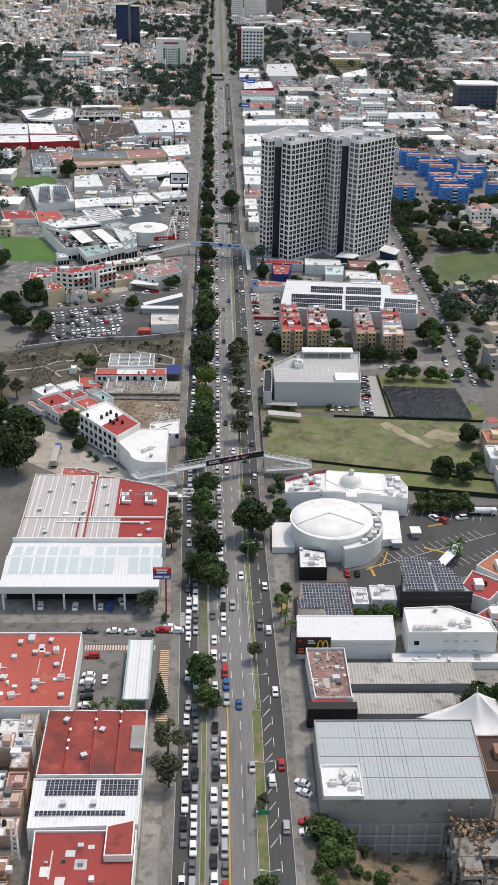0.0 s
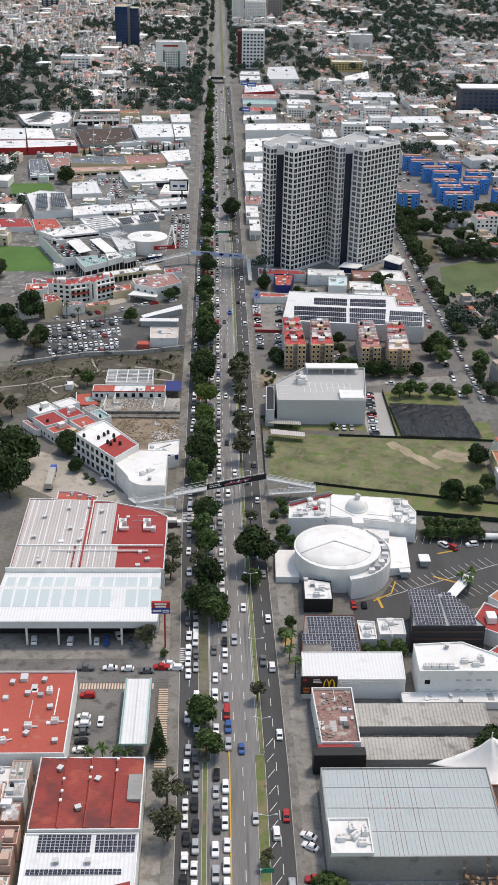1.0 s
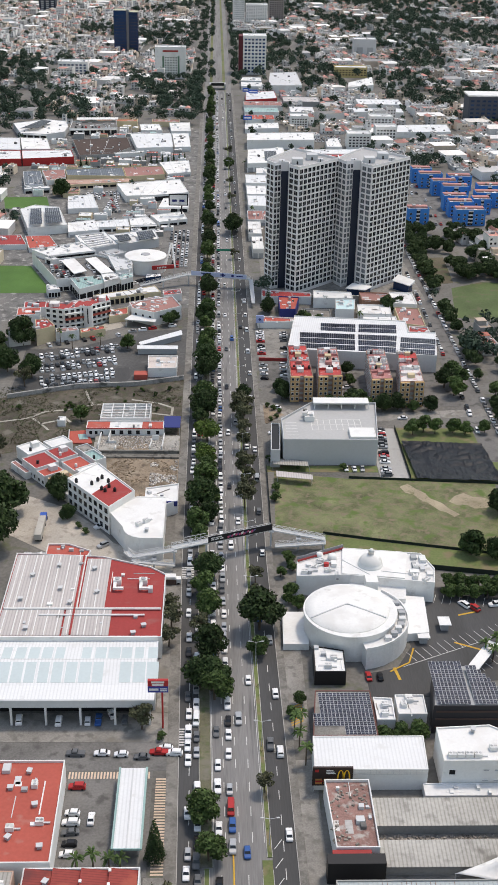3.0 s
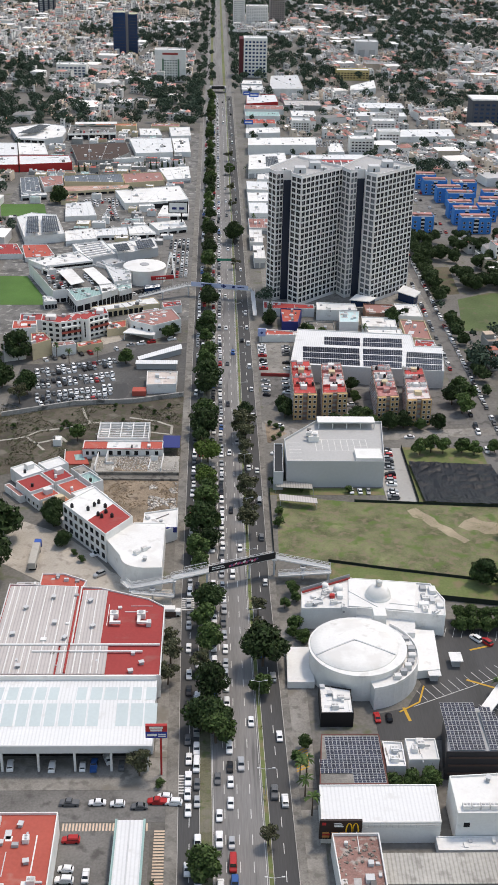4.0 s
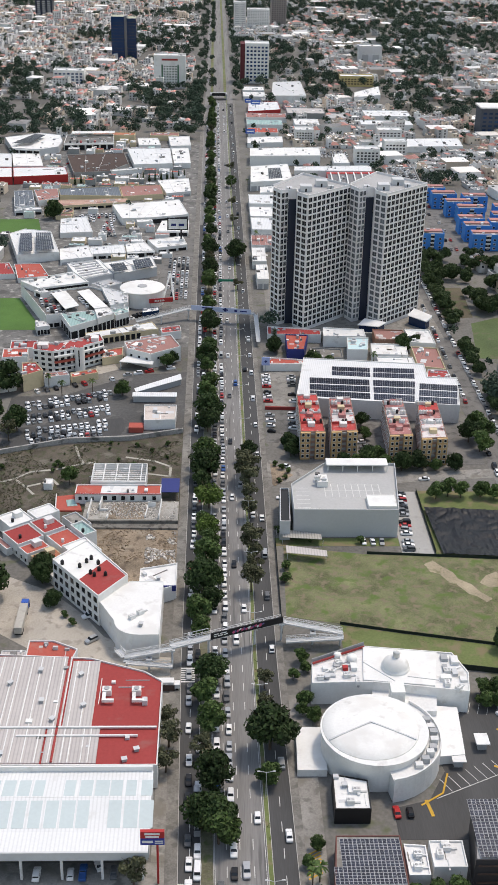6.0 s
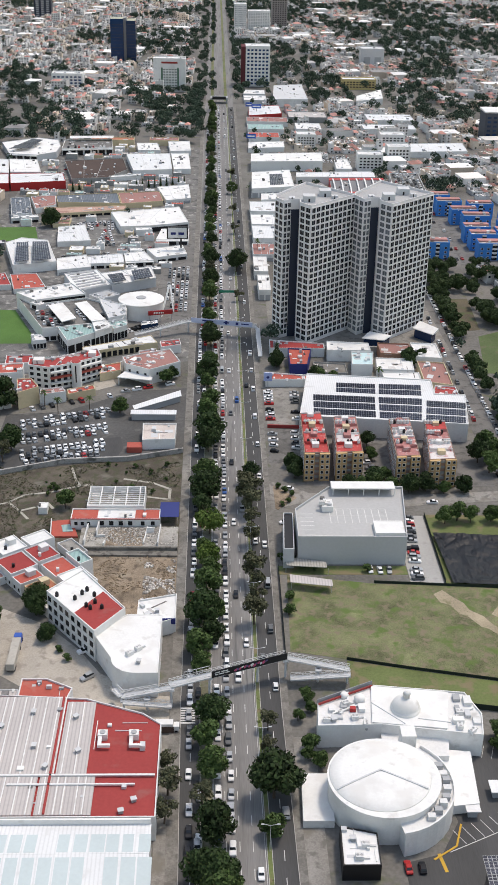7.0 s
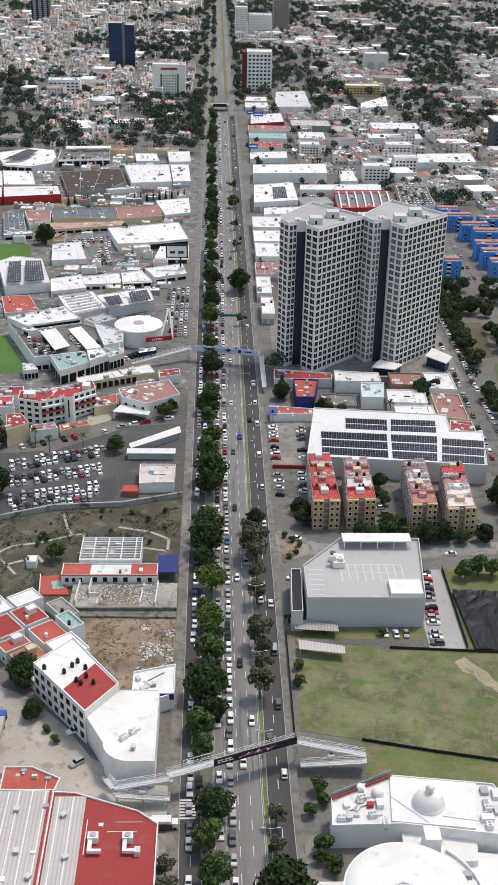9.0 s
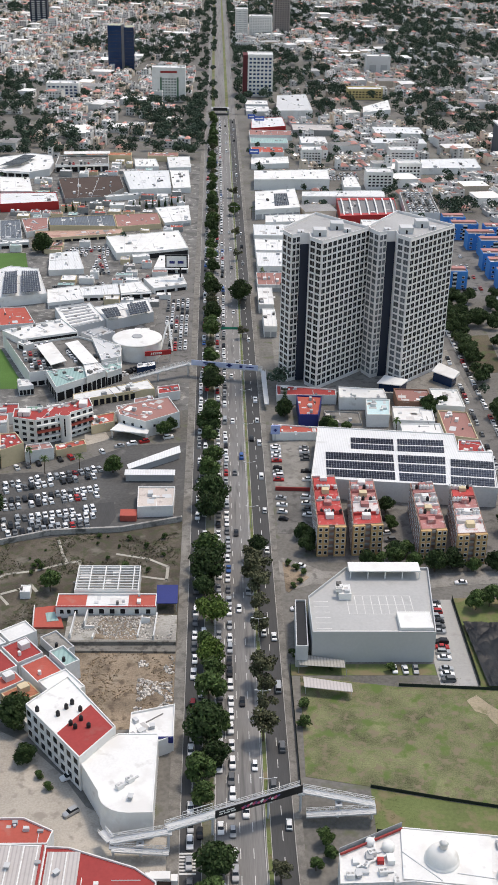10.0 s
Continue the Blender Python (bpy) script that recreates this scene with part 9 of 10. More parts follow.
for z, y1 in ((-5.0, 220), (-0.6, 220), (3.6, 212)):
    for i in range(5):
        for j in range(3):
            if (i + j * 2 + int(z)) % 4 == 0 and z > -5 or 199 + (j + 1) * 6.2 > y1 + 1:
                continue
            bm = bmesh.new()
            box(bm, 59.5 + i * 5.6 + 0.06, 199 + j * 6.2 + 0.06, z - 0.35, 59.5 + (i + 1) * 5.6 - 0.06, 199 + (j + 1) * 6.2 - 0.06, z)
            part("floor_slab", bm, RAW, t)
    for j in range(4):
        bm = bmesh.new()
        box(bm, 59, 198.8 + j * 6.2, z - 0.8, 88, 199.2 + j * 6.2, z - 0.36)
        part("floor_beam", bm, RAW, t)

# ---- tensile canopy ----
t = thing("tensile_canopy", (75, 258, 0), "white tensile fabric canopy with a raised peak", "canopy")
peak = Vector((74.5, 258.5, 11.0))
rim = [Vector(p) for p in ((57.5, 255.5, 4.4), (74.0, 246.8, 3.8), (90, 244.5, 4.2), (94, 262, 4.6), (80, 268, 5.0))]
bm = bmesh.new()
rings = []
for s in range(9):
    u = s / 8
    ring = []
    for k in range(len(rim)):
        for m_ in range(8):
            f = m_ / 8
            p = rim[k].lerp(rim[(k + 1) % len(rim)], f)
            pull = 0.22 * 4 * f * (1 - f)
            p = p.lerp(Vector((peak.x, peak.y, p.z)), pull)
            q = peak.lerp(p, u)
            q.z = p.z + (peak.z - p.z) * (1 - u) ** 2.2
            ring.append(bm.verts.new(q))
    rings.append(ring)
for r0, r1 in zip(rings, rings[1:]):
    for i in range(len(r0)):
        j = (i + 1) % len(r0)
        bm.faces.new((r0[i], r0[j], r1[j], r1[i]))
bmesh.ops.remove_doubles(bm, verts=bm.verts, dist=0.001)
for f in bm.faces:
    f.smooth = True
ob = part("membrane", bm, WHITE, t)
sol = ob.modifiers.new("thick", "SOLIDIFY")
sol.thickness = 0.06
bm = bmesh.new()
tube(bm, peak.x, peak.y, 0.05, 12.6, 0.2, n=10)
part("mast", bm, STEEL, t)
for p in rim:
    bm = bmesh.new()
    beam(bm, (p.x, p.y, 0.05), p, 0.2)
    part("post", bm, STEEL, t)

# ---- signs ----
t = thing("pole_sign", (-14.6, 313.5, 0), "red and blue shop sign on a tall red pole", "sign")
bm = bmesh.new()
tube(bm, -14.6, 313.5, 0.1, 13.0, 0.28, n=12)
part("pole", bm, RED_PAINT, t)
bm = bmesh.new()
box(bm, -18.6, 313.0, 15.0, -12.9, 313.9, 17.0)
part("red_panel", bm, RED_PAINT, t)
bm = bmesh.new()
box(bm, -18.6, 313.0, 12.9, -12.9, 313.9, 14.98)
part("blue_panel", bm, mat("sign_blue", (0.03, 0.05, 0.28), rough=0.4), t)
for x0, x1, z0, z1 in ((-17.6, -14.0, 16.1, 16.7), (-17.4, -14.2, 15.2, 15.8), (-18.2, -15.6, 13.6, 14.3), (-15.2, -13.2, 14.0, 14.3), (-15.2, -13.2, 13.4, 13.7)):
    bm = bmesh.new()
    box(bm, x0, 312.92, z0, x1, 312.99, z1)
    part("lettering_bar", bm, WHITE, t)

t = thing("menu_billboard", (31, 287.6, 0), "dark billboard with a yellow arch and food shapes", "billboard")
bm = bmesh.new()
box(bm, 25.6, 287.3, 2.6, 36.2, 287.9, 8.6)
part("panel", bm, mat("billboard_brown", (0.035, 0.022, 0.02), rough=0.5, var=0.3), t)
for cx0 in (33.0, 34.6):
    bm = bmesh.new()
    inner, outer = [], []
    for k in range(13):
        a = math.pi * k / 12
        for ring, q in ((inner, 0.55), (outer, 0.95)):
            ring.append((cx0 + q * math.cos(a), 4.9 + (2.5 + q * 0.5) * math.sin(a)))
    pts = outer + inner[::-1]
    n = len(outer)
    fr = [[bm.verts.new((x, yy, z)) for x, z in pts] for yy in (287.2, 287.29)]
    for k in range(n - 1):
        q = (k, k + 1, 2 * n - 2 - k, 2 * n - 1 - k)
        bm.faces.new([fr[0][i] for i in q])
        bm.faces.new([fr[1][i] for i in q])
    for k in range(2 * n):
        j = (k + 1) % (2 * n)
        bm.faces.new((fr[0][k], fr[0][j], fr[1][j], fr[1][k]))
    part("yellow_arch", bm, mat("sign_yellow", (0.85, 0.5, 0.03), rough=0.4), t)
for x0 in (26.4, 28.6, 30.8):
    for z0, m_, r0 in ((3.2, mat("bun", (0.5, 0.22, 0.07)), 0.9), (3.9, RED_PAINT, 0.95), (4.3, mat("bun", (0.5, 0.22, 0.07)), 0.85)):
        bm = bmesh.new()
        box(bm, x0, 287.18, z0, x0 + 2 * r0, 287.29, z0 + 0.6)
        part("food_shape", bm, m_, t)
for k in range(3):
    bm = bmesh.new()
    box(bm, 29.2, 287.2, 6.6 + k * 0.5, 31.6 - 0.3 * k, 287.29, 6.85 + k * 0.5)
    part("lettering_bar", bm, WHITE, t)
bm = bmesh.new()
box(bm, 26.2, 287.2, 7.2, 27.2, 287.29, 8.0)
part("red_square", bm, RED_PAINT, t)
bm = bmesh.new()
for x in (26.2, 30.8, 35.8):
    beam(bm, (x, 288.0, 0.06), (x, 288.0, 8.4), 0.2)
part("post", bm, STEEL, t)
bm = bmesh.new()
railing(bm, (36.4, 288.0, 5.6), (56, 288.0, 5.6), 1.6)
part("railing", bm, STEEL, REST, "grey steel railing")

t = thing("large_billboard", (-25.5, 850, 0), "white billboard with dark lettering bars on a tall pole", "billboard")
bm = bmesh.new()
tube(bm, -23, 850, 0, 11, 0.5, n=12)
part("pole", bm, BLACK, t)
bm = bmesh.new()
box(bm, -32, 849.5, 10.5, -18.5, 850.5, 18.5)
part("frame", bm, BLACK, t)
bm = bmesh.new()
box(bm, -31.2, 849.35, 11.2, -19.3, 849.49, 17.8)
part("panel", bm, WHITE_DIRTY, t)
bm = bmesh.new()
for x0, x1 in ((-29.5, -26.3), (-24.6, -21)):
    box(bm, x0, 849.28, 13.2, x1, 849.34, 14.8)
part("lettering_bar", bm, mat("navy", (0.02, 0.03, 0.16)), t)
t = thing("pylon_sign", (23.5, 636, 0), "blue and white pylon sign by a car park", "sign")
bm = bmesh.new()
box(bm, 22, 635.7, 3.2, 26, 636.3, 7.4)
part("panel", bm, mat("pale_sign_blue", (0.35, 0.42, 0.68)), t)
bm = bmesh.new()
beam(bm, (24, 636, 0.06), (24, 636, 3.2), 0.5)
part("post", bm, STEEL, t)
bm = bmesh.new()
box(bm, 23.3, 635.55, 4.9, 24.7, 635.68, 5.5)
box(bm, 23.7, 635.52, 4.5, 24.3, 635.69, 5.9)
part("cross_shape", bm, mat("navy", (0.02, 0.03, 0.16)), t)
for x, y, w in ((36, 1330, 14), (27, 1180, 12), (30, 1340, 10)):
    t = thing("blue_billboard", (x, y, 0), "blue billboard with pale bars on a post", "billboard", "blue billboards")
    bm = bmesh.new()
    box(bm, x, y, 8, x + w * 0.7, y + 0.6, 12)
    part("panel", bm, BLUE_PAINT, t)
    bm = bmesh.new()
    box(bm, x + 1, y - 0.1, 9.4, x + w * 0.7 - 1, y - 0.01, 10.6)
    part("lettering_bar", bm, WHITE, t)
    bm = bmesh.new()
    beam(bm, (x + w * 0.35, y + 0.3, 0), (x + w * 0.35, y + 0.3, 8), 0.7)
    part("post", bm, STEEL, t)
# overhead direction signs
for y, x0, x1, col in ((345, -2.4, 0.6, ORANGE_ROOF), (760, 1, 11.5, mat("sign_green", (0.02, 0.22, 0.14))), (218, 9.6, 12.5, mat("sign_green", (0.02, 0.22, 0.14)))):
    t = thing("road_sign_gantry", (x0, y, 0), "road sign panel on a bracket pole", "road sign")
    s = shift(y)
    bm = bmesh.new()
    beam(bm, (x0 + s - 0.3, y, 0.1), (x0 + s - 0.3, y, 6.2), 0.25)
    beam(bm, (x0 + s - 0.3, y, 6.0), (x1 + s, y, 6.0), 0.16)
    part("pole", bm, STEEL, t)
    bm = bmesh.new()
    box(bm, x0 + s + 0.1, y - 0.2, 5.2, x1 + s, y - 0.1, 6.6)
    part("panel", bm, col, t)

# ---- street lamps ----
t = thing("street_lamp", (0, 0, -40), "grey steel street lamp with two arms", "street lamp", "street lamps")
bm = bmesh.new()
tube(bm, 0, 0, -40, -31.2, 0.12, 0.07, n=8)
part("pole", bm, STEEL, t)
for s in (-1, 1):
    bm = bmesh.new()
    beam(bm, (0, 0, -31.4), (s * 2.0, 0, -30.9), 0.09)
    arm = part("arm", bm, STEEL, t)
    bm = bmesh.new()
    box(bm, s * 2.0 - 0.4, -0.16, -31.0, s * 2.0 + 0.4, 0.16, -30.85)
    part("lamp_head", bm, GREY_LIGHT, arm, "flat lamp head")
y, first = 196.0, True
while y < 1380:
    m = pose(11.6 + shift(y), y, 0.2)
    if first:
        t.matrix_basis, first = m, False
    else:
        copy_thing(t, m)
    y += 36.5

# ---- fences ----
def fence(name, a, b, h, material, label, step=2.5, solid=True):
    a, b = Vector((*a, 0)), Vector((*b, 0))
    t = thing(name, a, label, "fence", "fences")
    n = max(2, int((b - a).length / step))
    for i in range(n + 1):
        p = a.lerp(b, i / n)
        bm = bmesh.new()
        beam(bm, p, p + Vector((0, 0, h + 0.1)), 0.12)
        part("post", bm, STEEL if not solid else material, t)
    bm = bmesh.new()
    if solid:
        beam(bm, a + Vector((0, 0, h / 2)), b + Vector((0, 0, h / 2)), 0.06, h)
    else:
        for z in (0.2, h * 0.5, h):
            beam(bm, a + Vector((0, 0, z)), b + Vector((0, 0, z)), 0.05)
    part("panel", bm, material, t)


NET = mat("dark_green_net", (0.02, 0.03, 0.022), rough=0.9)
fence("fence", (20.9, 416), (21.2, 474), 1.8, NET, "dark green mesh fence round the empty plot", 4)
fence("fence", (40, 421.2), (60, 416.2), 1.1, NET, "dark mesh fence along the grass", 4)
fence("fence", (60, 416.2), (112, 404.6), 1.1, NET, "dark mesh fence along the grass", 4)
fence("fence", (39.5, 404), (112, 390.5), 2.0, NET, "dark mesh fence behind the domed hall", 4)
fence("fence", (54, 465), (122, 460), 1.1, NET, "dark mesh fence between the plots", 4)
fence("fence", (79, 465), (79, 512), 1.6, NET, "dark mesh fence beside the sheeted plot", 4)
fence("steel_fence", (-38, 393), (-22, 387.5), 2.2, BROWN_ROOF, "dark steel fence behind the warehouse", 3)
fence("steel_fence", (-22, 387.4), (-13, 386.8), 2.2, BROWN_ROOF, "dark steel fence behind the warehouse", 3)
bm = bmesh.new()
prism(bm, [(-95, 541.5), (-63.6, 554.6), (-37.4, 557), (-14.8, 565), (-14.8, 566), (-37.4, 558), (-63.6, 555.6), (-95, 542.5)], 0, 2.2)
tagged(finish("yard_wall", bm, mat("stained_wall", (0.36, 0.345, 0.33), var=0.5, scale=0.5, stain=(0.10, 0.10, 0.095), stain_at=0.52)), "stained white boundary wall of the storage yard", "wall", kind="structure")
bm = bmesh.new()
prism(bm, [(22, 590.2), (36, 589.6), (36, 590.0), (22, 590.8)], 0, 1.6)
tagged(finish("red_wall", bm, RED_ROOF), "low dull red boundary wall", "wall", kind="structure")
bm = bmesh.new()
for way, w in (([(-110, 512), (-84.5, 519.8), (-80.9, 521.9), (-75.8, 527.7), (-66.1, 529.9), (-56.6, 534.6), (-50.7, 536.4), (-49.8, 530.0)], 1.1),
               ([(-60.0, 551.0), (-59.1, 547.9), (-57.3, 540.7), (-55.2, 535.7)], 1.0), ([(-37.8, 541.3), (-26.3, 538.1), (-19.0, 532.8), (-19.2, 524.3), (-27.8, 526.4)], 1.1),
               ([(-80.7, 520.9), (-76.0, 514.9), (-72.1, 509.0)], 1.0), ([(-76.0, 514.9), (-70.0, 518.0), (-66.0, 521.0), (-63.5, 517)], 1.2)):
    for p, q in zip(way, way[1:]):
        d = (Vector(q) - Vector(p)).normalized() * w * 0.3
        beam(bm, (p[0] - d.x, p[1] - d.y, 0.07), (q[0] + d.x, q[1] + d.y, 0.07), w, 0.1)
tagged(finish("footpath", bm, mat("pale_path", (0.40, 0.38, 0.33), var=0.3, scale=0.8, stain=(0.25, 0.23, 0.18), stain_at=0.6)), "pale trodden footpath over the waste ground", "path", kind="structure")

# sheeted pit
bm = bmesh.new()
g = random.Random(9)
n, gr = 44, {}
for i in range(n + 1):
    for j in range(n + 1):
        u, v = i / n, j / n
        x = 80.6 + 34.0 * u + (2.0 - 4.0 * v) * 0.4
        y = 463.5 + 34.0 * v - 2.5 * u
        e = min(u, 1 - u, v, 1 - v)
        z = 0.9 - min(0.5, e * 4) + 0.9 * abs(noise.noise(Vector((x * 0.16, y * 0.16, 0)))) + 0.5 * abs(noise.noise(Vector((x * 0.5, y * 0.22, 5))))
        gr[i, j] = bm.verts.new((x, y, max(0.12, z + 0.1)))
for i in range(n):
    for j in range(n):
        bm.faces.new((gr[i, j], gr[i + 1, j], gr[i + 1, j + 1], gr[i, j + 1]))
tagged(finish("plastic_sheeting", bm, TARP), "creased black plastic sheeting over a plot", "sheeting")

# car park bays, arrows and hatching
bm = bmesh.new()
for k in range(16):
    x0, y0 = 60 + k * 2.6, 343 + k * 1.25
    if 62 < x0 < 100:
        beam(bm, (x0, y0, 0.07), (x0 - 2.6, y0 + 4.6, 0.07), 0.14, 0.03)
        beam(bm, (x0 + 4.5, y0 - 7, 0.07), (x0 + 7.1, y0 - 11, 0.07), 0.14, 0.03)
for k in range(12):
    x0 = 72 + k * 2.7
    beam(bm, (x0, 381.5 - k * 0.35, 0.07), (x0 - 1.6, 376.5 - k * 0.35, 0.07), 0.14, 0.03)
beam(bm, (58, 341.5, 0.07), (104, 364, 0.07), 0.2, 0.03)
for k in range(9):
    box(bm, 40.5 + k * 2.6, 488, 10.58, 40.78 + k * 2.6, 498.4, 10.63)
for yy in (487.9, 493.1, 498.3):
    box(bm, 40.5, yy, 10.58, 61.58, yy + 0.26, 10.634)
for k in range(6):
    box(bm, 29.6, 480 + k * 3, 10.58, 34.4, 480.26 + k * 3, 10.63)
box(bm, 29.4, 479.0, 10.58, 64.0, 479.26, 10.636)
tagged(finish("parking_marking", bm, LINE), "white painted parking bays", "road marking", kind="structure")
bm = bmesh.new()
for k in range(8):
    beam(bm, (21.5, 314 + k * 1.1, 0.075), (25.5, 316.4 + k * 1.1, 0.075), 0.45, 0.03)
beam(bm, (53.5, 339, 0.12), (60, 343.5, 0.12), 0.5, 0.15)
beam(bm, (60, 343.5, 0.12), (62.5, 351, 0.12), 0.5, 0.15)
beam(bm, (55, 341, 0.1), (56, 335, 0.1), 0.9, 0.05)
beam(bm, (76, 354, 0.08), (84, 350, 0.08), 0.7, 0.03)
beam(bm, (80, 369, 0.08), (86, 371, 0.08), 0.7, 0.03)
tagged(finish("yellow_marking", bm, YELLOW), "worn yellow hatching and kerbs", "road marking", kind="structure")
bm = bmesh.new()
for k in range(26):
    box(bm, -39.0 + k * 0.85, 293.0, 0.06, -38.55 + k * 0.85, 295.6, 0.085)
for k in range(34):
    box(bm, -15.6, 259.5 + k * 1.0, 0.07, -11.8, 260.05 + k * 1.0, 0.1)
tagged(finish("peach_marking", bm, mat("peach_paint", (0.62, 0.48, 0.36), var=0.15)), "faded peach stripes on car park walkways", "road marking", kind="structure")
for x, y in ((66, 355), (74, 362)):
    t = thing("ticket_booth", (x, y, 0), "small white car park booth", "booth", "car park booths")
    bm = bmesh.new()
    box(bm, x - 1.2, y - 1.6, 0.06, x + 1.2, y + 1.6, 2.5)
    part("cabin", bm, GREY, t)
    bm = bmesh.new()
    box(bm, x - 1.9, y - 2.4, 2.5, x + 1.9, y + 2.4, 2.75)
    part("roof", bm, WHITE_DIRTY, t)
t = thing("long_canopy", (77, 338, 0), "long white canopy beside the car park", "canopy")
bm = bmesh.new()
prism(bm, [(72.5, 331), (75.5, 329.5), (88.5, 348), (85.5, 350)], 3.6, 3.9)
part("roof", bm, WHITE, t)
for x, y in ((74, 331), (79, 338), (86.5, 348.5)):
    bm = bmesh.new()
    beam(bm, (x, y, 0), (x, y, 3.6), 0.2)
    part("post", bm, STEEL, t)
for pts, z, m_, lab in (([(24.6, 466), (39, 462.5), (39, 458.5), (24.6, 461)], 2.8, GREY_SHEET, "open shelter with a grey sheet roof"), ([(22.5, 478), (24, 472), (38, 470.6), (38, 474.4)], 2.6, FIBRE, "low shed with a corrugated roof")):
    t = thing("shelter", (*centre(pts), 0), lab, "shelter", "shelters by the plot")
    bm = bmesh.new()
    prism(bm, pts[::-1], z, z + 0.15)
    part("roof", bm, m_, t)
    for p in inset(pts[::-1], 0.4):
        bm = bmesh.new()
        beam(bm, (*p, 0), (*p, z), 0.15)
        part("post", bm, STEEL, t)

# ---- palms ----
def palm(x, y, h, seed):
    g = random.Random(seed)
    t = thing("palm_tree", (x, y, 0), "fan palm with a slim trunk and drooping fronds", "palm", "palms")
    bm = bmesh.new()
    tube(bm, x, y, 0, h, 0.22, 0.14, n=8)
    part("trunk", bm, BARK, t)
    bm = bmesh.new()
    for k in range(26):
        a, e = g.uniform(0, 6.283), g.uniform(-0.3, 1.1)
        L = g.uniform(1.8, 2.6)
        d = Vector((math.cos(a) * math.cos(e), math.sin(a) * math.cos(e), math.sin(e)))
        s = Vector((-math.sin(a), math.cos(a), 0)) * 0.32
        p0 = Vector((x, y, h))
        p1 = p0 + d * L * 0.6
        p2 = p0 + d * L - Vector((0, 0, 0.7))
        v = [bm.verts.new(q) for q in (p0 - s * 0.2, p0 + s * 0.2, p1 + s, p1 - s, p2 + s * 0.3, p2 - s * 0.3)]
        bm.faces.new((v[0], v[1], v[2], v[3]))
        bm.faces.new((v[3], v[2], v[4], v[5]))
    part("fronds", bm, LEAF[1], t)


for k, (x, y, h) in enumerate(((-33.5, 261.5, 4), (-29.5, 262.5, 4.5), (-25.5, 261.5, 4), (-22.8, 262, 3.6), (22.5, 311, 6), (24.5, 313.5, 5.5), (23.5, 305, 6), (24.8, 298, 6.5), (78.5, 645, 6), (26, 852, 9), (-79, 612, 7), (-72, 604, 7), (-58, 606, 7), (84, 347, 5), (88, 350, 5), (86, 344, 5), (49, 648, 5), (24, 1000, 8))):
    palm(x, y, h, 50 + k)


# ---- rubble, weeds and litter ----
def scatter(name, x0, x1, y0, y1, n, size, material, label, category, z=0.05):
    g = np.random.RandomState(n)
    v, f = [], []
    for k in range(n):
        x, y, s = g.uniform(x0, x1), g.uniform(y0, y1), size * g.uniform(0.3, 1.2)
        if noise.noise(Vector((x * 0.12, y * 0.12, n))) < -0.05:
            continue
        m = pose(x, y, z + s * 0.2, g.uniform(-25, 25), g.uniform(-25, 25), g.uniform(0, 180))
        b = len(v)
        v += [m @ Vector((sx * s * 0.6, sy * s * 0.4, sz * s * 0.3)) for sx, sy, sz in ((-1, -1, -1), (1, -1, -1), (1, 1, -1), (-1, 1, -1), (-0.7, -0.8, 1), (0.8, -0.7, 1), (0.7, 0.8, 1), (-0.8, 0.7, 1))]
        f += [[b + i for i in q] for q in ((4, 5, 6, 7), (0, 1, 5, 4), (1, 2, 6, 5), (2, 3, 7, 6), (3, 0, 4, 7))]
    me = bpy.data.meshes.new(name)
    me.from_pydata(v, [], f)
    me.materials.append(material)
    tagged(new(name, me), label, category, kind="stuff")


RUBBLE = mat("rubble", (0.30, 0.27, 0.235), var=0.4, scale=1.5, island=0.4)
scatter("earth_clods", -45, -15.2, 449, 482, 1500, 0.5, mat("clods", (0.25, 0.19, 0.13), var=0.4, scale=1.5, island=0.35), "earth clods and stones on bare ground", "rubble")
scatter("rubble", -26, -15.2, 450, 480, 900, 0.8, mat("pale_rubble", (0.48, 0.45, 0.41), var=0.4, scale=1.5, island=0.5), "broken pale concrete heaped on bare ground", "rubble")
scatter("yard_litter", -48, -16, 487.5, 500, 1300, 0.55, mat("pale_rubble", (0.48, 0.45, 0.41)), "white rubble before the abandoned villa", "rubble", z=1.6)
scatter("shed_litter", 41, 78, 266.8, 271.8, 900, 0.7, RUBBLE, "litter and scrap between low sheds", "rubble")
scatter("roof_litter", 29, 39.6, 263, 284.5, 130, 0.7, RUBBLE, "scrap on a shabby roof terrace", "rubble", 5.62)
scatter("frame_scrap", 59.8, 87, 199.4, 217.5, 500, 1.1, mat("scrap_timber", (0.22, 0.15, 0.10), var=0.5, scale=1.5, island=0.6), "formwork timber and scrap on raw slabs", "rubble", 3.62)
scatter("frame_scrap", 59.8, 87, 199.4, 217.5, 500, 1.0, RUBBLE, "formwork timber and rubble on raw slabs", "rubble", -0.58)
scatter("pit_rubble", 44, 60, 190, 216, 160, 1.0, RUBBLE, "rubble on the floor of an excavation", "rubble", -8.9)


def weeds(name, x0, x1, y0, y1, n, h, material, label, keep=None):
    g = np.random.RandomState(n)
    cl = []
    for k in range(n):
        x, y = g.uniform(x0, x1), g.uniform(y0, y1)
        if noise.noise(Vector((x * 0.08, y * 0.08, n))) > -0.02 and (keep is None or keep(x, y)):
            cl.append((x, y, 0.1 + h * 0.4, h * g.uniform(0.4, 1.0)))
    ob = new(name, leaf_mesh(name, cl, len(cl) * 14, h * 0.28, material, n))
    tagged(ob, label, "weeds", kind="stuff")


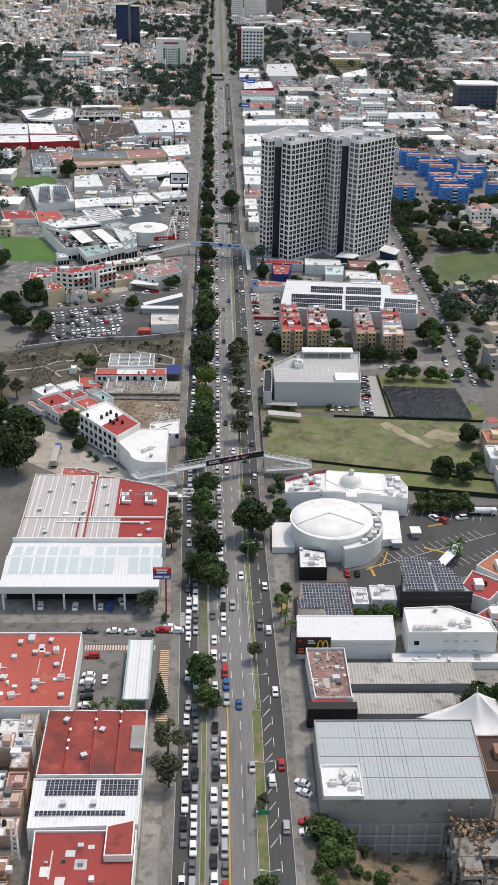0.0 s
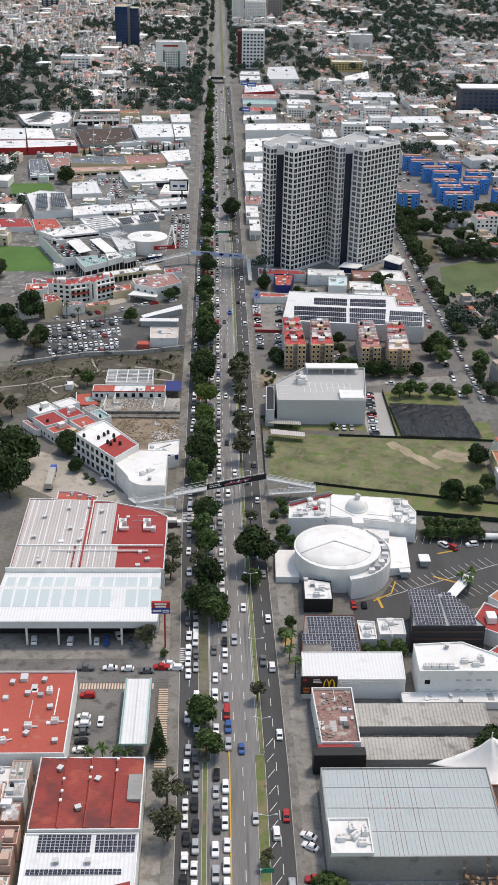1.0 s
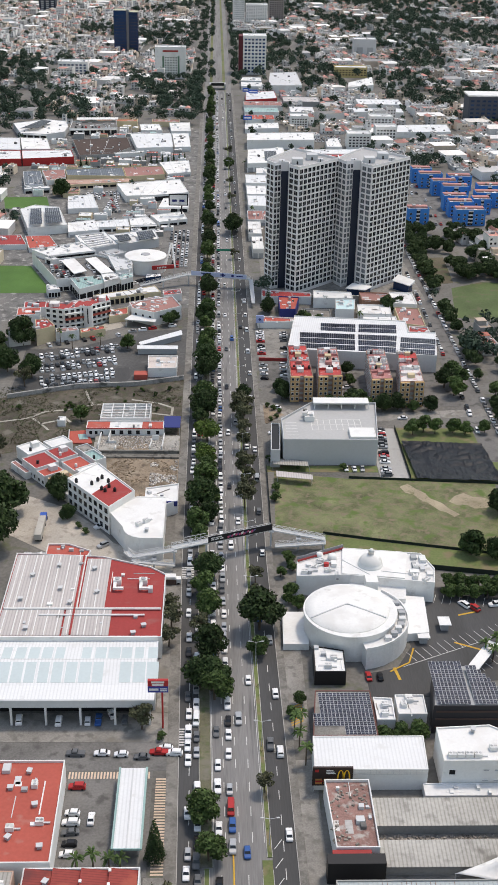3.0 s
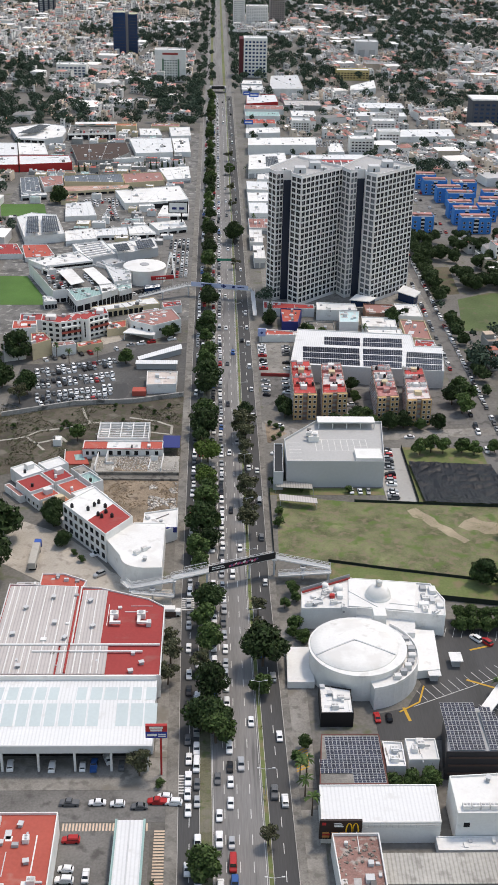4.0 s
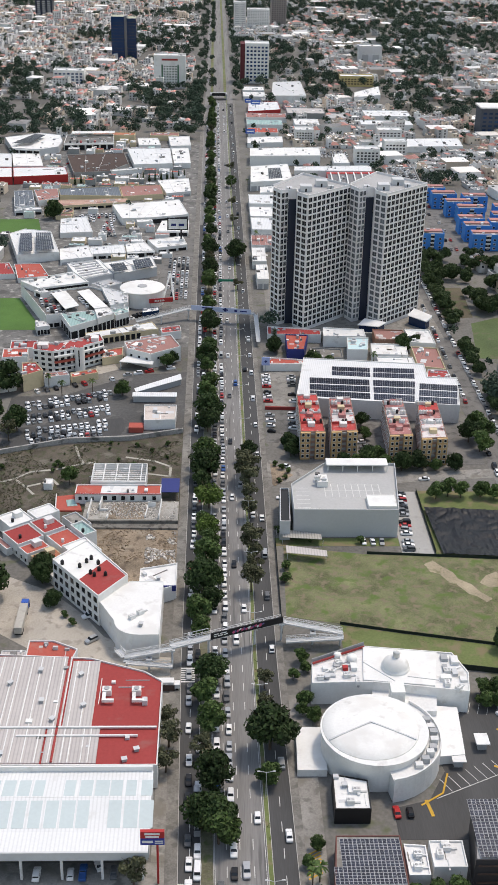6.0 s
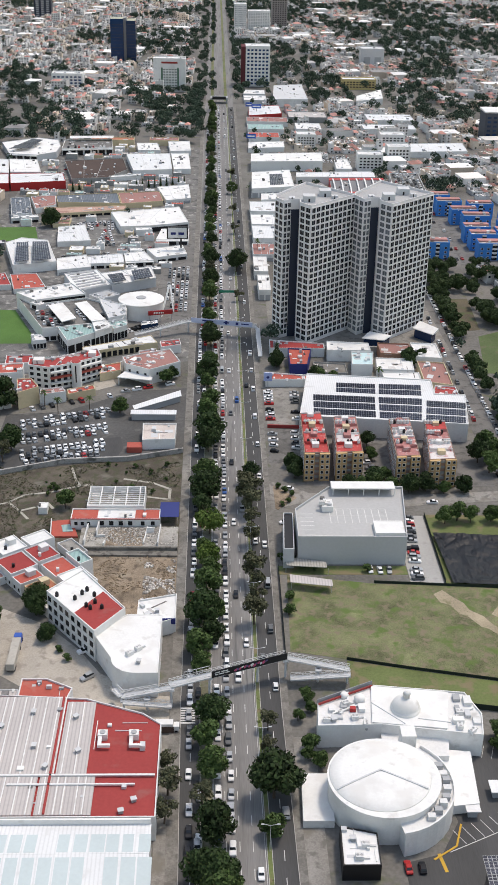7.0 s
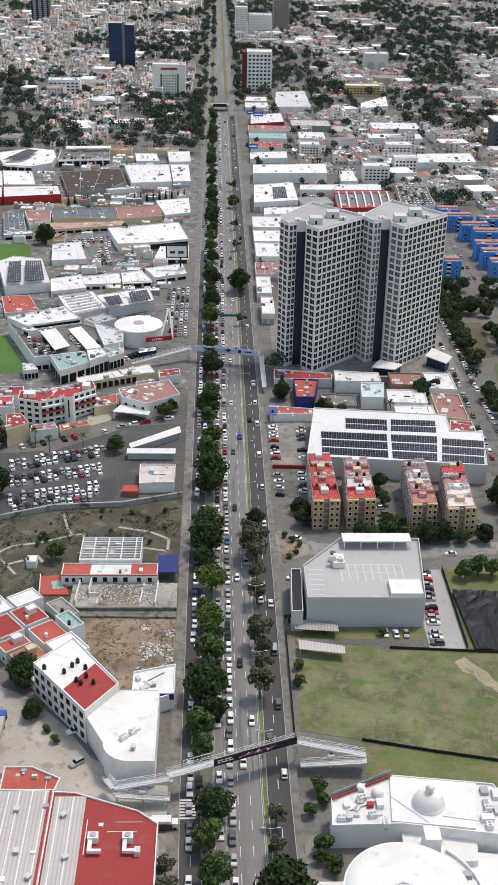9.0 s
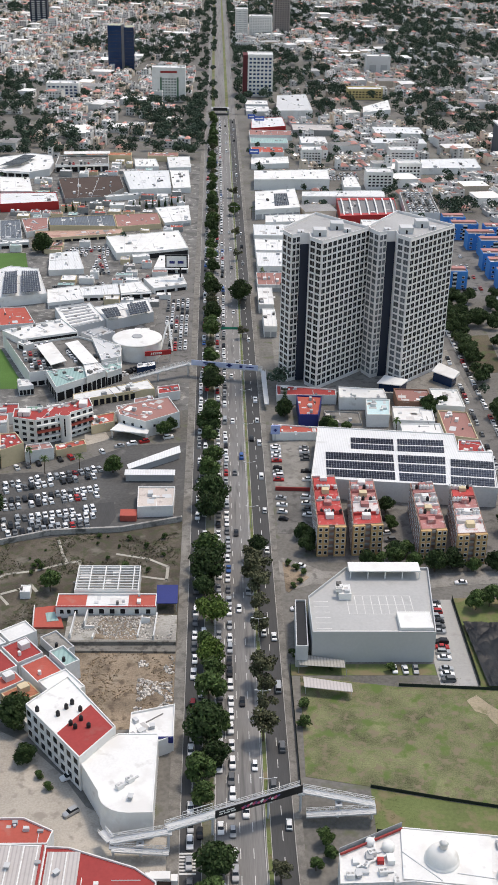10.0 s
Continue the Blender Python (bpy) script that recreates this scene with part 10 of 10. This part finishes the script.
weeds("median_weeds", 11.1, 14.2, 196, 460, 420, 0.55, mat("weed_leaves", (0.11, 0.16, 0.045), var=0.3, island=0.4), "low shrubs on the median", lambda x, y: 11.15 + shift(y) < x < 12.0 + shift(y))
weeds("pit_weeds", 26, 48, 190, 218, 700, 0.9, mat("weed_leaves", (0.10, 0.15, 0.04)), "creepers at the edge of the excavation", lambda x, y: x < 31)

for x, y in CYPRESS:
    copy_thing(CONIFER, pose(x, y, 0, 0, 0, x * 31 % 360) @ Matrix.Diagonal((0.42, 0.42, 0.62, 1)))

# ---- ducts, boxes, pipes and patches on the flat roofs ----
pile = Pile()
rc = random.Random(44)
for pts, z, nm in ROOFS:
    if nm in ("supermarket", "solar_office", "solar_bar", "curved_building", "roof_storey", "roof_plant_deck", "dealer_deck", "restaurant", "domed_hall", "apartment_block", "blue_roof_hall", "workshop_annex", "grey_building", "ramp_house", "white_hall", "house", "white_apartments"):
        continue
    cx0, cy0 = centre(pts)
    size = math.sqrt((max(p[0] for p in pts) - min(p[0] for p in pts)) * (max(p[1] for p in pts) - min(p[1] for p in pts)))
    big = nm == "commercial_building"
    ang = math.degrees(math.atan2(pts[1][1] - pts[0][1], pts[1][0] - pts[0][0]))
    for k in range(int(min(18, 2 + size * (0.28 if big else 0.45)))):
        i = rc.randrange(len(pts))
        p = Vector((cx0, cy0)).lerp(Vector(pts[i]).lerp(Vector(pts[(i + 1) % len(pts)]), rc.random()), 0.84 * math.sqrt(rc.random()))
        m = pose(p.x, p.y, z, 0, 0, ang + rc.choice((0, 0, 90)))
        v = rc.random()
        if v < 0.35:
            w, l, h = rc.uniform(0.3, 0.8), rc.uniform(0.3, 0.8), rc.uniform(0.3, 1.1)
        elif v < 0.55:
            w, l, h = rc.uniform(0.08, 0.16), min(rc.uniform(2, 6), size * 0.2), rc.uniform(0.12, 0.3)
        elif v < 0.85:
            w, l, h = rc.uniform(0.6, 2.0) * min(1, size / 14), rc.uniform(0.5, 2.4) * min(1, size / 14), 0.03
        else:
            w, l, h = rc.uniform(0.5, 1.2), rc.uniform(0.7, 1.6), rc.uniform(0.8, 1.6)
        c = rc.choice((0, 1, 1, 2, 2, 3)) if h > 0.05 else rc.choice((2, 4, 4))
        pile.brick(m, -w, -l, -0.05, w, l, h, c, c)
pile.make("roof_clutter", [GREY, WHITE, GREY_LIGHT, mat("grimy_grey", (0.16, 0.155, 0.15), var=0.3, island=0.4), mat("roof_patch", (0.55, 0.535, 0.52), var=0.3, island=0.5), CONCRETE], "small boxes, pipes and patches on flat roofs", "roof clutter")
weeds("field_grass", 23, 111, 406, 469, 7000, 0.17, mat("field_leaves", (0.145, 0.17, 0.07), var=0.4, island=0.5), "tufts of rough grass on an empty plot")
weeds("waste_scrub", -108, -15.5, 488, 556, 9000, 0.42, mat("scrub_leaves", (0.075, 0.078, 0.042), var=0.4, island=0.5), "dry scrub and low weeds on waste ground", lambda x, y: y > 527 or x < -62)
weeds("villa_weeds", -50, -16, 487, 500, 260, 0.9, mat("weed_leaves", (0.10, 0.15, 0.04)), "weeds and shrubs on a cracked terrace")
